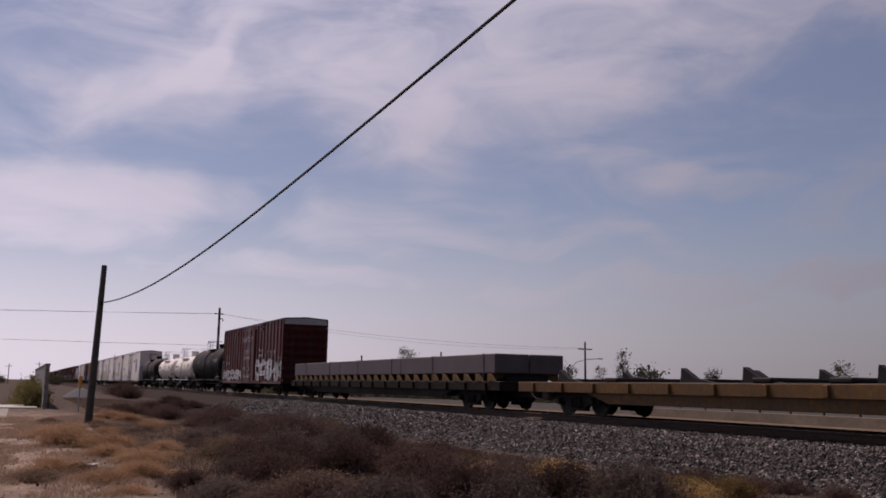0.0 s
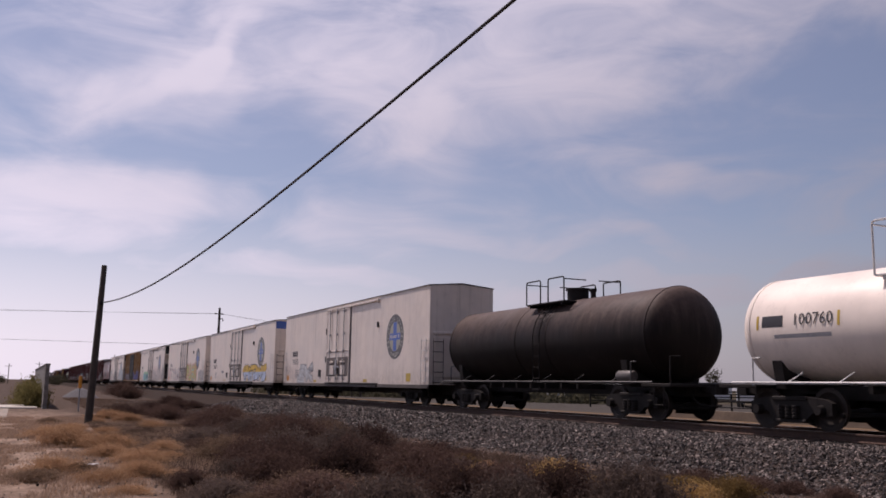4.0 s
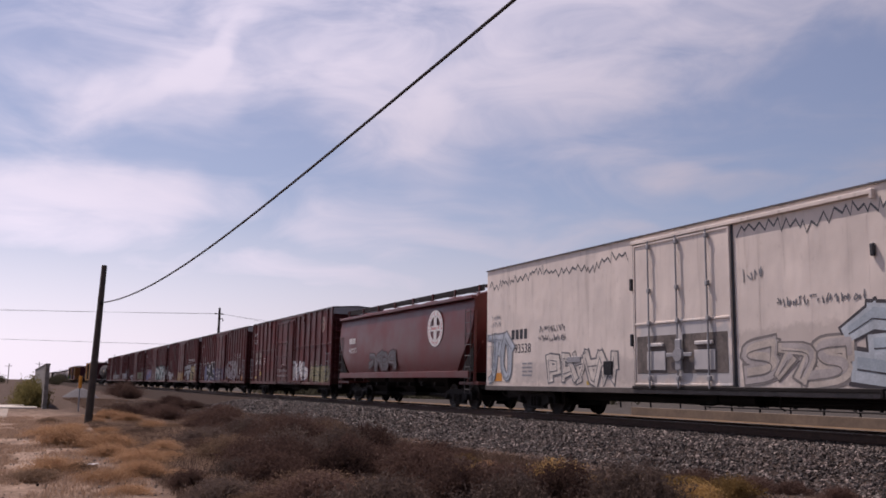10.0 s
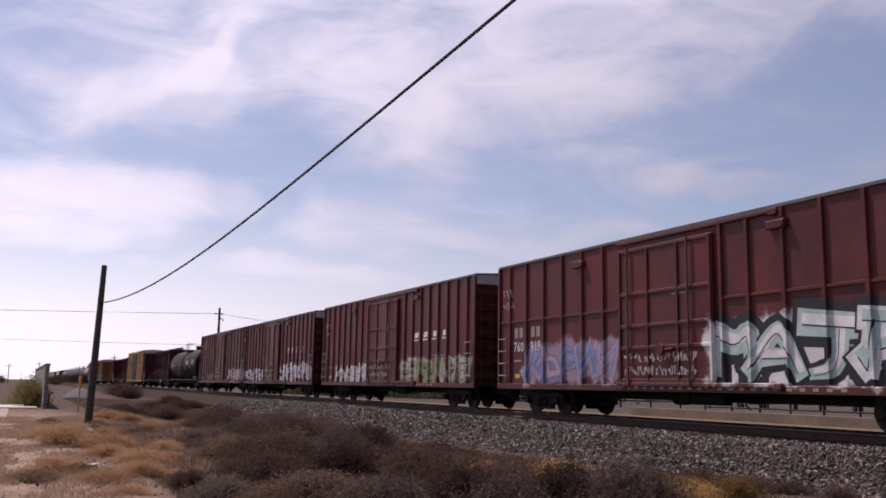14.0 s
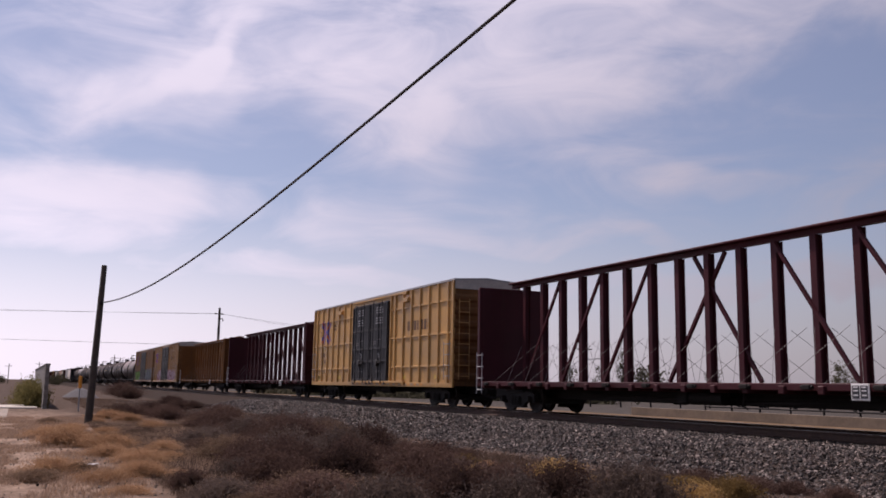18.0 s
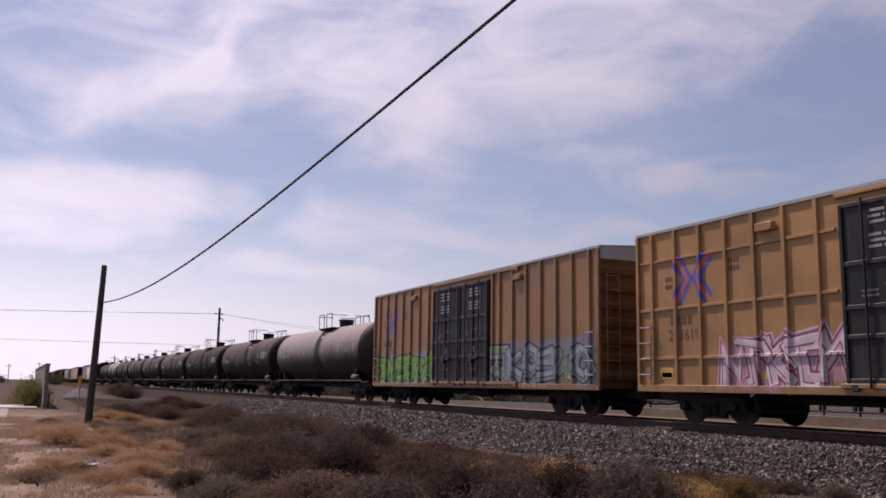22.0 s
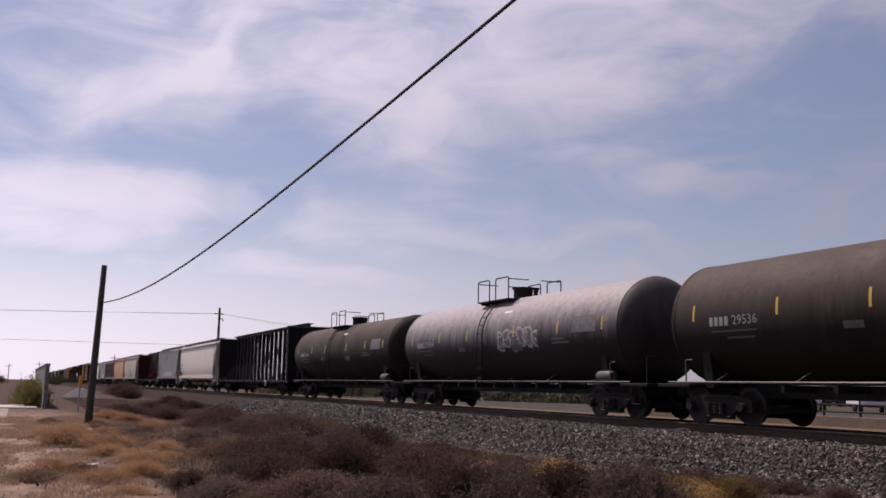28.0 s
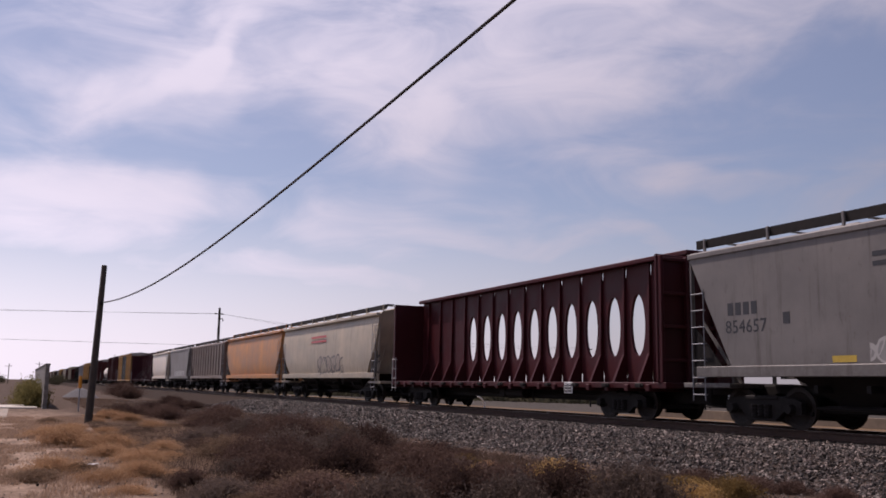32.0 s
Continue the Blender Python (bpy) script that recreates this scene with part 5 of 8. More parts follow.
def ribbon(points, half_w, taper=1.0):
    """A stroke of even width through points of the wall, as quads; its corners are mitred and its ends run on."""
    p = [Vector(q) for q in points]
    p[0] = p[0] + (p[0] - p[1]).normalized() * half_w * 0.7
    p[-1] = p[-1] + (p[-1] - p[-2]).normalized() * half_w * 0.7
    left, right = [], []
    for i, q in enumerate(p):
        a = (q - p[i - 1]).normalized() if i else (p[1] - q).normalized()
        b = (p[i + 1] - q).normalized() if i < len(p) - 1 else a
        m = a + b
        m = m.normalized() if m.length > 0.2 else a
        nrm = Vector((-m.y, m.x))
        k = min(1.9, 1.0 / max(0.35, nrm.dot(Vector((-a.y, a.x))))) * half_w * (1 + (taper - 1) * i / (len(p) - 1))
        left.append(q + nrm * k), right.append(q - nrm * k)
    return [(left[i], left[i + 1], right[i + 1], right[i]) for i in range(len(p) - 1)]


# strokes of one sprayed shape in a unit cell: bent, hooked and arrowed bars
SHAPES = (((( 0.1, 0.0), (0.2, 1.0)), ((0.2, 0.95), (0.8, 0.8), (0.75, 0.5), (0.2, 0.42))), (((0.1, 1.0), (0.12, 0.05), (0.9, 0.1)), ((0.5, 0.45), (0.95, 0.75))),
          (((0.05, 0.05), (0.4, 0.95), (0.55, 0.9), (0.95, 0.0)), ((0.25, 0.36), (0.8, 0.34))), (((0.9, 0.9), (0.2, 0.85), (0.15, 0.55), (0.8, 0.45), (0.85, 0.12), (0.05, 0.05))),
          (((0.1, 0.0), (0.12, 0.95), (0.85, 0.1), (0.9, 1.0))), (((0.5, 0.98), (0.12, 0.7), (0.15, 0.2), (0.55, 0.02), (0.9, 0.3), (0.85, 0.78), (0.5, 0.98))),
          (((0.15, 0.0), (0.2, 1.0)), ((0.9, 0.98), (0.25, 0.5), (0.95, 0.02))), (((0.0, 0.92), (1.0, 0.98)), ((0.5, 0.95), (0.45, 0.05), (0.75, 0.0))),
          (((0.9, 0.95), (0.15, 0.9), (0.2, 0.05), (0.95, 0.08)), ((0.2, 0.5), (0.7, 0.52))), (((0.05, 1.0), (0.2, 0.1), (0.5, 0.55), (0.8, 0.05), (0.95, 1.0))))
NAMED = {"P": (((0.15, 0.0), (0.2, 0.98)), ((0.2, 0.92), (0.75, 0.9), (0.85, 0.65), (0.7, 0.45), (0.2, 0.42))), "I": (((0.5, 0.0), (0.5, 0.72)), ((0.42, 0.98), (0.58, 0.98)), ((0.1, 0.02), (0.9, 0.06))),
         "E": (((0.9, 0.92), (0.15, 0.9), (0.2, 0.05), (0.95, 0.08)), ((0.2, 0.5), (0.75, 0.52))), "R": (((0.15, 0.0), (0.15, 0.95), (0.75, 0.95), (0.8, 0.6), (0.2, 0.48), (0.95, 0.02)))}


def strokes_of(shape):
    return shape if isinstance(shape[0][0], tuple) else (shape,)


def drape(car, polys, mats, ribs=(), stringers=(), rib=(0.11, 0.075), Y=1.455, name="graffiti", label=""):
    """Lays flat pieces of paint, (corners, layer, slot), over a ribbed side that faces -y."""
    bm = bmesh.new()
    lift = bm.verts.layers.float.new("lift")
    for pts, layer, slot in polys:
        vs = [bm.verts.new((q[0], 0, q[1])) for q in pts]
        for v in vs:
            v[lift] = 0.003 + 0.0008 * layer
        try:
            f = bm.faces.new(vs)
        except ValueError:
            continue
        f.material_index = slot
    bmesh.ops.remove_doubles(bm, verts=bm.verts[:], dist=0.0001)
    xs = [v.co.x for v in bm.verts]
    zs = [v.co.z for v in bm.verts]
    rw, rd = rib
    for x in ribs:
        if min(xs) - 0.1 < x < max(xs) + 0.1:
            for o in (-0.62, -0.42, 0.42, 0.62):
                bmesh.ops.bisect_plane(bm, geom=bm.verts[:] + bm.edges[:] + bm.faces[:], plane_co=(x + o * rw, 0, 0), plane_no=(1, 0, 0))
    for z in stringers:
        if min(zs) - 0.1 < z < max(zs) + 0.1:
            for o in (-0.045, -0.03, 0.03, 0.045):
                bmesh.ops.bisect_plane(bm, geom=bm.verts[:] + bm.edges[:] + bm.faces[:], plane_co=(0, 0, z + o), plane_no=(0, 0, 1))

    def proud(v, at, w0, w1, d):
        return d * max(0.0, min(1.0, (w0 - abs(v - at)) / (w0 - w1)))

    for v in bm.verts:
        d = max([proud(v.co.x, x, rw * 0.62, rw * 0.42, rd) for x in ribs] + [proud(v.co.z, z, 0.045, 0.03, 0.05) for z in stringers] + [0.0])
        v.co.y = -(Y + d + v[lift])
    me = bpy.data.meshes.new(name)
    bm.to_mesh(me)
    bm.free()
    for m in mats:
        me.materials.append(m)
    ob = new(name, me)
    ob.parent = car
    if label:
        ob["label"] = label
    return ob


def graffiti(car, piece, ribs=(), stringers=(), rib=(0.11, 0.075), Y=1.455, text=None, halo=None, two=False):
    """A row of sprayed letter shapes. piece: (x0, x1, z0, z1, letter width, colours, outline, seed)."""
    x0, x1, z0, z1, wide, colours, outline, seed = piece
    rng = random.Random(seed * 7 + 1)
    count = len(text) if text else max(2, round((x1 - x0) / wide))
    cell, tall = (x1 - x0) / count, z1 - z0
    mats = [spray(c) for c in colours] + [spray(outline)] + ([spray(halo)] if halo else [])
    ink = len(colours)
    rounded = bool(text) or seed % 3 == 0
    for k in range(count):
        shape = NAMED[text[k]] if text else SHAPES[rng.randrange(len(SHAPES))]
        flip_x, flip_z = (False, False) if text else (rng.random() < 0.6, rng.random() < 0.5)
        h = tall * rng.uniform(0.84, 1.0)
        base = z0 + rng.uniform(0, 1) * (tall - h)
        lean = rng.uniform(-0.25, 0.25) * (0.4 if text else 1.0)
        w = min(cell, tall * 0.8) * rng.uniform(0.17, 0.21)
        slot = rng.randrange(len(colours))
        loose = 0.04 if text else 0.15
        wob = [rng.uniform(-loose, loose) for _ in range(12)]
        lines = []
        for line in strokes_of(shape):
            pts = []
            for i, (u, v) in enumerate(line):
                u, v = 1 - u if flip_x else u, 1 - v if flip_z else v
                pts.append(Vector((x0 + cell * (k - 0.04 + 1.08 * u + wob[i % 12] + lean * (v - 0.5)), base + w * 0.9 + (h - 1.8 * w) * min(1.0, max(0.0, v + wob[(i * 5 + 3) % 12] * 0.7)))))
            for _ in range(2 if rounded else 0):
                pts = [pts[0]] + [q for p0, p1 in zip(pts, pts[1:]) for q in (p0.lerp(p1, 0.25), p0.lerp(p1, 0.75))] + [pts[-1]]
            lines.append(pts)
        if not text and rng.random() < 0.7:
            # a spike or arrow thrown out of the shape
            c = lines[0][0]
            lines.append([c, c + Vector((cell * rng.uniform(-0.5, 0.5), tall * rng.uniform(0.12, 0.3) * (1 if c.y < (z0 + z1) / 2 else -1)))])
        polys, top = [], 7 * (k % 2)
        for j, pts in enumerate(lines):
            taper = rng.uniform(0.45, 1.0) if rng.random() < 0.5 else rng.uniform(1.0, 1.35)
            if halo:
                polys += [(q, -2.0 + 0.05 * i + 0.4 * j, ink + 1) for i, q in enumerate(ribbon(pts, w * 1.7, taper))]
            polys += [(q, 1.0 + top + 0.08 * i + 0.7 * j, ink) for i, q in enumerate(ribbon(pts, w * 1.10 + 0.035, taper))]
            polys += [(q, 5.0 + top + 0.08 * i + 0.7 * j, slot) for i, q in enumerate(ribbon(pts, w * 0.95, taper))]
            if len(colours) > 1 and not two:
                polys += [([Vector(c) + Vector((0.03, 0.06)) for c in q], 8.5 + top + 0.08 * i + 0.3 * j, (slot + 1) % len(colours)) for i, q in enumerate(ribbon(pts, w * 0.42, taper))]
                polys += [([Vector(c) + Vector((-0.04, -0.05)) for c in q], 11.0 + top + 0.08 * i + 0.3 * j, ink) for i, q in enumerate(ribbon(pts, 0.014, taper))]
        drape(car, two_tone(polys, ink, z0 + tall * 0.55) if two else polys, mats, ribs, stringers, rib, Y, "graffiti", "sprayed graffiti lettering")


def two_tone(polys, ink, cut):
    """Fills take the first colour above the height and the second below it."""
    out = []
    for q, layer, slot in polys:
        if slot >= ink:
            out.append((q, layer, slot))
            continue
        for side, up in ((0, True), (1, False)):
            ring = []
            for i in range(len(q)):
                a, b = Vector(q[i]), Vector(q[(i + 1) % len(q)])
                if (a.y >= cut) == up:
                    ring.append(a)
                if (a.y >= cut) != (b.y >= cut):
                    ring.append(a.lerp(b, (cut - a.y) / (b.y - a.y)))
            if len(ring) > 2:
                out.append((ring, layer, side))
    return out


def scrawl(car, x0, x1, z0, z1, colour, seed, ribs=(), stringers=(), Y=1.455, rows=1, width=0.016):
    """Quick handwriting with one thin sprayed line."""
    rng = random.Random(seed * 13 + 5)
    polys = []
    step = (z1 - z0) / rows
    for r in range(rows):
        x, base, h = x0 + rng.uniform(0, 0.15), z0 + step * r, step * 0.62
        end = x1 - rng.uniform(0, 0.3) * (x1 - x0)
        while x < end:
            n, w = rng.randint(3, 6), h * rng.uniform(0.4, 0.75)
            pts = [(x + w * rng.random(), base + h * (rng.random() if i % 2 else rng.choice((0.0, 0.5, 1.0)))) for i in range(n)]
            pts = [Vector(q) for q in pts]
            for _ in range(2):
                pts = [pts[0]] + [q for p0, p1 in zip(pts, pts[1:]) for q in (p0.lerp(p1, 0.28), p0.lerp(p1, 0.72))] + [pts[-1]]
            polys += [(q, 6 + 0.02 * i, 0) for i, q in enumerate(ribbon(pts, width))]
            x += w * rng.uniform(0.8, 1.15)
    return drape(car, polys, [spray(colour)], ribs, stringers, (0.11, 0.075), Y, "scrawl", "thin sprayed handwriting")


# ---- the train ----
RED, WHITE, YELLOW = (0.092, 0.019, 0.018), (0.70, 0.615, 0.545), (0.30, 0.163, 0.062)
SILVER, BLACK, INK = (0.56, 0.56, 0.55), (0.02, 0.02, 0.022), (0.03, 0.03, 0.035)
M["rod"] = plain("oxide_red_rod", (0.09, 0.03, 0.026), 0.5)
# oxide red with the car ends' shade painted in; some far cars share it
P_RED = livery("shaded_oxide_red_paint", (0.052, 0.011, 0.011), 0.6, dirt=0.9, spec=0.08)
TRAIN = []


def put(car, x0, own=None):
    """Adds a car whose middle stands at x0 when the clock reads 16 s; own: the paint that only this car wears."""
    if own is not None:
        bind(own, car)
    TRAIN.append((car, x0))
    car.location = (x0 + run(0), TRACK_Y, 0)


RIBS_A = [-8.42 + 0.885 * k for k in range(7)] + [2.42 + 0.875 * k for k in range(8)]
RIBS_B = [-8.46 + 1.1 * k for k in range(6)] + [1.95] + [2.84 + 1.1 * k for k in range(6)]
RIBS_Y = [-8.60 + 0.93 * k for k in range(7)] + [2.62 + 0.0] + [3.14 + 0.93 * k for k in range(7)]
DOOR_R, DOOR_Y = [(-2.12, 1.72)], [(-2.40, -0.01), (0.01, 2.40)]


def red_car(x0, tags, ribs=RIBS_A, stringers=(), marks=(), scrawls=(), clouds=(), halo=None, label="oxide-red ribbed steel box car with sprayed graffiti along its lower side"):
    paint = livery("oxide_red_paint", RED, 0.5, dirt=0.9, fade=0.45, spec=0.25, wavy=0.5, clouds=clouds)
    print_rows = [("print", [(x + dx, 2.1 - 0.14 * k, 0.16, 0.05) for x in (5.5, 6.4) for k in range(5) for dx in (-0.12, 0.1)], "panel", "wall", "tan_mark"), ("frame", 7.25, 1.75, 0.17, 0.2, "white_mark"), ("bar", 8.2, 1.3, 0.34, 0.26, "orange_mark")] + [("bar", -7.98 + 0.9 * k, 1.75, 0.5, 0.06, "tan_mark") for k in (0, 1)]
    print_rows += [("bar", x, 1.24, 0.34, 0.14, "yellow_mark") for x in (-8.0, -5.3, 2.9)] + [("print", [(-2.1 + 0.36 * k, 0.90, 0.15, 0.07) for k in range(22)], "chevrons", "sill", "tan_mark")]
    print_rows += [("print", [(0.45, 3.45 - 0.1 * k, 0.75 - 0.2 * k, 0.05) for k in range(2)], "door words", "door", "tan_mark")]
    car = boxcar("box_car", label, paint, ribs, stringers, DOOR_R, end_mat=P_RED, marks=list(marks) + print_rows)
    for k, piece in enumerate(tags):
        graffiti(car, piece, ribs, stringers, halo=halo if k == len(tags) - 1 else None)
    for a in scrawls or ((-1.9, 1.5, 1.25, 1.95, (0.34, 0.31, 0.30), int(x0) % 17, 2), (-9.0, -8.1, 3.5, 4.4, (0.45, 0.42, 0.40), int(x0) % 13, 2)):
        scrawl(car, *a[:6], rows=a[6], Y=1.60 if -2.2 < a[0] < 1.7 else 1.455, ribs=ribs)
    put(car, x0, paint)


def italics(x, z, step=0.95, h=0.36):
    return [("slant", x + k * step, z + 0.05, 0.40, h * 0.62, "white_mark") for k in range(4)] + [("slant", x + k * step - 0.06, z - 0.16, 0.46, 0.06, "white_mark") for k in range(4)]


def road_number(x, z, number, mat="white_mark", h=0.34, bay=0.0):
    """Owner's initials as bars above a number; with bay both are parted over a rib."""
    if not bay:
        return word(x - 0.1, z + 0.5, 4, h, mat) + [("text", x + 0.02, z, h, number, mat)]
    return [m for k in (0, 1) for m in word(x + k * bay, z + 0.5, 2, h, "tan_mark", 1.6) + [("text", x + k * bay, z, h, number[3 * k:3 * k + 3], mat)]]


def word(x, z, letters, h, mat, gap=1.05):
    """A painted word as one bar for each of its letters."""
    w = h * 0.62
    return [("print", [(x + (k - (letters - 1) / 2) * w * (1 + gap * 0.35), z, w, h) for k in range(letters)], ("word", x, z, letters, h), "wall", mat)]


def small_print(x, z, mat="white_mark"):
    return [("print", [(x + dx, z - 0.13 * k, 0.30, 0.06) for k in range(4) for dx in (-0.2, 0.17 - 0.04 * (k % 2))], ("small print", x, z), "wall", mat)]


def far_car(colour, paint, half, top):
    """A freight car that is only seen from hundreds of metres away."""
    car = thing("freight_car", colour + " steel freight car far up the line", "freight car", "freight cars")
    key = (round(half, 1), round(top, 1))
    part("body", shared(("far_body", key), lambda g: (g.box(-half, half, -1.45, 1.45, 0.95, top, 0.05), [g.box(x - 0.06, x + 0.06, -1.52, -1.452, 1.0, top - 0.1) for x in np.linspace(-half + 0.2, half - 0.2, 15)])), paint, car)
    part("roof", shared(("far_roof", key), lambda g: g.prism([(-1.5, top + 0.003), (0, top + 0.14), (1.5, top + 0.003)], -half, half)), "dark_roof", car)
    part("centre_sill", shared(("far_sill", key), lambda g: g.box(-half - 1.1, half + 1.1, -0.3, 0.3, 0.6, 0.948, 0.02)), "steel", car)
    for s in (-1, 1):
        truck = part("truck", shared("far_truck", lambda g: [g.prism([(-1.15, 0.36), (-1.15, 0.62), (-0.6, 0.74), (0.6, 0.74), (1.15, 0.62), (1.15, 0.36), (0.4, 0.2), (-0.4, 0.2)], y - 0.07, y + 0.07, 1) for y in (-1.0, 1.0)]), "steel", car, at=(s * (half - 2.2), 0, 0))
        for x in (-0.89, 0.89):
            part("wheelset", shared("far_wheelset", lambda g: (g.lathe([(-0.82, 0), (-0.82, 0.478), (-0.7, 0.478), (-0.7, 0.08), (0.7, 0.08), (0.7, 0.478), (0.82, 0.478), (0.82, 0)], 1, 14))), "wheel", truck, at=(x, 0, 0.478))
    return car


def build_train():
    yellow_flat = livery("yellow_flatcar_paint", (0.14, 0.067, 0.018), 0.6, dirt=0.9, spec=0.2)
    put(flatcar("long yellow flatcar with black hitch frames on its deck", yellow_flat, 13.7, (-11.0, -5.2, -3.0, 0.7, 5.6, 9.4)), 383.1)
    brown_flat = livery("rusty_brown_flatcar_paint", (0.012, 0.007, 0.005), 0.7, dirt=0.5, spec=0.1)
    put(flatcar("long rusty flatcar carrying grey steel beams", brown_flat, 13.35, ()), 354.7)
    load_paint = plain("grey_primed_steel", (0.078, 0.058, 0.062), 0.65, 0.0, 0.3, 1.2)
    rusty_yellow = livery("rusty_yellow_bracket_paint", (0.15, 0.085, 0.034), 0.65, dirt=1.0, spec=0.15)
    load = thing("steel_load", "long grey steel beams stacked side by side on a flatcar", "load")
    for k, (a, b) in enumerate(((-12.75, -4.2), (-4.17, 4.2), (4.23, 12.95))):
        for y in (-0.74, 0.74):
            part("beam", G().box(a, b, y - 0.72, y + 0.72, 1.34, 2.05, 0.03), load_paint, load)
    for x in np.linspace(-12.4, 12.5, 27):
        part("cradle", shared("cradle", lambda g: g.prism([(-1.47, 1.055), (-1.40, 1.055), (-0.9, 1.20), (0.9, 1.20), (1.40, 1.055), (1.47, 1.055), (1.47, 1.338), (-1.47, 1.338)], -0.09, 0.09)), rusty_yellow, load, at=(x, 0, 0))
        part("gusset", shared("gusset", lambda g: g.prism([(-0.38, 1.06), (0.12, 1.06), (-0.20, 1.30), (-0.34, 1.335)], -1.50, -1.475, 1)), rusty_yellow, load, at=(x + 0.5, 0, 0))
    # added dark block: closes the gap beneath the beams and stands for its shade
    part("dunnage", G().box(-12.6, 12.8, -0.9, 0.9, 1.06, 1.30, 0.02), "steel", load)
    for x in np.linspace(-11.0, 11.5, 6):
        part("tie_down", shared("tie_down", lambda g: g.prism([(-1.49, 1.06), (-1.49, 2.064), (1.49, 2.064), (1.49, 1.06), (1.475, 1.06), (1.475, 2.052), (-1.475, 2.052), (-1.475, 1.06)], -0.02, 0.02)), load_paint, load, at=(x + 0.6, 0, 0))
    put(load, 354.7)

    pale = [(0.70, 0.68, 0.66), (0.62, 0.60, 0.58), (0.72, 0.70, 0.65)]
    red_car(329.75, [(-9.2, -1.9, 0.95, 1.95, 0.85, pale, RED, 3), (2.0, 9.1, 0.95, 2.5, 1.3, pale, (0.06, 0.03, 0.03), 5)],
            marks=italics(4.0, 2.9) + road_number(-7.98, 2.4, "761531", h=0.28, bay=0.885) + [("bar", 0.5, 3.35, 1.0, 0.07, "white_mark"), ("bar", 0.5, 3.22, 0.8, 0.07, "white_mark"), ("bar", 7.6, 1.2, 0.5, 0.3, "orange_mark")], scrawls=[(-1.9, 1.2, 3.85, 4.55, (0.62, 0.60, 0.58), 2, 1), (-1.2, 0.6, 2.55, 3.5, (0.55, 0.53, 0.5), 3, 2), (-1.8, 1.5, 1.2, 2.2, (0.45, 0.43, 0.40), 4, 2), (2.6, 3.7, 2.6, 3.4, (0.6, 0.58, 0.55), 5, 2)])

    # paler dust towards the top also carries the sunlight on the tanks
    tank_black = livery("black_tank_paint", (0.0075, 0.0055, 0.005), 0.62, dirt=0.2, fade=0.5, wavy=0.03, spec=0.11, lit_dust=((0.066, 0.043, 0.035), 2.4, 4.0, 7.68), spill=0.85)
    tank_dusty = livery("dusty_black_tank_paint", (0.011, 0.0075, 0.0065), 0.58, dirt=0.3, fade=0.5, wavy=0.03, spec=0.15, lit_dust=((0.108, 0.075, 0.064), 2.3, 3.9, 7.68), spill=0.85)
    tank_grey = livery("grey_weathered_tank_paint", (0.034, 0.027, 0.026), 0.55, dirt=0.4, fade=0.45, wavy=0.04, spec=0.2, lit_dust=((0.30, 0.25, 0.238), 1.9, 3.5, 7.68), spill=0.85)
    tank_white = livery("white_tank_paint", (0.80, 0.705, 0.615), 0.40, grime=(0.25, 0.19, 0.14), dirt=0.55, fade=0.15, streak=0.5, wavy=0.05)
    tank_brown = livery("brown_dusty_tank_paint", (0.018, 0.013, 0.011), 0.65, dirt=0.3, fade=0.5, wavy=0.03, spec=0.15, lit_dust=((0.086, 0.064, 0.053), 2.0, 3.8, 7.68), spill=0.85)
    tank_pale = livery("pale_dusted_tank_paint", (0.026, 0.021, 0.020), 0.6, dirt=0.3, fade=0.4, wavy=0.03, spec=0.2, lit_dust=((0.40, 0.365, 0.36), 2.2, 3.8, 7.68), tags=[(0.6, 3.4, 2.2, 2.8, 0.5, [(0.10, 0.09, 0.09), (0.12, 0.11, 0.11)], (0.34, 0.33, 0.33), 61)])
    five = (-5.5, -3.3, -0.9, 1.7, 3.9)
    put(tank_car("long black tank car with dished ends and a top platform", tank_black, 6.9, 1.46, 2.48, strips=five, marks=[("bar", 5.0, 2.75, 0.9, 0.35, "dull_mark")]), 311.8)
    for x0, num in ((298.0, "100754"), (285.15, "100760")):
        put(tank_car("short white tank car with silver railings and a yellow placard", tank_white, 5.4, 1.25, 2.30, hoop=(-0.30, 0.84), deck=(-1.35, 1.75), ladder=-0.1, rail_mat="ladder_white", side_rail="ladder_white", full_ladder=True,
                     strips=(-4.5, -2.2, -0.8, 2.6, 4.3), dome=0.45,
                     marks=[("bar", -4.05, 2.45, 0.62, 0.26, "dark_mark"), ("text", -2.9, 2.45, 0.28, num, "dark_mark"), ("bar", 1.3, 2.5, 0.62, 0.42, "yellow_mark"), ("bar", -3.2, 2.1, 1.6, 0.09, "grey_mark"), ("bar", 3.4, 2.5, 1.1, 0.42, "grey_mark")]), x0)
    put(tank_car("short black tank car with a dark saddle band", tank_dusty, 6.75, 1.36, 2.43, bands=(-1.0, 1.0)), 270.4)

    logo = ("logo_grey", "blue_mark", "emblem_tan")

    def reef(x0, number, tags, cab, extra=(), clouds=(), text=None, two=False, halo=None, handwriting=()):
        paint = livery("white_insulated_car_paint", WHITE, 0.45, grime=(0.20, 0.16, 0.125), dirt=0.55, fade=0.12, clouds=clouds, wavy=0.95)
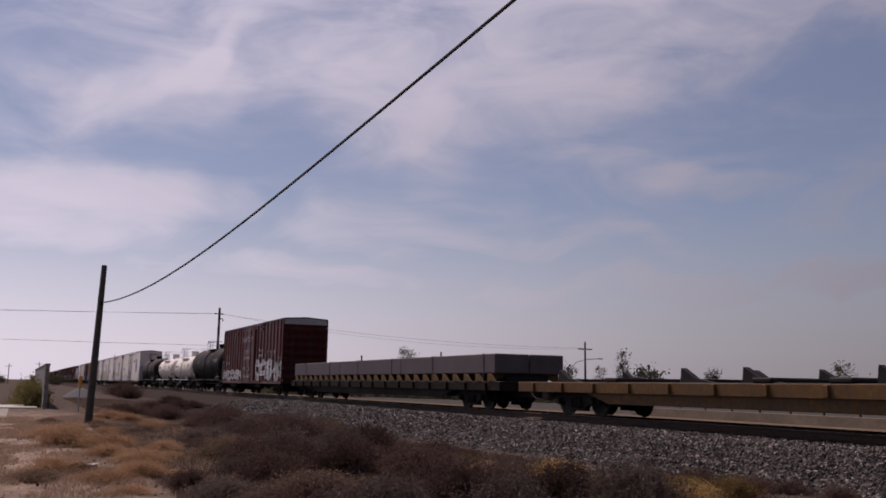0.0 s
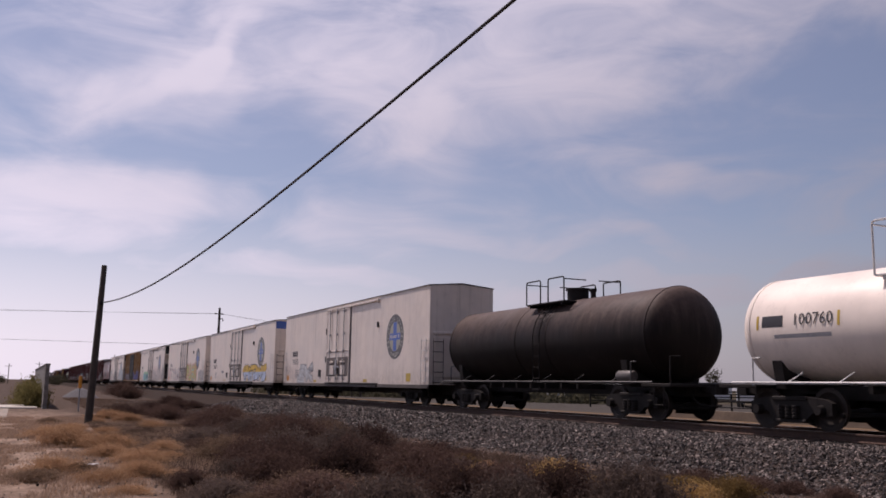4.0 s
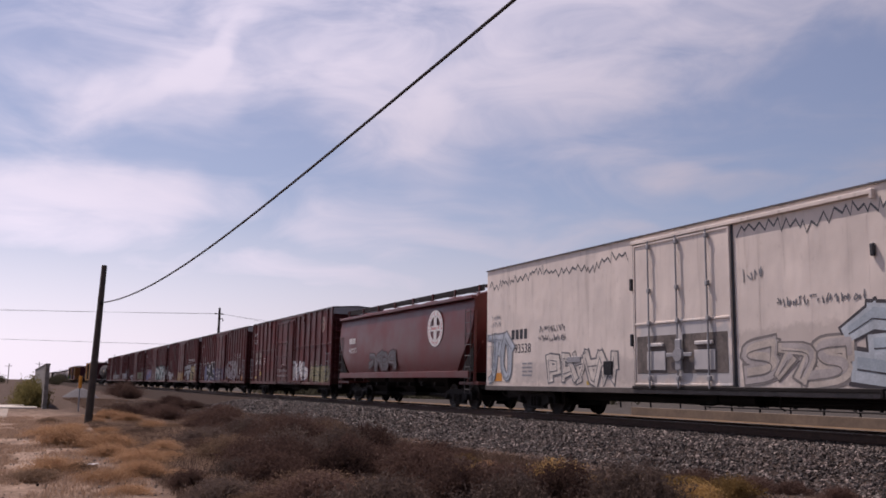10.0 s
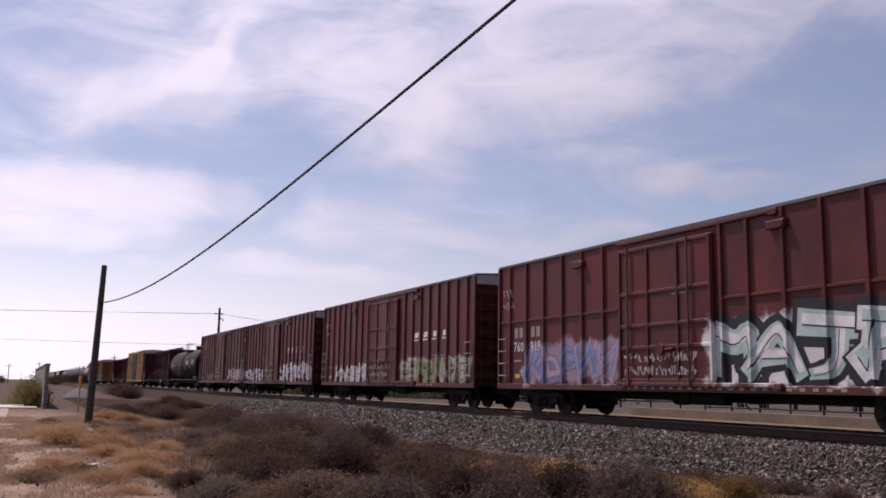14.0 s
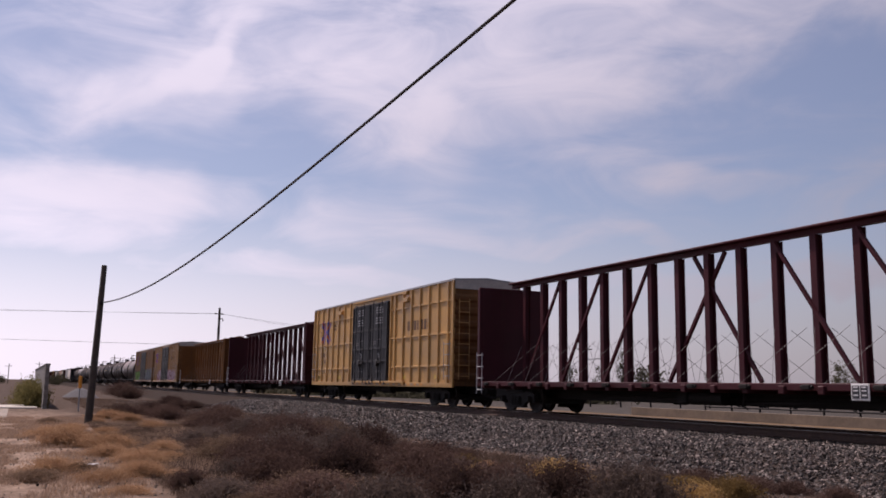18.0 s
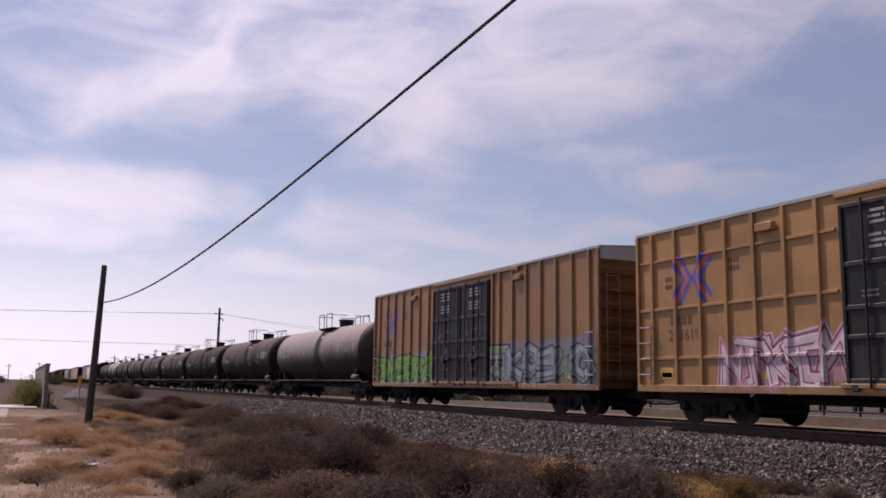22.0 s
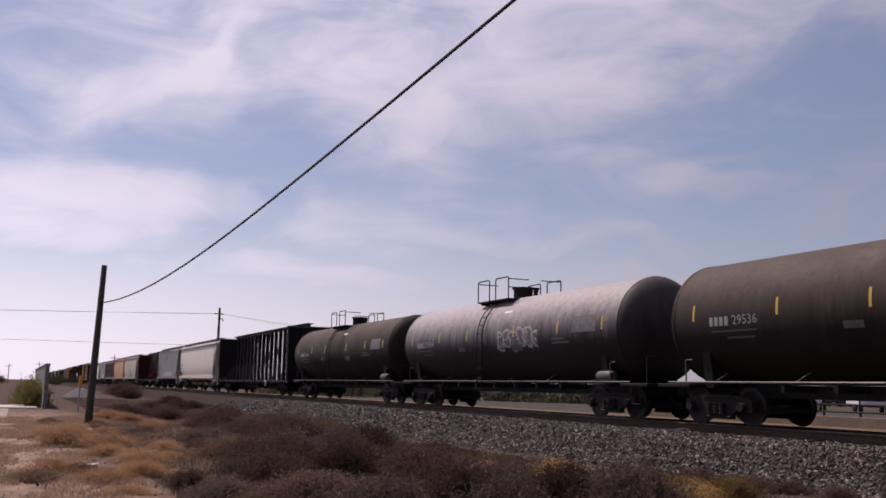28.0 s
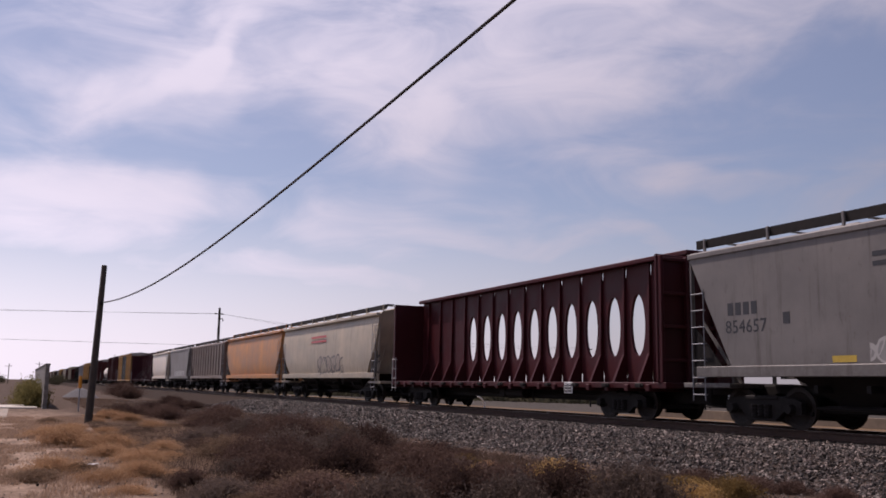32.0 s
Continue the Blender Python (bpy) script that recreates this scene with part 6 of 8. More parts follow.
        car = reefer("white smooth-sided refrigerator car with a round emblem and graffiti", paint, [("roundel", 7.37, 3.05, 1.02, None, logo)] + road_number(-8.75, 2.15, number, "dark_mark", 0.33) + small_print(-8.3, 1.65, "grey_mark")
            + [("bar", -2.0 + 0.8, 4.15, 0.6, 0.3, "grey_mark"), ("bar", -4.6, 1.02, 0.5, 0.12, "yellow_mark"), ("bar", 3.6, 1.05, 0.55, 0.14, "yellow_mark"), ("bar", 9.0, 1.2, 0.5, 0.35, "yellow_mark"), ("bar", -10.3, 1.2, 0.5, 0.3, "orange_mark")] + list(extra), cab)
        for k, piece in enumerate(tags):
            graffiti(car, piece, Y=1.502, text=text if k == 0 else None, two=two, halo=halo if k == 0 else None)
        for a in handwriting:
            scrawl(car, *a[:6], rows=a[6], Y=1.502 if not -2.4 < a[0] < 1.3 else 1.59)
        put(car, x0, paint)

    reef(251.4, "793755", [(-7.9, -5.2, 0.95, 2.1, 1.3, [(0.55, 0.57, 0.58), (0.50, 0.50, 0.50)], (0.30, 0.29, 0.29), 4)], "plain", clouds=[(-10.9, -8.0, 0.95, 2.0, (0.52, 0.40, 0.36), 0.35, 2)], handwriting=[(-10.8, -9.6, 1.4, 2.3, (0.34, 0.32, 0.32), 2, 1), (-9.4, -8.0, 1.1, 2.0, (0.40, 0.38, 0.38), 3, 1)])
    reef(226.4, "793805", [(1.9, 8.9, 0.95, 2.2, 0.95, [(0.62, 0.40, 0.06), (0.42, 0.50, 0.64)], INK, 6)], "blue", two=True, handwriting=[(9.2, 10.2, 1.3, 2.2, (0.42, 0.40, 0.40), 5, 1)])
    reef(201.6, "793721", [(1.6, 7.0, 0.95, 2.65, 1.4, [(0.34, 0.42, 0.16), (0.56, 0.30, 0.14), (0.30, 0.44, 0.32), (0.54, 0.40, 0.16)], (0.42, 0.22, 0.17), 8), (-7.8, -3.0, 0.95, 2.3, 1.5, [(0.50, 0.48, 0.47), (0.56, 0.42, 0.38)], (0.40, 0.37, 0.36), 9), (8.3, 10.8, 0.95, 2.0, 0.9, [(0.44, 0.41, 0.40), (0.36, 0.34, 0.34)], (0.24, 0.22, 0.22), 18)], "plain", clouds=[(-10.9, -8.2, 0.9, 2.4, (0.52, 0.36, 0.34), 0.5, 5), (1.5, 7.4, 0.9, 2.7, (0.56, 0.38, 0.24), 0.6, 6)], text="PIER", halo=(0.58, 0.40, 0.34), handwriting=[(-1.0, 1.0, 2.2, 2.6, (0.30, 0.27, 0.26), 8, 1)])
    reef(175.75, "793457", [(-7.0, -2.7, 0.95, 1.9, 1.3, [(0.14, 0.40, 0.24), (0.16, 0.36, 0.52), (0.14, 0.42, 0.44)], (0.12, 0.30, 0.34), 10), (1.5, 10.9, 0.95, 2.35, 0.95, [(0.58, 0.52, 0.49), (0.50, 0.45, 0.43)], (0.26, 0.24, 0.23), 11)], "open", [("zigzag", -11.0, -2.6, 4.62, 0.20, 3), ("zigzag", -2.4, 11.0, 4.66, 0.22, 4)],
         clouds=[(-7.6, -2.5, 1.45, 2.15, (0.14, 0.42, 0.22), 0.9, 3), (-7.6, -2.5, 0.85, 1.6, (0.20, 0.38, 0.62), 0.9, 4), (1.4, 9.0, 1.2, 2.8, (0.56, 0.38, 0.36), 0.45, 7), (-10.9, -7.7, 0.9, 2.0, (0.46, 0.36, 0.33), 0.5, 8)])
    tags_y = [(-8.0, -2.3, 0.9, 2.1, 0.9, [(0.46, 0.42, 0.40), (0.40, 0.36, 0.42), (0.5, 0.48, 0.46)], (0.16, 0.13, 0.16), 13), (2.5, 8.8, 0.9, 2.3, 1.5, [(0.16, 0.16, 0.42), (0.20, 0.20, 0.48), (0.24, 0.22, 0.40)], (0.55, 0.55, 0.58), 14)]
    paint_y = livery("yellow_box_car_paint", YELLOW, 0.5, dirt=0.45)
    door_k = livery("black_door_paint", (0.013, 0.0125, 0.014), 0.5, grime=(0.075, 0.062, 0.055), dirt=0.55, spec=0.3)
    door_print = [("print", [(-1.2 + 2.4 * k + dx + ex, 4.52 - 0.12 * j - (0.14 if j > 2 else 0), w, 0.06) for k, dx in ((0, 0.0), (1, 0.1)) for j in range(6) for ex, w in (((-0.32, 0.3), (0.0, 0.22), (0.3, 0.26)) if j % 2 else ((-0.22, 0.42), (0.24, 0.36)))], "notice", "door", "grey_mark"),
                  ("print", [(-1.2 + 2.4 * k, 2.25, 0.2, 0.24) for k in (0, 1)], "placard", "door", "white_mark"),
                  ("print", [(-1.2 + 2.4 * k + dx, z, w, 0.05) for k in (0, 1) for dx, z, w in ((0.1, 3.0, 0.5), (-0.5, 2.9, 0.4), (-0.5, 2.8, 0.4), (0.05, 1.5, 0.5))], "small words", "door", "plate_mark")]

    def crossed(car, ribs, stringers, faint=1.0):
        """A crossing emblem of red and blue stripes with two short words beside it."""
        red, blue = (0.50 * faint + 0.3 * (1 - faint), 0.12, 0.06), (0.10, 0.10, 0.36 * faint + 0.2 * (1 - faint))
        for sx in (-1, 1):
            for sz in (-1, 1):
                for k, (o, colour) in enumerate(((0.0, blue), (0.15, red), (0.27, blue))):
                    a, b = (-7.05 + sx * (0.04 + o), 3.7), (-7.05 + sx * (0.46 + o * 0.8), 3.7 + sz * (0.62 - 0.08 * k))
                    drape(car, [(q, 1 + k * 0.5 + (sz > 0) * 0.25, 0) for q in ribbon([a, b], 0.062)], [spray(colour)], ribs, stringers, name="painted_stripe")

    cross = [("bar", -8.05 + 0.11 * k, 3.75 - dz, 0.08, 0.13, "faded_mark") for k in range(4) for dz in (0, 0.2)] + [("bar", -5.75 + 0.11 * k, 4.0 - dz, 0.08, 0.13, "faded_mark") for k in range(4) for dz in (0, 0.2)]
    yellow_label = "yellow ribbed box car with black double plug doors"

    M["faded_mark"] = plain("faded_brown_lettering", (0.11, 0.052, 0.022), 0.6, 0, 0.3, 12)

    def yellow_car(x0, paint, stringers=(4.28, 2.97, 1.67), marks=(), label=yellow_label, ribs=RIBS_Y, tie=True, tags=(), emblem=0.0, halo=None):
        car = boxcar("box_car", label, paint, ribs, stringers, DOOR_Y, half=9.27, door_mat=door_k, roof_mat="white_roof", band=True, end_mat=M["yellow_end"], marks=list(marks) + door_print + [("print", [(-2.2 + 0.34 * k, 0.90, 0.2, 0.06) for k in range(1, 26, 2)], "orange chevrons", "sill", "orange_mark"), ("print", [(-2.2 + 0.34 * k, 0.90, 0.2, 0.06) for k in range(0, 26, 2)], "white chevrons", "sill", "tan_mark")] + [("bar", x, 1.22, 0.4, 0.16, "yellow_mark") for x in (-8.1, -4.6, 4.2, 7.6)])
        for piece in tags:
            graffiti(car, piece, ribs, stringers, halo=halo)
        if emblem:
            crossed(car, ribs, stringers, emblem)
        put(car, x0, paint if tie else None)

    # end walls: a darker yellow than the sides, with more grime
    M["yellow_end"] = livery("dark_yellow_end_paint", (0.15, 0.070, 0.026), 0.65, dirt=0.9, spec=0.1)
    yellow_car(153.65, paint_y, tags=tags_y, marks=[("text", 6.0, 3.38, 0.30, "RAILCAR POOLING EXPERTS", "faded_mark")] + [("bar", 4.9 + 0.75 * k + dx, 4.0 + dz, w, h, "faded_mark") for k in range(3) for dx, dz, w, h in ((0, 0, 0.16, 0.62), (0, 0.38, 0.52, 0.13))])
    reef(130.3, "793538", [(-11.0, -9.3, 0.95, 2.8, 0.9, [(0.38, 0.43, 0.47), (0.44, 0.48, 0.52)], (0.16, 0.17, 0.19), 15), (-7.0, -3.4, 0.95, 2.0, 0.72, [(0.66, 0.60, 0.53), (0.60, 0.54, 0.48)], (0.14, 0.14, 0.15), 16), (4.9, 10.9, 0.95, 2.75, 1.5, [(0.36, 0.42, 0.46), (0.44, 0.49, 0.52)], (0.06, 0.055, 0.06), 17), (1.6, 4.6, 0.95, 2.1, 1.0, [(0.50, 0.44, 0.38), (0.42, 0.38, 0.36)], (0.20, 0.18, 0.17), 12)],
         "open", [("zigzag", -11.0, -2.6, 4.58, 0.24, 5), ("zigzag", 1.5, 11.0, 4.62, 0.24, 6)], clouds=[(-9.2, 1.4, 0.9, 1.8, (0.42, 0.37, 0.34), 0.5, 3), (-2.4, 1.3, 1.0, 2.7, (0.40, 0.42, 0.44), 0.6, 6), (1.4, 5.2, 0.9, 2.4, (0.44, 0.38, 0.34), 0.6, 9)],
         handwriting=[(-7.6, -5.6, 2.35, 2.95, (0.16, 0.16, 0.17), 4, 2), (1.6, 2.6, 3.4, 3.9, (0.20, 0.20, 0.21), 6, 1), (2.6, 5.4, 2.75, 3.05, (0.16, 0.16, 0.17), 9, 1), (-10.9, -10.0, 3.0, 3.5, (0.25, 0.25, 0.26), 11, 2)])
    paint_h = livery("red_hopper_paint", (0.100, 0.021, 0.020), 0.40, dirt=0.35, fade=0.35, wavy=0.1)
    hop = hopper("dark red covered grain hopper with a white round emblem", paint_h, 7.75, 4.5, True, marks=[("roundel", 4.4, 3.2, 0.75, None, ("white_mark", "white_mark", "red_mark"))] + road_number(-5.6, 2.55, "402073", "white_mark", 0.28))
    graffiti(hop, (-3.2, 0.2, 1.5, 2.45, 0.85, [(0.085, 0.082, 0.088), (0.12, 0.112, 0.118)], (0.045, 0.018, 0.019), 27), Y=1.512)
    put(hop, 110.2, paint_h)

    grf = [(0.62, 0.60, 0.60), (0.50, 0.49, 0.51), (0.66, 0.64, 0.60)]
    red_car(91.85, [(1.9, 4.9, 0.95, 2.3, 0.9, grf, RED, 21), (5.3, 8.9, 0.95, 1.95, 0.9, [(0.22, 0.20, 0.11), (0.34, 0.30, 0.16)], INK, 22)], RIBS_B, (3.1,), road_number(-7.91, 2.3, "760917", bay=1.1) + [("roundel", 7.4, 4.2, 0.45, None, ("tan_mark", "tan_mark", "red_mark")), ("frame", -5.6, 2.35, 0.17, 0.2, "white_mark"), ("bar", -6.7, 1.5, 0.3, 0.26, "yellow_mark")],
            clouds=[(5.2, 9.0, 0.95, 1.9, (0.28, 0.26, 0.12), 0.6, 4)], scrawls=[(-8.9, -7.5, 3.6, 4.7, (0.55, 0.52, 0.50), 5, 2), (-1.9, 1.5, 1.25, 1.9, (0.30, 0.27, 0.26), 3, 2)])
    red_car(71.4, [(-6.0, -2.3, 0.95, 2.6, 1.15, [(0.045, 0.040, 0.042)], (0.62, 0.60, 0.58), 23), (2.0, 6.8, 0.95, 2.7, 0.95, [(0.36, 0.33, 0.34), (0.28, 0.24, 0.25)], (0.13, 0.06, 0.06), 24)], marks=italics(4.0, 2.95) + road_number(-7.98, 2.45, "761750", h=0.28, bay=0.885) + [("bar", 7.7, 1.2, 0.5, 0.3, "orange_mark")], clouds=[(-7.4, -1.9, 0.95, 2.3, (0.22, 0.26, 0.40), 0.75, 3), (-2.0, 1.7, 1.0, 2.1, (0.06, 0.07, 0.13), 0.7, 4)])
    red_car(51.15, [(-9.1, -5.8, 0.95, 2.0, 1.0, grf, RED, 25), (1.9, 5.6, 0.95, 2.6, 0.9, [(0.52, 0.51, 0.51), (0.40, 0.40, 0.41)], (0.05, 0.04, 0.045), 27), (5.6, 6.3, 1.0, 2.3, 0.4, [(0.50, 0.42, 0.24), (0.44, 0.34, 0.18)], (0.08, 0.06, 0.05), 28), (6.6, 7.5, 1.0, 1.9, 0.45, [(0.03, 0.03, 0.03)], (0.50, 0.42, 0.22), 38)], marks=italics(4.35, 2.95) + road_number(-7.98, 2.45, "761752", h=0.28, bay=0.885),
            clouds=[(5.3, 7.9, 0.95, 2.4, (0.56, 0.46, 0.24), 0.9, 5), (-1.9, 1.6, 0.95, 1.9, (0.36, 0.22, 0.05), 0.7, 6), (7.6, 8.6, 0.95, 1.9, (0.45, 0.20, 0.10), 0.8, 8)], scrawls=[(-1.9, 1.5, 1.25, 1.95, (0.34, 0.31, 0.30), 3, 2), (7.4, 8.2, 2.0, 2.7, (0.55, 0.52, 0.5), 4, 2)])
    red_car(30.65, [(-7.3, -2.4, 0.95, 2.3, 0.95, [(0.14, 0.18, 0.34), (0.40, 0.28, 0.34), (0.24, 0.28, 0.42)], (0.26, 0.14, 0.18), 29), (1.5, 8.9, 0.95, 2.65, 1.6, [(0.66, 0.66, 0.64), (0.60, 0.61, 0.60), (0.36, 0.48, 0.46)], (0.025, 0.025, 0.027), 30)], RIBS_B, (3.1,), road_number(-7.91, 2.2, "760915", bay=1.1), clouds=[(-7.4, -2.2, 0.95, 2.4, (0.40, 0.34, 0.42), 0.6, 7), (1.3, 9.0, 0.95, 2.6, (0.62, 0.62, 0.60), 0.95, 9)], halo=(0.025, 0.025, 0.027))
    red_car(10.3, [(-7.0, -1.0, 0.95, 1.9, 0.9, grf, RED, 31), (2.0, 8.8, 0.95, 2.1, 0.9, [(0.26, 0.30, 0.16), (0.40, 0.40, 0.36), (0.20, 0.24, 0.14)], (0.16, 0.05, 0.05), 32)], marks=italics(3.7, 2.95))
    red_car(-10.1, [(-8.5, -2.2, 0.95, 1.9, 0.9, grf, RED, 33), (2.0, 8.8, 0.95, 2.2, 0.9, grf, RED, 34)], marks=italics(3.9, 2.95))
    red_car(-28.0 + 0.6, [(-6.0, -1.0, 0.95, 1.6, 0.9, [(0.3, 0.2, 0.2), (0.2, 0.08, 0.07)], RED, 35), (3.2, 9.0, 0.95, 2.0, 0.9, [(0.48, 0.45, 0.42), (0.40, 0.34, 0.28)], RED, 36)], RIBS_B, (3.1,), [("roundel", -6.9, 4.2, 0.45, None, ("tan_mark", "tan_mark", "red_mark"))])

    def tank(x0, paint, number, label="long black tank car with a railed top platform", **kw):
        marks = [("bar", -6.32 + 0.17 * k, 2.52, 0.12, 0.22, "grey_mark") for k in range(4)] + [("text", -5.2, 2.52, 0.24, number, "grey_mark"), ("bar", -5.6, 2.28, 1.5, 0.04, "dull_mark"), ("bar", 6.05, 2.80, 1.25, 0.50, "plate_mark"), ("bar", 4.6, 2.40, 0.7, 0.06, "dull_mark"), ("bar", 4.75, 2.28, 1.0, 0.06, "dull_mark"), ("bar", 2.0, 2.2, 0.7, 0.22, "dull_mark"), ("bar", -5.4, 2.12, 0.9, 0.05, "dull_mark"), ("bar", -2.2, 2.25, 0.5, 0.16, "dull_mark"), ("bar", 1.0, 3.5, 0.5, 0.1, "white_mark")]
        put(tank_car(label, paint, 8.32, marks=marks + list(kw.pop("marks", ())), strips=(-6.95, -4.2, -1.75, 1.8, 4.6, 7.0), **kw), x0)

    tank(-46.9, livery("black_tank_paint_tagged", (0.0075, 0.0055, 0.005), 0.6, spec=0.11, spill=0.85, lit_dust=((0.050, 0.034, 0.028), 2.5, 4.1, 7.68), dirt=0.25, fade=0.5, wavy=0.05, tags=[(-5.6, -1.4, 1.5, 2.2, 0.5, [(0.030, 0.025, 0.022), (0.034, 0.028, 0.025)], (0.15, 0.135, 0.13), 40)]), "200046", marks=[("bar", 3.1, 2.75, 0.7, 0.42, "yellow_mark")])
    cb_red = livery("dark_red_lumber_car_paint", (0.048, 0.0085, 0.013), 0.55, dirt=0.25, spec=0.2)
    cb_yellow = livery("yellow_lumber_car_paint", (0.150, 0.060, 0.015), 0.6, dirt=0.6, spec=0.2)
    cb_black = livery("black_lumber_car_paint", (0.014, 0.010, 0.012), 0.6, dirt=0.1, spec=0.15)
    put(centrebeam("empty dark red centre-beam lumber flatcar with end bulkheads", cb_red), -67.7)
    paint_y2 = livery("bright_yellow_box_car_paint", (0.44, 0.25, 0.082), 0.5, dirt=0.4)
    yellow_car(-89.8, paint_y2, emblem=0.7, marks=cross + word(-7.6, 2.45, 4, 0.26, "faded_mark") + [("bar", -8.1, 1.2, 0.5, 0.25, "yellow_mark"), ("text", -7.4, 2.05, 0.3, "541906", "faded_mark"), ] + word(5.7, 3.45, 7, 0.42, "faded_mark"))
    put(centrebeam("empty dark red centre-beam lumber flatcar with end bulkheads", cb_red), -111.9)
    put(centrebeam("empty yellow centre-beam lumber flatcar with end bulkheads", cb_yellow), -135.6)
    paint_y3 = livery("yellow_box_car_paint_pink_tags", (0.31, 0.168, 0.064), 0.5, dirt=0.45, clouds=[(-6.2, -2.3, 0.85, 2.0, (0.40, 0.22, 0.30), 0.7, 4), (2.6, 7.4, 0.9, 2.0, (0.36, 0.22, 0.26), 0.6, 5)])
    tags_p = [(-6.1, -2.4, 0.9, 2.15, 0.8, [(0.58, 0.53, 0.54), (0.52, 0.42, 0.46)], (0.26, 0.07, 0.12), 41), (2.5, 7.4, 0.95, 2.1, 0.85, [(0.46, 0.38, 0.42), (0.40, 0.28, 0.34)], (0.20, 0.07, 0.11), 42)]
    yellow_car(-157.6, paint_y3, tags=tags_p, emblem=1.0, halo=(0.50, 0.36, 0.42), marks=cross + word(-7.5, 2.65, 4, 0.26, "faded_mark") + [("bar", -8.1, 1.3, 0.5, 0.25, "yellow_mark"), ("text", -7.4, 2.25, 0.3, "293619", "faded_mark"), ] + word(5.4, 3.5, 7, 0.42, "faded_mark"))
    paint_y4 = livery("yellow_box_car_paint_green_tags", (0.25, 0.132, 0.058), 0.5, dirt=0.5, clouds=[(-8.7, -2.2, 0.9, 2.3, (0.20, 0.26, 0.42), 0.75, 4), (2.5, 9.0, 0.9, 2.5, (0.16, 0.19, 0.24), 0.8, 5)])
    tags_g = [(-8.5, -2.4, 0.95, 2.2, 1.0, [(0.15, 0.32, 0.06), (0.22, 0.38, 0.12)], (0.03, 0.05, 0.03), 43), (2.6, 8.8, 0.95, 2.3, 1.0, [(0.18, 0.22, 0.24), (0.28, 0.31, 0.33), (0.20, 0.28, 0.12)], (0.05, 0.05, 0.06), 44)]
    yellow_car(-177.9, paint_y4, (), tags=tags_g, emblem=0.4, marks=cross + word(-7.6, 2.75, 4, 0.28, "dark_mark") + [("bar", -8.1, 1.3, 0.5, 0.25, "yellow_mark"), ("text", -7.3, 2.35, 0.3, "662171", "dark_mark")], ribs=RIBS_Y)
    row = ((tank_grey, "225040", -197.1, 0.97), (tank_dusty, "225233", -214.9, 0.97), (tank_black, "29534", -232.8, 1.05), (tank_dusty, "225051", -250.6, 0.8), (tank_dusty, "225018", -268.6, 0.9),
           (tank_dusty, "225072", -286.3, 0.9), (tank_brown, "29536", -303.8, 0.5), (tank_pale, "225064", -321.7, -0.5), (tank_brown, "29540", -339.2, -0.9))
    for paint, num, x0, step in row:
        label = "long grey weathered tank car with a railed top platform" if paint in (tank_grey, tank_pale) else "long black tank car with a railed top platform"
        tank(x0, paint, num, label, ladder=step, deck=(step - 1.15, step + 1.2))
    put(centrebeam("empty black centre-beam lumber flatcar with end bulkheads", cb_black), -359.9)

    cream = livery("cream_hopper_paint", (0.62, 0.54, 0.445), 0.42, grime=(0.16, 0.12, 0.09), dirt=0.4, fade=0.12, wavy=0.08)
    grey = livery("grey_hopper_paint", (0.160, 0.147, 0.138), 0.5, dirt=1.0, fade=0.25, wavy=0.1, tags=[(-2.5, 4.0, 1.5, 1.95, 0.7, [(0.27, 0.26, 0.255), (0.24, 0.23, 0.23)], (0.40, 0.38, 0.36), 45)])
    tan = livery("tan_hopper_paint", (0.40, 0.34, 0.26), 0.5, dirt=0.55, fade=0.3, wavy=0.1, tags=[(-1.0, 3.5, 1.5, 2.3, 0.8, [(0.40, 0.34, 0.26), (0.36, 0.30, 0.24)], (0.10, 0.09, 0.09), 46)])
    orange = livery("faded_orange_hopper_paint", (0.44, 0.20, 0.075), 0.5, dirt=0.5, fade=0.4, wavy=0.1)
    brown = livery("brown_grey_hopper_paint", (0.20, 0.15, 0.125), 0.5, dirt=0.5)
    strip6 = [("bar", x, 1.75, 0.07, 0.55, "yellow_mark") for x in (-6.6, -4.4, -1.3, 1.9, 5.2)]
    put(hopper("long cream covered hopper with smooth curved sides", cream, 9.35, 4.5, True, bays=4, marks=strip6 + [("bar", -7.9, 2.55, 0.4, 0.2, "dark_mark"), ("text", -7.9, 2.2, 0.2, "3112", "dark_mark")] + small_print(-7.3, 1.95, "dark_mark")), -381.65)
    put(hopper("grey covered hopper with flat seamed sides", grey, 7.8, 4.49, False, bays=3, marks=[("bar", -1.0, 3.65, 2.6, 0.10, "dark_mark"), ("bar", -1.0, 3.45, 2.6, 0.10, "dark_mark"), *word(-5.95, 2.80, 4, 0.30, "dark_mark"), ("text", -5.85, 2.36, 0.33, "854657", "dark_mark"), ("bar", -4.6, 2.5, 0.2, 0.26, "dark_mark"), ("bar", -3.1, 1.55, 0.6, 0.14, "yellow_mark")], walk="steel"), -400.3)
    put(centrebeam("dark red lumber flatcar with oval openings in its centre wall", livery("maroon_lumber_car_paint", (0.050, 0.0075, 0.010), 0.5, dirt=0.2, spec=0.2), 9.5, 4.74, True), -418.7)
    put(hopper("tan covered hopper with sprayed letters", tan, 8.4, 4.5, True, bays=3, marks=[("bar", -0.8, 3.5, 2.8, 0.12, "red_mark"), ("bar", -0.8, 3.25, 2.8, 0.12, "red_mark")]), -438.55)
    put(hopper("faded orange covered hopper with curved sides", orange, 8.3, 4.5, True, bays=3), -456.0)
    put(hopper("brown-grey covered hopper with posted sides", brown, 7.9, 4.4, False, ribs=tuple(np.linspace(-7.2, 7.2, 13)), bays=3), -473.7)
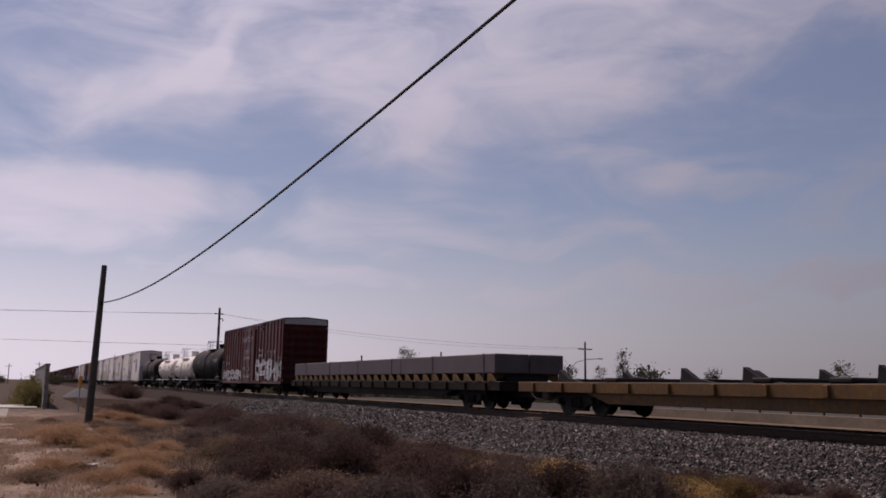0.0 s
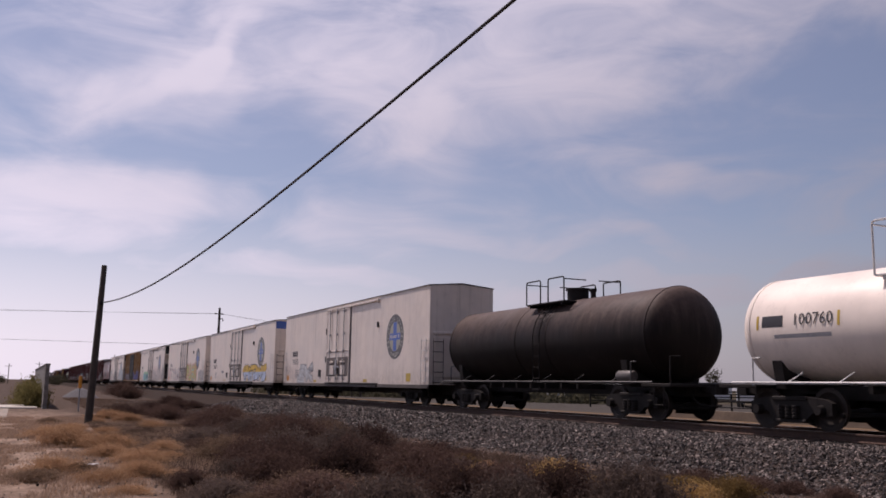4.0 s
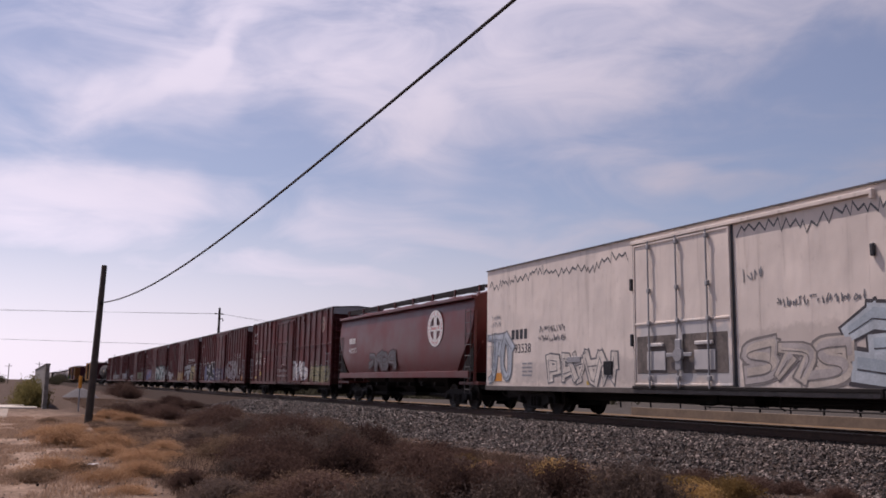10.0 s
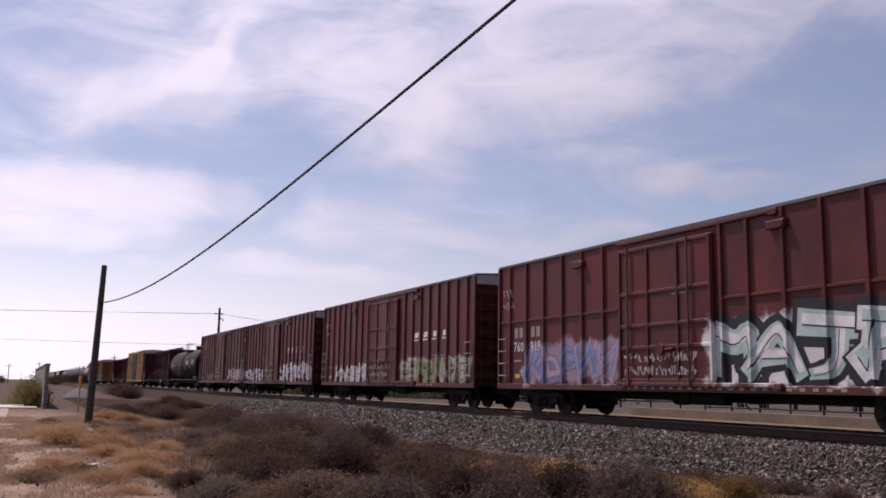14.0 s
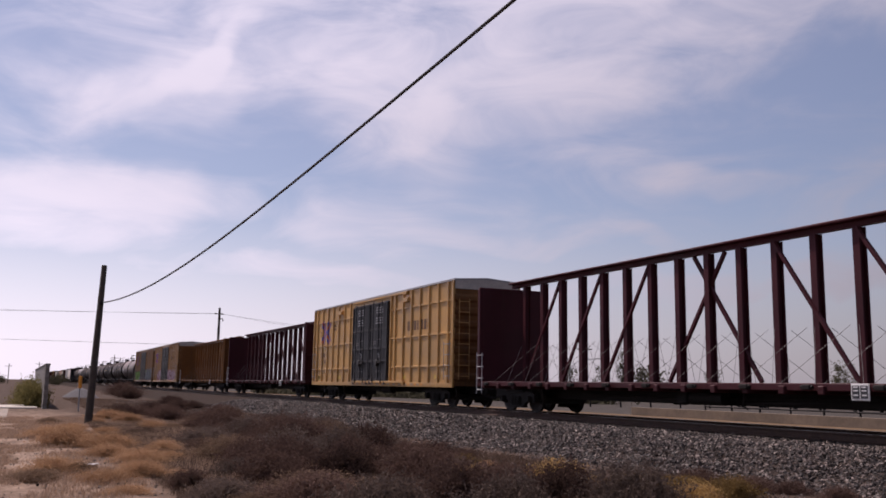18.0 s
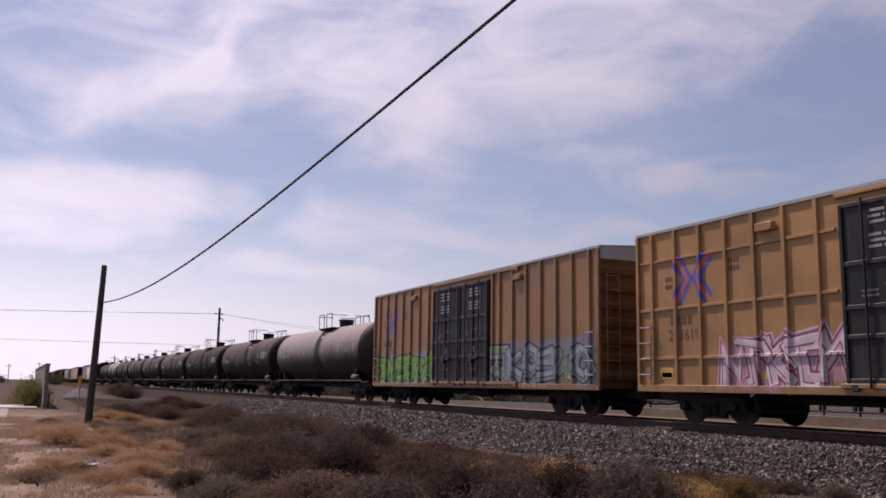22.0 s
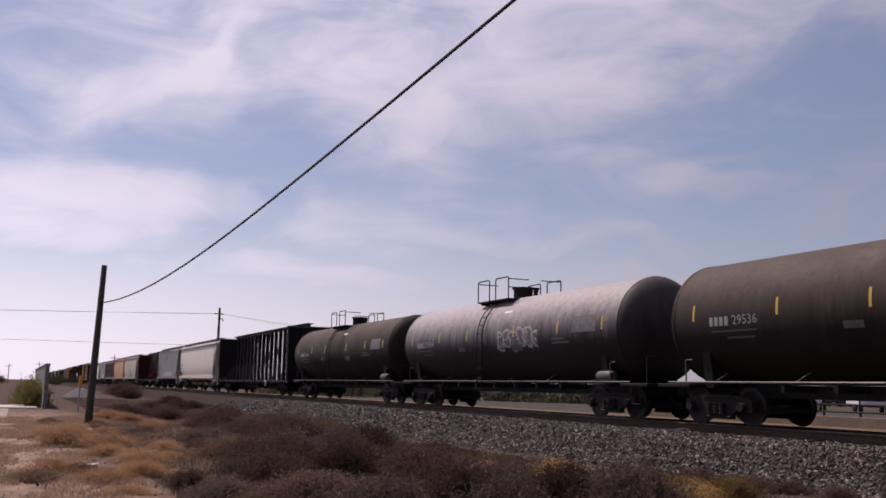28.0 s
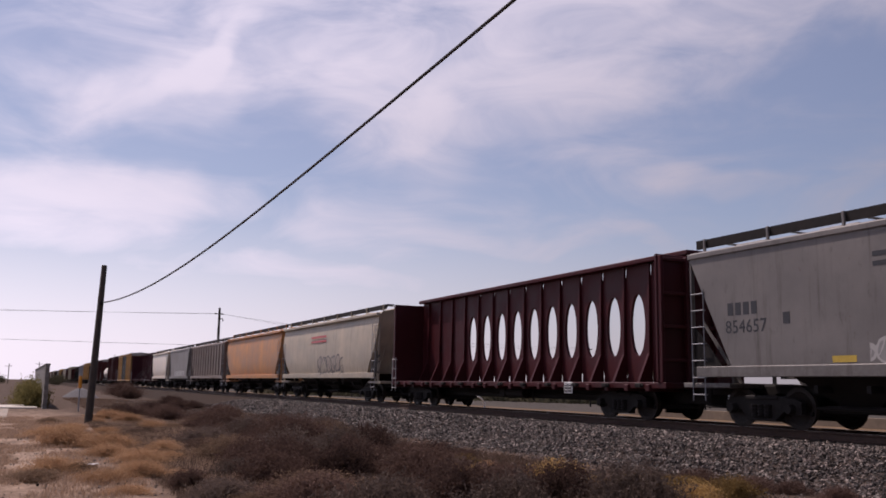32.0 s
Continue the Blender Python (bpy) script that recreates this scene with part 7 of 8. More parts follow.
    put(hopper("grey covered hopper with flat seamed sides", grey, 6.4, 4.4, False, bays=2), -489.2)
    put(hopper("pale covered hopper with curved sides", cream, 6.4, 4.4, True, bays=2), -503.6)
    put(centrebeam("empty dark red centre-beam lumber flatcar with end bulkheads", cb_red), -522.5)
    # the tail, far up the line
    yellow_car(-544.0, paint_y2, tie=False)
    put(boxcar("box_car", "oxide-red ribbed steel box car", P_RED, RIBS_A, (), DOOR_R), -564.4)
    put(tank_car("short white tank car with silver railings", tank_white, 5.4, 1.25, 2.30), -580.0)
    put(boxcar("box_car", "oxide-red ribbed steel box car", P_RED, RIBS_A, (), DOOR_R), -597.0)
    # the last cars, which stay far off
    far_paints = [P_RED, paint_y2, M["grey_mark"], tank_black, P_RED, tan, cb_red, cream]
    far_words = ("oxide-red", "yellow", "grey", "black", "oxide-red", "tan", "dark red", "cream")
    for k in range(24):
        car = far_car(far_words[k % 8], far_paints[k % 8], 7.4 + 1.9 * ((k * 5) % 3) / 2, 4.3 + 0.8 * ((k * 3) % 4) / 3)
        put(car, -617.6 - 20.2 * k)


build_train()

# ---- beside the line ----
def build_poles():
    wood = plain("weathered_pole_wood", (0.055, 0.042, 0.034), 0.85, 0, 0.4, 7, 0.4)
    pole = thing("utility_pole", "short dark wooden pole holding a slack cable", "pole", at=(-30.5, 2.1, 0))
    zb = ground_z(-30.5, 2.1)
    part("shaft", G().lathe([(zb - 0.3, 0.125), (zb + 0.5, 0.12), (4.53, 0.085), (4.56, 0.07), (4.56, 0)], 2, 12), wood, pole, smooth=40)
    pole.rotation_euler = (-0.026, 0, 0)
    part("bracket", G().box(-0.02, 0.16, -0.03, 0.03, 3.28, 3.36, 0.01), "steel", pole)
    part("insulator", G().lathe([(3.24, 0), (3.24, 0.04), (3.30, 0.06), (3.36, 0.05), (3.40, 0.02), (3.40, 0)], 2, 10, (0.14, 0.02, 0)), "steel", pole)
    cable = thing("overhead_cable", "thick black slack cable strung from a pole", "cable")
    d = (math.cos(radians(6)), math.sin(radians(6)))
    pts = []
    for i in range(61):
        s = 0.15 + 25.5 * i / 60
        z = 3.344 - 0.05374 * s + 0.008555 * s * s - 0.0001196 * s ** 3 - 0.06 * (max(0.0, s - 14) / 9) ** 2
        pts.append((-30.5 + d[0] * s, 2.22 + d[1] * s, z))
    part("strand", G().path(pts, 0.021, 8), plain("black_cable_sheath", (0.02, 0.02, 0.022), 0.5), cable, smooth=60)

    far = thing("utility_pole", "tall wooden power pole beyond the track", "pole", at=(-98.1, 19.3, 0))
    part("shaft", G().lathe([(-1.2, 0.18), (8.93, 0.12), (8.93, 0)], 2, 10), wood, far, smooth=40)
    part("crossarm", G().box(-0.06, 0.06, -0.5, 0.5, 8.2, 8.32, 0.01), wood, far)
    part("lamp_bracket", G().path([(0, 0, 7.7), (0.1, 0.35, 7.75), (0.1, 0.4, 7.45)], 0.06), "steel", far)


build_poles()


# ---- scrub and grass ----
def leaf_material(name, dark, light, through=0.4, own=0.4):
    """Thin dry leaf or stalk: matt, and part of the light shines through it."""
    n = Nodes(name)
    geo = n.nt.nodes.new("ShaderNodeNewGeometry")
    a = n.math("ADD", n.math("MULTIPLY", geo.outputs["Random Per Island"], 1 - own), n.math("MULTIPLY", n.info.outputs["Random"], own))
    col = n.mix(a, dark, light)
    n.done(col, 0.9, 0, 0.05)
    thin = n.nt.nodes.new("ShaderNodeBsdfTranslucent")
    n.put(col, thin.inputs["Color"])
    both = n.nt.nodes.new("ShaderNodeMixShader")
    both.inputs[0].default_value = through
    out = next(k for k in n.nt.nodes if k.type == "OUTPUT_MATERIAL")
    n.nt.links.new(n.bsdf.outputs[0], both.inputs[1]), n.nt.links.new(thin.outputs[0], both.inputs[2])
    n.nt.links.new(both.outputs[0], out.inputs["Surface"])
    return n.mat


def blades(centres, heights, widths, rng, lean=0.5, segs=2):
    """Bent ribbons that rise from the centres; returns corners and faces as arrays."""
    n = len(centres)
    th = rng.random(n) * 2 * math.pi
    away = np.stack([np.cos(th), np.sin(th), np.zeros(n)], 1)
    side = np.stack([-np.sin(th), np.cos(th), np.zeros(n)], 1)
    turn = rng.random(n) * math.pi
    side = side * np.cos(turn)[:, None] + away * np.sin(turn)[:, None]
    bend = (rng.random(n) * lean)[:, None]
    pts = []
    for k in range(segs + 1):
        f = k / segs
        mid = centres + np.array([0, 0, 1.0]) * (heights * f)[:, None] * (1 - 0.35 * bend * f) + away * (heights[:, None] * bend * f * f)
        w = (widths * (1 - f))[:, None] * 0.5
        pts += [mid - side * w, mid + side * w] if k < segs else [mid]
    m = 2 * segs + 1
    v = np.stack(pts, 1).reshape(-1, 3)
    base = (np.arange(n) * m)[:, None]
    quads = [np.concatenate([base + 2 * k, base + 2 * k + 1, base + 2 * k + 3, base + 2 * k + 2], 1) for k in range(segs - 1)]
    tris = np.concatenate([base + 2 * segs - 2, base + 2 * segs - 1, base + 2 * segs], 1)
    return v, [q.tolist() for q in quads] + [tris.tolist()]


def array_mesh(name, v, face_sets):
    me = bpy.data.meshes.new(name)
    me.from_pydata(v.tolist(), [], [f for fs in face_sets for f in fs])
    me.materials.append(None)
    return me


def shrub_mesh(seed, twigs, leaves, wide, tall):
    """A low dry bush: wiry twigs that fan out from one root and small dead leaves along them."""
    rng = np.random.default_rng(seed)
    a, up = rng.random(twigs) * 2 * math.pi, 0.12 + 0.88 * rng.random(twigs) ** 0.8
    out = np.sqrt(np.maximum(0, 1 - up * up))
    lobes = 1 + 0.28 * np.sin(a * 3 + seed) + 0.15 * np.sin(a * 7 + seed * 2)
    tip = np.stack([np.cos(a) * out * wide * lobes, np.sin(a) * out * wide * lobes, up * tall], 1) * (0.55 + 0.5 * rng.random(twigs))[:, None]
    root = rng.normal(0, 0.06, (twigs, 3)) * np.array([1, 1, 0.2])
    mid = (root + tip) / 2 + rng.normal(0, 0.05, (twigs, 3)) + np.array([0, 0, 0.04])
    cross = np.cross(tip - root, rng.normal(size=(twigs, 3)))
    cross /= np.linalg.norm(cross, axis=1)[:, None] + 1e-9
    w = 0.0045
    v = np.stack([root - cross * w, root + cross * w, mid - cross * w * 0.8, mid + cross * w * 0.8, tip], 1).reshape(-1, 3)
    b = (np.arange(twigs) * 5)[:, None]
    faces = [np.concatenate([b, b + 1, b + 3, b + 2], 1).tolist(), np.concatenate([b + 2, b + 3, b + 4], 1).tolist()]
    pick = rng.integers(0, twigs, leaves)
    f = (0.45 + 0.6 * rng.random(leaves))[:, None]
    at = mid[pick] + (tip[pick] - mid[pick]) * f + rng.normal(0, 0.025, (leaves, 3))
    d1, d2 = rng.normal(size=(leaves, 3)), rng.normal(size=(leaves, 3))
    d1 /= np.linalg.norm(d1, axis=1)[:, None]
    d2 -= d1 * (d1 * d2).sum(1)[:, None]
    d2 /= np.linalg.norm(d2, axis=1)[:, None] + 1e-9
    size = (0.008 + 0.012 * rng.random(leaves))[:, None]
    lv = np.stack([at - d1 * size * 1.6, at + d2 * size * 0.7, at + d1 * size * 1.6, at - d2 * size * 0.7], 1).reshape(-1, 3)
    k = len(v)
    lb = (np.arange(leaves) * 4)[:, None] + k
    faces.append(np.concatenate([lb, lb + 1, lb + 2, lb + 3], 1).tolist())
    return array_mesh("shrub", np.concatenate([v, lv]), faces)


def build_scrub():
    brown = leaf_material("dry_brown_scrub", (0.038, 0.024, 0.020), (0.172, 0.108, 0.087), 0.36, 0.6)
    grey = leaf_material("dead_grey_scrub", (0.056, 0.042, 0.036), (0.195, 0.145, 0.120), 0.36, 0.55)
    green = leaf_material("yellow_green_weed", (0.10, 0.066, 0.026), (0.27, 0.172, 0.070))
    tan = leaf_material("tan_weed", (0.27, 0.155, 0.085), (0.54, 0.345, 0.205))
    kinds = [shrub_mesh(11 + k, 1300, 7600, 0.70 + 0.07 * k, 0.60 + 0.06 * (k % 3)) for k in range(5)]
    rng = random.Random(21)

    def plant(x, y, size, mat, mesh, label, category="shrub", tall=1.0):
        ob = part("shrub", mesh, mat, None)
        tagged(ob, label, category, "trackside scrub")
        ob.location, ob.rotation_euler = (x, y, ground_z(x, y) - 0.03), (0, 0, rng.uniform(0, 6.28))
        ob.scale = (size * rng.uniform(0.85, 1.2), size * rng.uniform(0.85, 1.2), tall * size * rng.uniform(0.85, 1.15))

    ochre = leaf_material("ochre_weed", (0.24, 0.150, 0.055), (0.52, 0.335, 0.135), 0.45)
    straw = leaf_material("straw_brown_scrub", (0.10, 0.068, 0.047), (0.26, 0.175, 0.12), 0.45, 0.5)
    dry = "low dry brown shrub of wiry twigs on sandy ground"
    dead = "low dead grey-brown shrub of wiry twigs on sandy ground"
    placed = []
    for gap, want, small, big in ((1.4, 52, 0.90, 1.22), (0.95, 130, 0.58, 0.85), (0.58, 265, 0.28, 0.5)):
        tries = 0
        while len(placed) < want and tries < 6000:
            tries += 1
            x = -8.8 - 30 * rng.random() ** 1.15
            y = rng.uniform(1.9, 10.4)
            low = 0.5 - 0.165 * x + 0.4 * math.sin(x * 0.7)
            high = 7.9 + 0.5 * math.sin(x * 0.9 + 1) + 0.9 * smooth(-19, -23, x) - 1.6 * smooth(-29, -36, x) + 1.2 * smooth(-14.5, -11.5, x) - 0.6 * smooth(-19, -16.5, x)
            if not low < y < high or any((x - a) ** 2 + (y - b) ** 2 < gap * gap * (0.7 + 0.3 * (q > 0.9)) for a, b, q in placed):
                continue
            if noise.noise(Vector((x * 0.33, y * 0.5, 2.0))) < -0.22:
                continue
            size = rng.uniform(small, big) * min(1.0, 0.65 + (high - y) * 0.3, 0.6 + (y - low) * 0.4)
            if x > -16:
                size *= 0.78
            placed.append((x, y, size))
            old = rng.random() < 0.38
            pale = rng.random() < 0.10
            plant(x, y, size, straw if pale else grey if old else brown, kinds[rng.randrange(5)], dead if old else dry, tall=1.05 if size > 0.8 else 0.8)
    for x, y, s in ((-11.6, 10.1, 0.5), (-10.6, 10.3, 0.55), (-10.1, 10.6, 0.45), (-17.9, 8.4, 0.55), (-17.1, 8.6, 0.45), (-13.6, 2.35, 0.5), (-9.2, 10.6, 0.45), (-11.9, 9.4, 0.5)):
        plant(x, y, s, brown, kinds[rng.randrange(5)], dry)
    for x, y, s, m in ((-19.6, 6.6, 0.55, tan), (-19.0, 7.0, 0.5, green), (-14.6, 7.4, 0.5, green), (-14.1, 7.6, 0.45, tan), (-13.6, 7.5, 0.4, green), (-11.3, 7.25, 0.8, ochre), (-10.95, 7.5, 0.6, ochre), (-11.7, 7.2, 0.5, green), (-15.2, 5.0, 0.55, ochre), (-15.6, 5.5, 0.5, green), (-13.0, 6.5, 0.55, ochre), (-13.4, 6.2, 0.5, green), (-12.6, 6.8, 0.4, green), (-9.2, 8.0, 0.5, ochre), (-22.6, 6.9, 0.6, green),
                       (-10.7, 8.3, 0.55, green), (-10.2, 8.7, 0.5, green), (-9.6, 9.0, 0.5, green), (-10.9, 9.0, 0.4, green)):
        plant(x, y, s, m, kinds[rng.randrange(5)], "yellowing weed clump beside the gravel bank", "weed")
    for x, y, s in ((-33.2, 2.9, 0.9), (-31.8, 3.4, 0.8), (-24.2, 0.9, 0.75), (-22.0, 1.1, 0.9), (-21.0, 1.9, 0.8), (-15.3, 1.9, 0.6), (-16.0, 0.6, 0.62), (-17.5, 2.2, 0.7), (-25.6, 2.2, 0.7), (-27.0, 1.4, 0.6), (-18.9, 1.7, 0.7), (-14.6, 1.3, 0.5), (-13.3, 1.5, 0.45), (-19.8, 2.9, 0.6)):
        plant(x, y, s, tan, kinds[rng.randrange(5)], "tawny dry grass tuft on sandy ground", "grass tuft", 0.7)
    for _ in range(46):
        away, turn = rng.uniform(14.5, 33), radians(rng.uniform(1.0, 9.5))
        x, y = -away * math.cos(turn), away * math.sin(turn)
        if noise.noise(Vector((x * 0.3, y * 0.9, 6.0))) > -0.1:
            plant(x, y, rng.uniform(0.3, 0.62), tan if rng.random() < 0.8 else straw, kinds[rng.randrange(5)], "tawny dry grass tuft on sandy ground", "grass tuft", 0.62)
    for x, y, s in ((-95, 9.5, 2.2), (-80, 8.6, 1.6), (-62, 9.3, 1.2), (-52, 8.9, 1.0), (-48, 7.5, 1.0), (-45, 9.2, 0.9), (-43, 5.6, 0.9), (-35.4, 3.6, 0.9), (-36.6, 4.4, 0.8), (-33.9, 4.9, 0.9), (-38, 5.5, 0.8)):
        plant(x, y, s, brown, kinds[rng.randrange(5)], dry)

    r = np.random.default_rng(8)

    def grass(count, x0, x1, y0, y1, tall, keep, mat, name, label):
        x, y = x0 + (x1 - x0) * r.random(count), y0 + (y1 - y0) * r.random(count)
        ok = np.array([noise.noise(Vector((a * 0.55, b * 0.8, 9.0))) + 0.5 * noise.noise(Vector((a * 1.9, b * 1.9, 3.0))) > keep for a, b in zip(x, y)])
        x, y = x[ok], y[ok]
        z = np.array([ground_z(a, b) for a, b in zip(x, y)])
        v, f = blades(np.stack([x, y, z], 1), tall * (0.35 + r.random(len(x))), np.full(len(x), 0.012), r, 1.1)
        ob = part(name, array_mesh(name, v, f), mat)
        tagged(ob, label, "grass", kind="stuff")

    grass(100000, -36, -9.0, -1.6, 4.6, 0.115, -0.14, leaf_material("dry_tan_grass", (0.24, 0.165, 0.118), (0.50, 0.355, 0.255)), "dry_grass", "sparse tan dry grass on sandy ground")
    grass(110000, -30, -8.5, 2.0, 9.6, 0.12, -0.5, leaf_material("dry_brown_grass", (0.07, 0.047, 0.036), (0.20, 0.136, 0.098)), "dry_undergrowth", "short brown dead grass between shrubs")
    grass(45000, -75, -28, 3.0, 10.6, 0.11, -0.35, bpy.data.materials["dry_brown_grass"], "verge_grass", "thin brown dead grass on bare dirt beside the line")


build_scrub()


# ---- yard, far side and distance ----
def tree_mesh(seed, tall, wide, leaves, columnar=False):
    rng = np.random.default_rng(seed)
    c = []
    for k in range(26):
        h = rng.uniform(0.28, 1.0)
        reach = (0.5 if columnar else 1.0) * wide * math.sin(math.pi * min(1, h * 0.9)) ** 0.7
        a = rng.uniform(0, 6.28)
        d = reach * math.sqrt(rng.random())
        c.append((d * math.cos(a), d * math.sin(a), h * tall, rng.uniform(0.12, 0.3) * wide))
    c = np.array(c)
    pick = rng.integers(0, len(c), leaves)
    at = c[pick, :3] + rng.normal(size=(leaves, 3)) * c[pick, 3:4]
    d1, d2 = rng.normal(size=(leaves, 3)), rng.normal(size=(leaves, 3))
    s = 0.05 * wide * (0.5 + rng.random(leaves))[:, None]
    d1, d2 = d1 / np.linalg.norm(d1, axis=1)[:, None] * s, d2 / np.linalg.norm(d2, axis=1)[:, None] * s
    v = np.stack([at - d1, at + d2, at + d1, at - d2], 1).reshape(-1, 3)
    b = (np.arange(leaves) * 4)[:, None]
    return array_mesh("crown", v, [np.concatenate([b, b + 1, b + 2, b + 3], 1).tolist()]), c


def add_tree(x, y, tall, wide, seed, label, columnar=False, leaves=1600):
    tree = thing("tree", label, "tree", "distant trees", at=(x, y, GROUND_Z))
    me, c = tree_mesh(seed, tall, wide, leaves, columnar)
    g = G().tube((0, 0, -0.2), (0, 0, tall * 0.55), 0.05 * tall * 0.5, 7, 0.02 * tall)
    for q in c[:9]:
        g.tube((0, 0, tall * 0.3), tuple(q[:3]), 0.012 * tall, 4, 0.004 * tall)
    part("trunk", g, "tie", tree)
    part("crown", me, M["far_leaf"], tree)


def build_distance():
    M["far_leaf"] = leaf_material("dusty_tree_leaf", (0.045, 0.044, 0.030), (0.11, 0.10, 0.066))
    M["block"] = plain("grey_concrete_block", (0.19, 0.175, 0.165), 0.85, 0, 0.2, 2.0, 0.3)
    M["concrete"] = plain("pale_concrete", (0.46, 0.42, 0.37), 0.85, 0, 0.15, 1.2, 0.2)
    M["drive"] = plain("dusty_cracked_concrete", (0.25, 0.205, 0.165), 0.9, 0, 0.25, 1.0, 0.3)
    M["far_white"] = plain("white_trailer_paint", (0.66, 0.65, 0.64), 0.5, 0, 0.1, 0.6)
    M["far_roof"] = plain("grey_roofing", (0.16, 0.15, 0.15), 0.8, 0, 0.2, 0.8)
    M["glass_dark"] = plain("dark_window_glass", (0.02, 0.022, 0.025), 0.15, 0, 0.1)

    # block wall, slab and marker beside the near path
    wall = thing("block_wall", "grey concrete block wall beside a yard", "wall", kind="structure", at=(-46.3, 1.2, 0))
    rng = random.Random(4)
    block = shared("block", lambda g: g.box(0.005, 0.395, -0.095, 0.095, 0.005, 0.195, 0.012))
    for row in range(11):
        for k in range(11):
            part("block", block, "block", wall, at=(-0.4 * (k + 1) - (0.2 if row % 2 else 0), rng.uniform(-0.006, 0.006), GROUND_Z + 0.2 * row))
    part("wall_run", G().box(-30, -4.62, -0.09, 0.09, GROUND_Z - 0.1, GROUND_Z + 2.2, 0.01), "block", wall)
    part("cap", G().box(-30, 0.02, -0.12, 0.12, GROUND_Z + 2.203, GROUND_Z + 2.27, 0.01), "block", wall)
    slab = part("yard_slab", G().box(-51.5, -47.0, -14, 0.9, GROUND_Z - 0.1, GROUND_Z + 0.20, 0.02), "concrete")
    tagged(slab, "pale raised concrete slab at a yard edge", "slab", kind="structure")
    drive = part("driveway", G().box(-46.5, -33.5, -14, -0.3, GROUND_Z - 0.1, GROUND_Z + 0.15, 0.02), "drive")
    tagged(drive, "cracked concrete driveway beside the path", "pavement", kind="structure")
    post = thing("marker_post", "thin post with a yellow marker cap", "marker", at=(-43.2, 2.5, 0))
    part("post", G().tube((0, 0, GROUND_Z - 0.1), (0, 0, 0.55), 0.03, 8), M["grey_mark"], post)
    part("cap", G().lathe([(0.5, 0.05), (0.5, 0.075), (1.0, 0.075), (1.04, 0.05), (1.04, 0)], 2, 12), "orange_mark", post)
    pile = G()
    n = 20
    pts = [(0, 0, 0.95)] + [((0.4 + 0.6 * k) * math.cos(6.283 * i / n) * 2.4, (0.4 + 0.6 * k) * math.sin(6.283 * i / n) * 1.6, (0.62 if k == 0 else -0.05) + 0.1 * noise.noise(Vector((i * 0.9, k, 3)))) for k in (0, 1) for i in range(n)]
    pile.add(pts, [(0, 1 + i, 1 + (i + 1) % n) for i in range(n)] + [(1 + i, 1 + n + i, 1 + n + (i + 1) % n, 1 + (i + 1) % n) for i in range(n)])
    ob = part("gravel_pile", pile, plain("grey_gravel_heap", (0.065, 0.06, 0.065), 0.9, 0, 0.4, 8, 0.6), smooth=60)
    ob.location = (-78, 4.6, GROUND_Z)
    tagged(ob, "low grey gravel heap beside the track", "gravel pile")
    scrap = part("plank_scrap", G().box(-0.28, 0.28, -0.06, 0.06, 0, 0.02, 0.004), "white_mark")
    scrap.location, scrap.rotation_euler = (-16.5, 1.15, ground_z(-16.5, 1.15) + 0.05), (0.1, -0.1, 0.5)
    tagged(scrap, "small pale board lying in dry grass", "debris")
    olive = leaf_material("olive_bush_leaf", (0.10, 0.09, 0.035), (0.24, 0.20, 0.085))
    for x, y, size in ((-49.5, 0.75, 2.7), (-52.5, 0.6, 2.9), (-55.5, 0.4, 2.4)):
        ob = part("bush", shrub_mesh(int(-x), 420, 3000, 0.5, 0.62), olive)
        ob.location, ob.scale = (x, y, GROUND_Z), (size, size * 0.7, size)
        tagged(ob, "dusty green bush against a block wall", "bush")

    # beyond the track: white bent pipe, pale low wall, rail fence, trailers, trees
    pipe = thing("vent_pipe", "bent white pipe standing in the verge", "pipe", at=(-55.0, 29.0, GROUND_Z))
    part("pipe", G().path([(0, 0.35, 0), (0, 0.3, 0.35), (0, 0.12, 0.65), (0, -0.2, 0.85)], 0.06, 8), "white_mark", pipe, smooth=50)
    low_wall = part("low_wall", G().box(-43.4, 60, 33.0, 33.25, GROUND_Z - 0.1, -0.20, 0.012), plain("dirty_concrete", (0.165, 0.126, 0.092), 0.9, 0, 0.3, 0.8, 0.2))
    tagged(low_wall, "low pale concrete retaining wall beyond the track", "wall", kind="structure")
    yard_fence = thing("pipe_fence", "dark pipe rail fence around a yard", "fence", at=(-46, 41, GROUND_Z))
    for k in range(20):
        part("post", shared("pipe_post", lambda g: g.tube((0, 0, -0.1), (0, 0, 1.32), 0.06, 8)), "steel", yard_fence, at=(k * 2.4, 0, 0))
    for z in (0.45, 0.85, 1.28):
        part("rail", shared("pipe_rail", lambda g: g.tube((0, 0, 0), (45.6, 0, 0), 0.045, 6)), "steel", yard_fence, at=(0, -0.09, z))
    d = Vector((16.0, 49.4, 0)).normalized()
    fence = thing("rail_fence", "dark post and rail fence beyond the track", "fence")
    fence.location, fence.rotation_euler = (-62.0, 43.0, 0), (0, 0, math.atan2(d.y, d.x))
    for k in range(26):
        part("post", shared("fence_post", lambda g: g.box(-0.06, 0.06, -0.06, 0.06, GROUND_Z - 0.1, GROUND_Z + 1.5, 0.01)), "steel", fence, at=(k * 2.6, 0, 0))
    for z in (0.55, 0.95, 1.4):
        part("rail", shared(("fence_rail", z), lambda g: g.box(0, 65.0, -0.10, -0.061, GROUND_Z + z - 0.05, GROUND_Z + z + 0.05, 0.008)), "steel", fence)
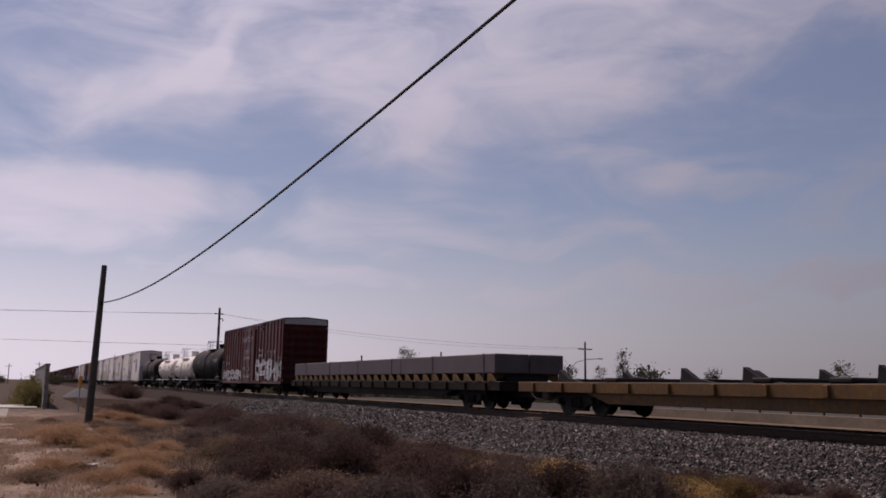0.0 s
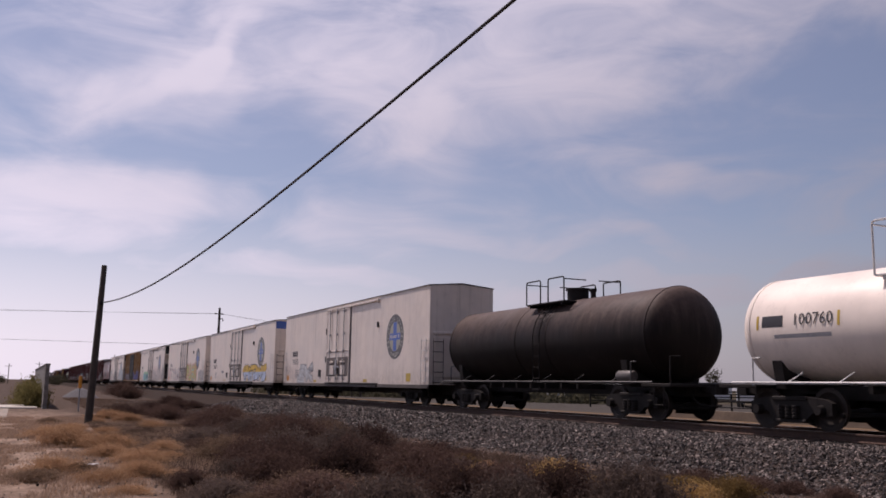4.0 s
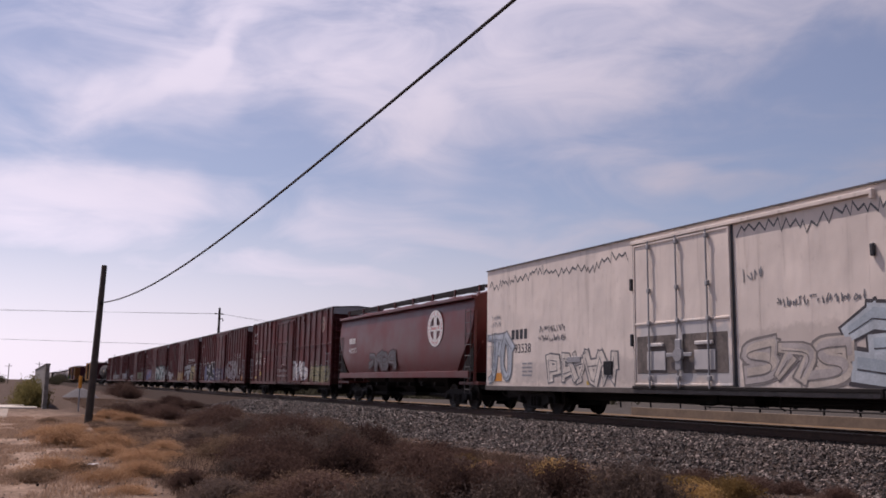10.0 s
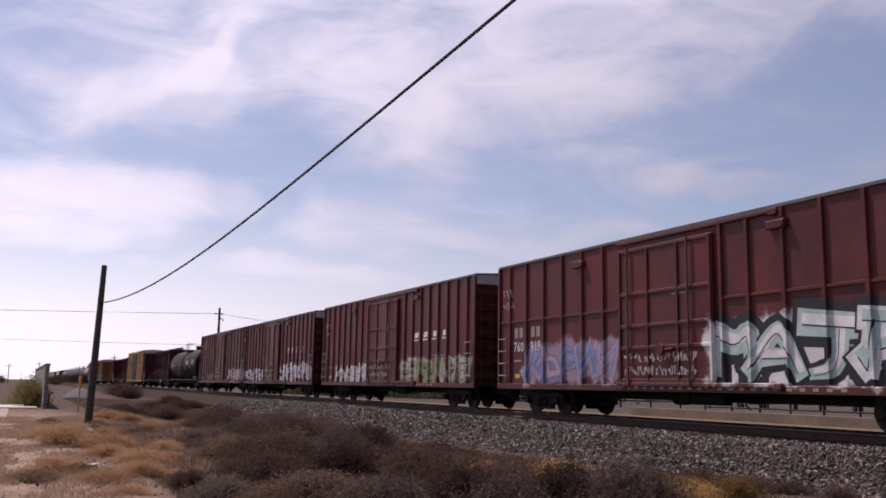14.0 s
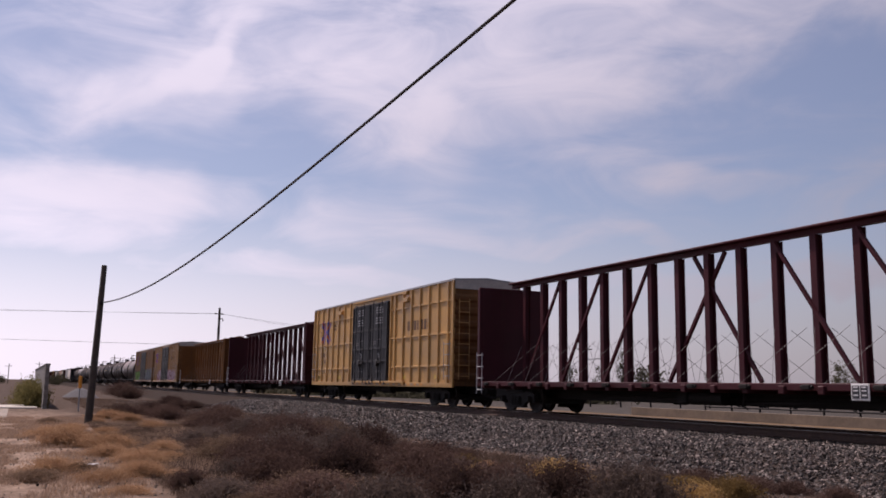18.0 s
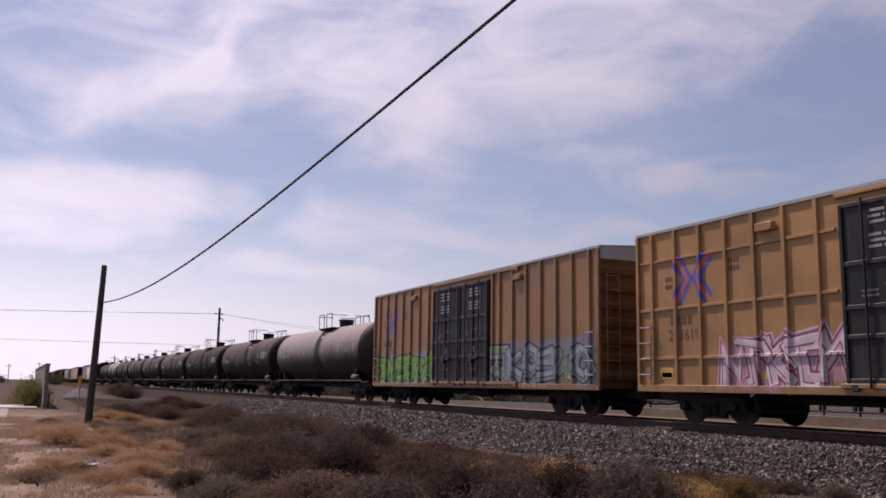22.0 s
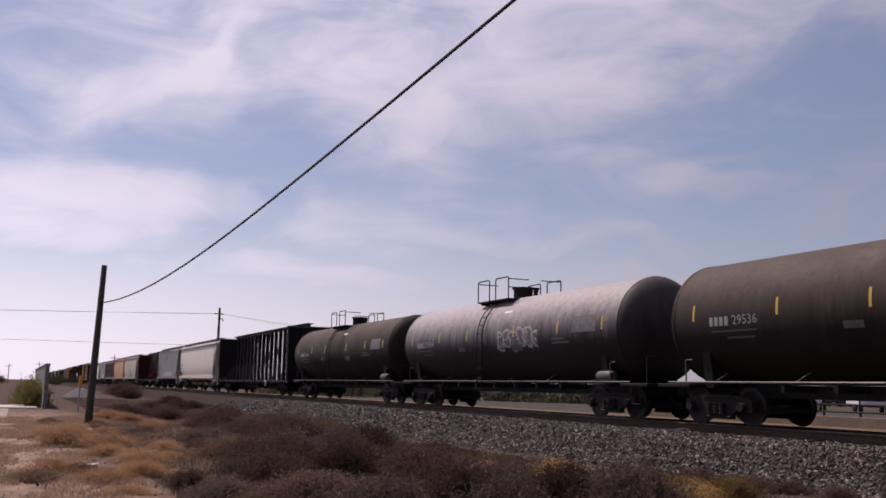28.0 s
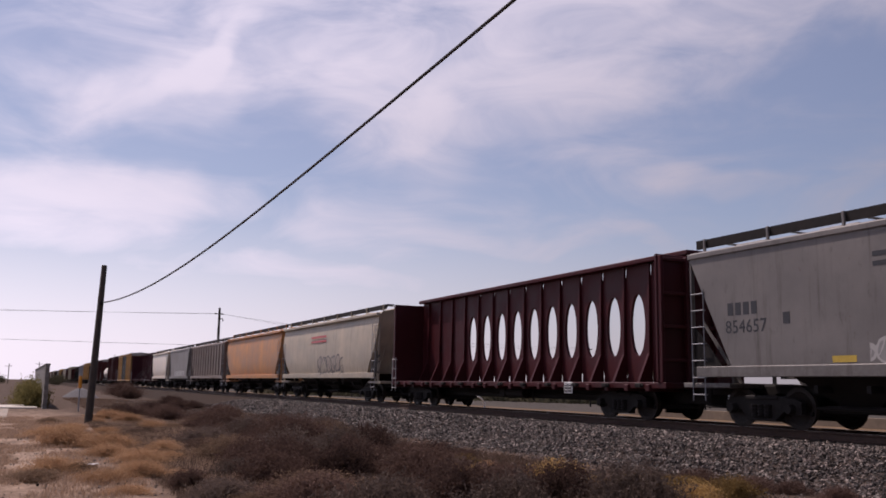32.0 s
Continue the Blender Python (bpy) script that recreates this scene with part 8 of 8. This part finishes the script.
    for k, (x, y, L, h) in enumerate(((-74, 66, 5.0, 2.2), (-70, 82, 6.5, 2.4), (-68, 100, 9.0, 2.6), (-84, 54, 3.0, 1.9), (-61, 60, 3.2, 1.55), (-55, 60, 2.6, 1.45), (-49, 60, 3.4, 1.5))):
        t = thing("white_trailer", "white box trailer parked behind a fence", "trailer", "parked trailers", at=(x, y, GROUND_Z))
        t.rotation_euler = (0, 0, 1.1 + 0.25 * k)
        part("box", G().box(-L / 2, L / 2, -1.1, 1.1, 0.6, h, 0.06), "far_white", t)
        part("chassis", G().box(-L / 2 + 0.1, L / 2 + 0.8, -0.4, 0.4, 0.42, 0.58, 0.02), "steel", t)
        for sx in (-0.6, 0.6):
            for sy in (-1.0, 1.0):
                part("wheel", shared("trailer_wheel", lambda g: g.lathe([(-0.1, 0), (-0.1, 0.3), (-0.07, 0.35), (0.07, 0.35), (0.1, 0.3), (0.1, 0)], 1, 14), 40), "glass_dark", t, at=(sx - 0.6, sy, 0.35))
        part("window", shared("trailer_window", lambda g: g.box(-0.6, 0.6, -0.01, 0.01, -0.25, 0.25, 0.004)), "glass_dark", t, at=(0.5, -1.105, h - 0.6))
    r2 = np.random.default_rng(6)
    n = 9000
    along = r2.random(n)
    hx = -70 - 6 * r2.random(n) - 60 * (1 - along)
    hy = 20 + 32 * along + r2.normal(0, 1.5, n) + 14 * (1 - along)
    hz = GROUND_Z + 1.35 * r2.random(n) * (0.6 + 0.4 * np.sin(along * 40))
    dirs, dirs2 = r2.normal(0, 0.16, (n, 3)), r2.normal(0, 0.16, (n, 3))
    at = np.stack([hx, hy, hz], 1)
    v = np.stack([at - dirs, at + dirs2, at + dirs, at - dirs2], 1).reshape(-1, 3)
    b = (np.arange(n) * 4)[:, None]
    tagged(part("hedgerow", array_mesh("hedgerow", v, [np.concatenate([b, b + 1, b + 2, b + 3], 1).tolist()]), M["far_leaf"]), "dusty green brush along a yard beyond the track", "brush", kind="stuff")
    for x, y, h, w, s, c in ((-101, 42.9, 6.0, 1.4, 1, False), (-88, 66, 5.9, 1.5, 2, True), (-86.6, 68.2, 3.6, 2.4, 5, False), (-92, 61, 3.8, 1.5, 7, False), (-90, 64, 4.0, 1.0, 8, False), (-81.4, 74, 3.8, 1.2, 9, False), (-71.4, 83.6, 4.6, 1.6, 10, False), (-104, 37, 3.2, 1.6, 12, False),
                             (-260, 6.0, 2.0, 1.8, 13, False), (-275, 9.5, 2.4, 2.0, 14, False), (-250, 8.2, 1.7, 1.6, 15, False), (-290, -6.0, 1.9, 2.4, 17, False), (-310, 12.0, 2.6, 2.2, 18, False)):
        add_tree(x, y, h, w, s, "tall slender dusty tree far off" if c else "small dusty tree far off", c)
    wood = bpy.data.materials["weathered_pole_wood"]

    def pole(x, y, top, arms, label="distant wooden power pole"):
        p = thing("utility_pole", label, "pole", "distant poles", at=(x, y, 0))
        part("shaft", G().lathe([(-1.0, 0.16), (top, 0.10), (top, 0)], 2, 8), wood, p)
        for z in arms:
            part("crossarm", G().box(-0.06, 0.06, -1.0, 1.0, z, z + 0.14, 0.01), wood, p)
        return p

    p3 = pole(-90.7, 62.2, 6.45, (5.5,))
    lamp = thing("street_lamp", "grey street lamp on a curved arm", "lamp", at=(-91.6, 60.6, 0))
    part("column", G().tube((0, 0, GROUND_Z - 0.2), (0, 0, 3.2), 0.09, 8, 0.06), M["grey_mark"], lamp)
    part("arm", G().path([(0, 0, 3.2), (0.3, 0.8, 4.0), (0.9, 1.9, 4.35), (1.6, 3.0, 4.42)], 0.05, 6), M["grey_mark"], lamp)
    part("head", G().box(1.4, 1.8, 2.9, 3.6, 4.36, 4.5, 0.05), M["grey_mark"], lamp)
    pole(-103.3, 37.9, 4.4, ())
    pole(-99.5, 46.9, 5.0, ())
    pole(-249, 22.3, 7.5, (6.6,))
    for x, y, top in ((-300, 5.3, 6.2), (-300, -3.0, 5.4), (-320, -8.0, 7.0), (-330, -11.5, 6.0), (-280, -14.0, 8.0)):
        pole(x, y, top, (top - 0.8,))
    wire = plain("thin_wire", (0.10, 0.10, 0.11), 0.6)

    def strand(a, b, sag, r):
        w = thing("power_wire", "thin slack power wire far off", "wire", "power wires")
        pts = [Vector(a).lerp(Vector(b), i / 24) - Vector((0, 0, sag * 4 * (i / 24) * (1 - i / 24))) for i in range(25)]
        part("strand", G().path(pts, r, 4), wire, w)

    strand((-98.1, 19.3, 8.3), (-101.6, -36, 6.9), 0.1, 0.018)
    strand((-98.1, 18.9, 8.25), (-101.6, -36, 7.7), 0.3, 0.012)
    strand((-98.1, 19.3, 4.8), (-101.6, -36, 5.0), 0.1, 0.02)
    strand((-98.1, 19.3, 8.3), (-90.7, 62.2, 5.7), 0.8, 0.014)
    strand((-98.1, 19.8, 8.25), (-90.7, 62.2, 5.6), 1.1, 0.012)


build_distance()


# ---- what moves ----
def motions():
    for car, x0 in TRAIN:
        walk(car, [(t, pose(x0 + run(t), TRACK_Y, 0)) for t in range(0, 33, 4)])


motions()
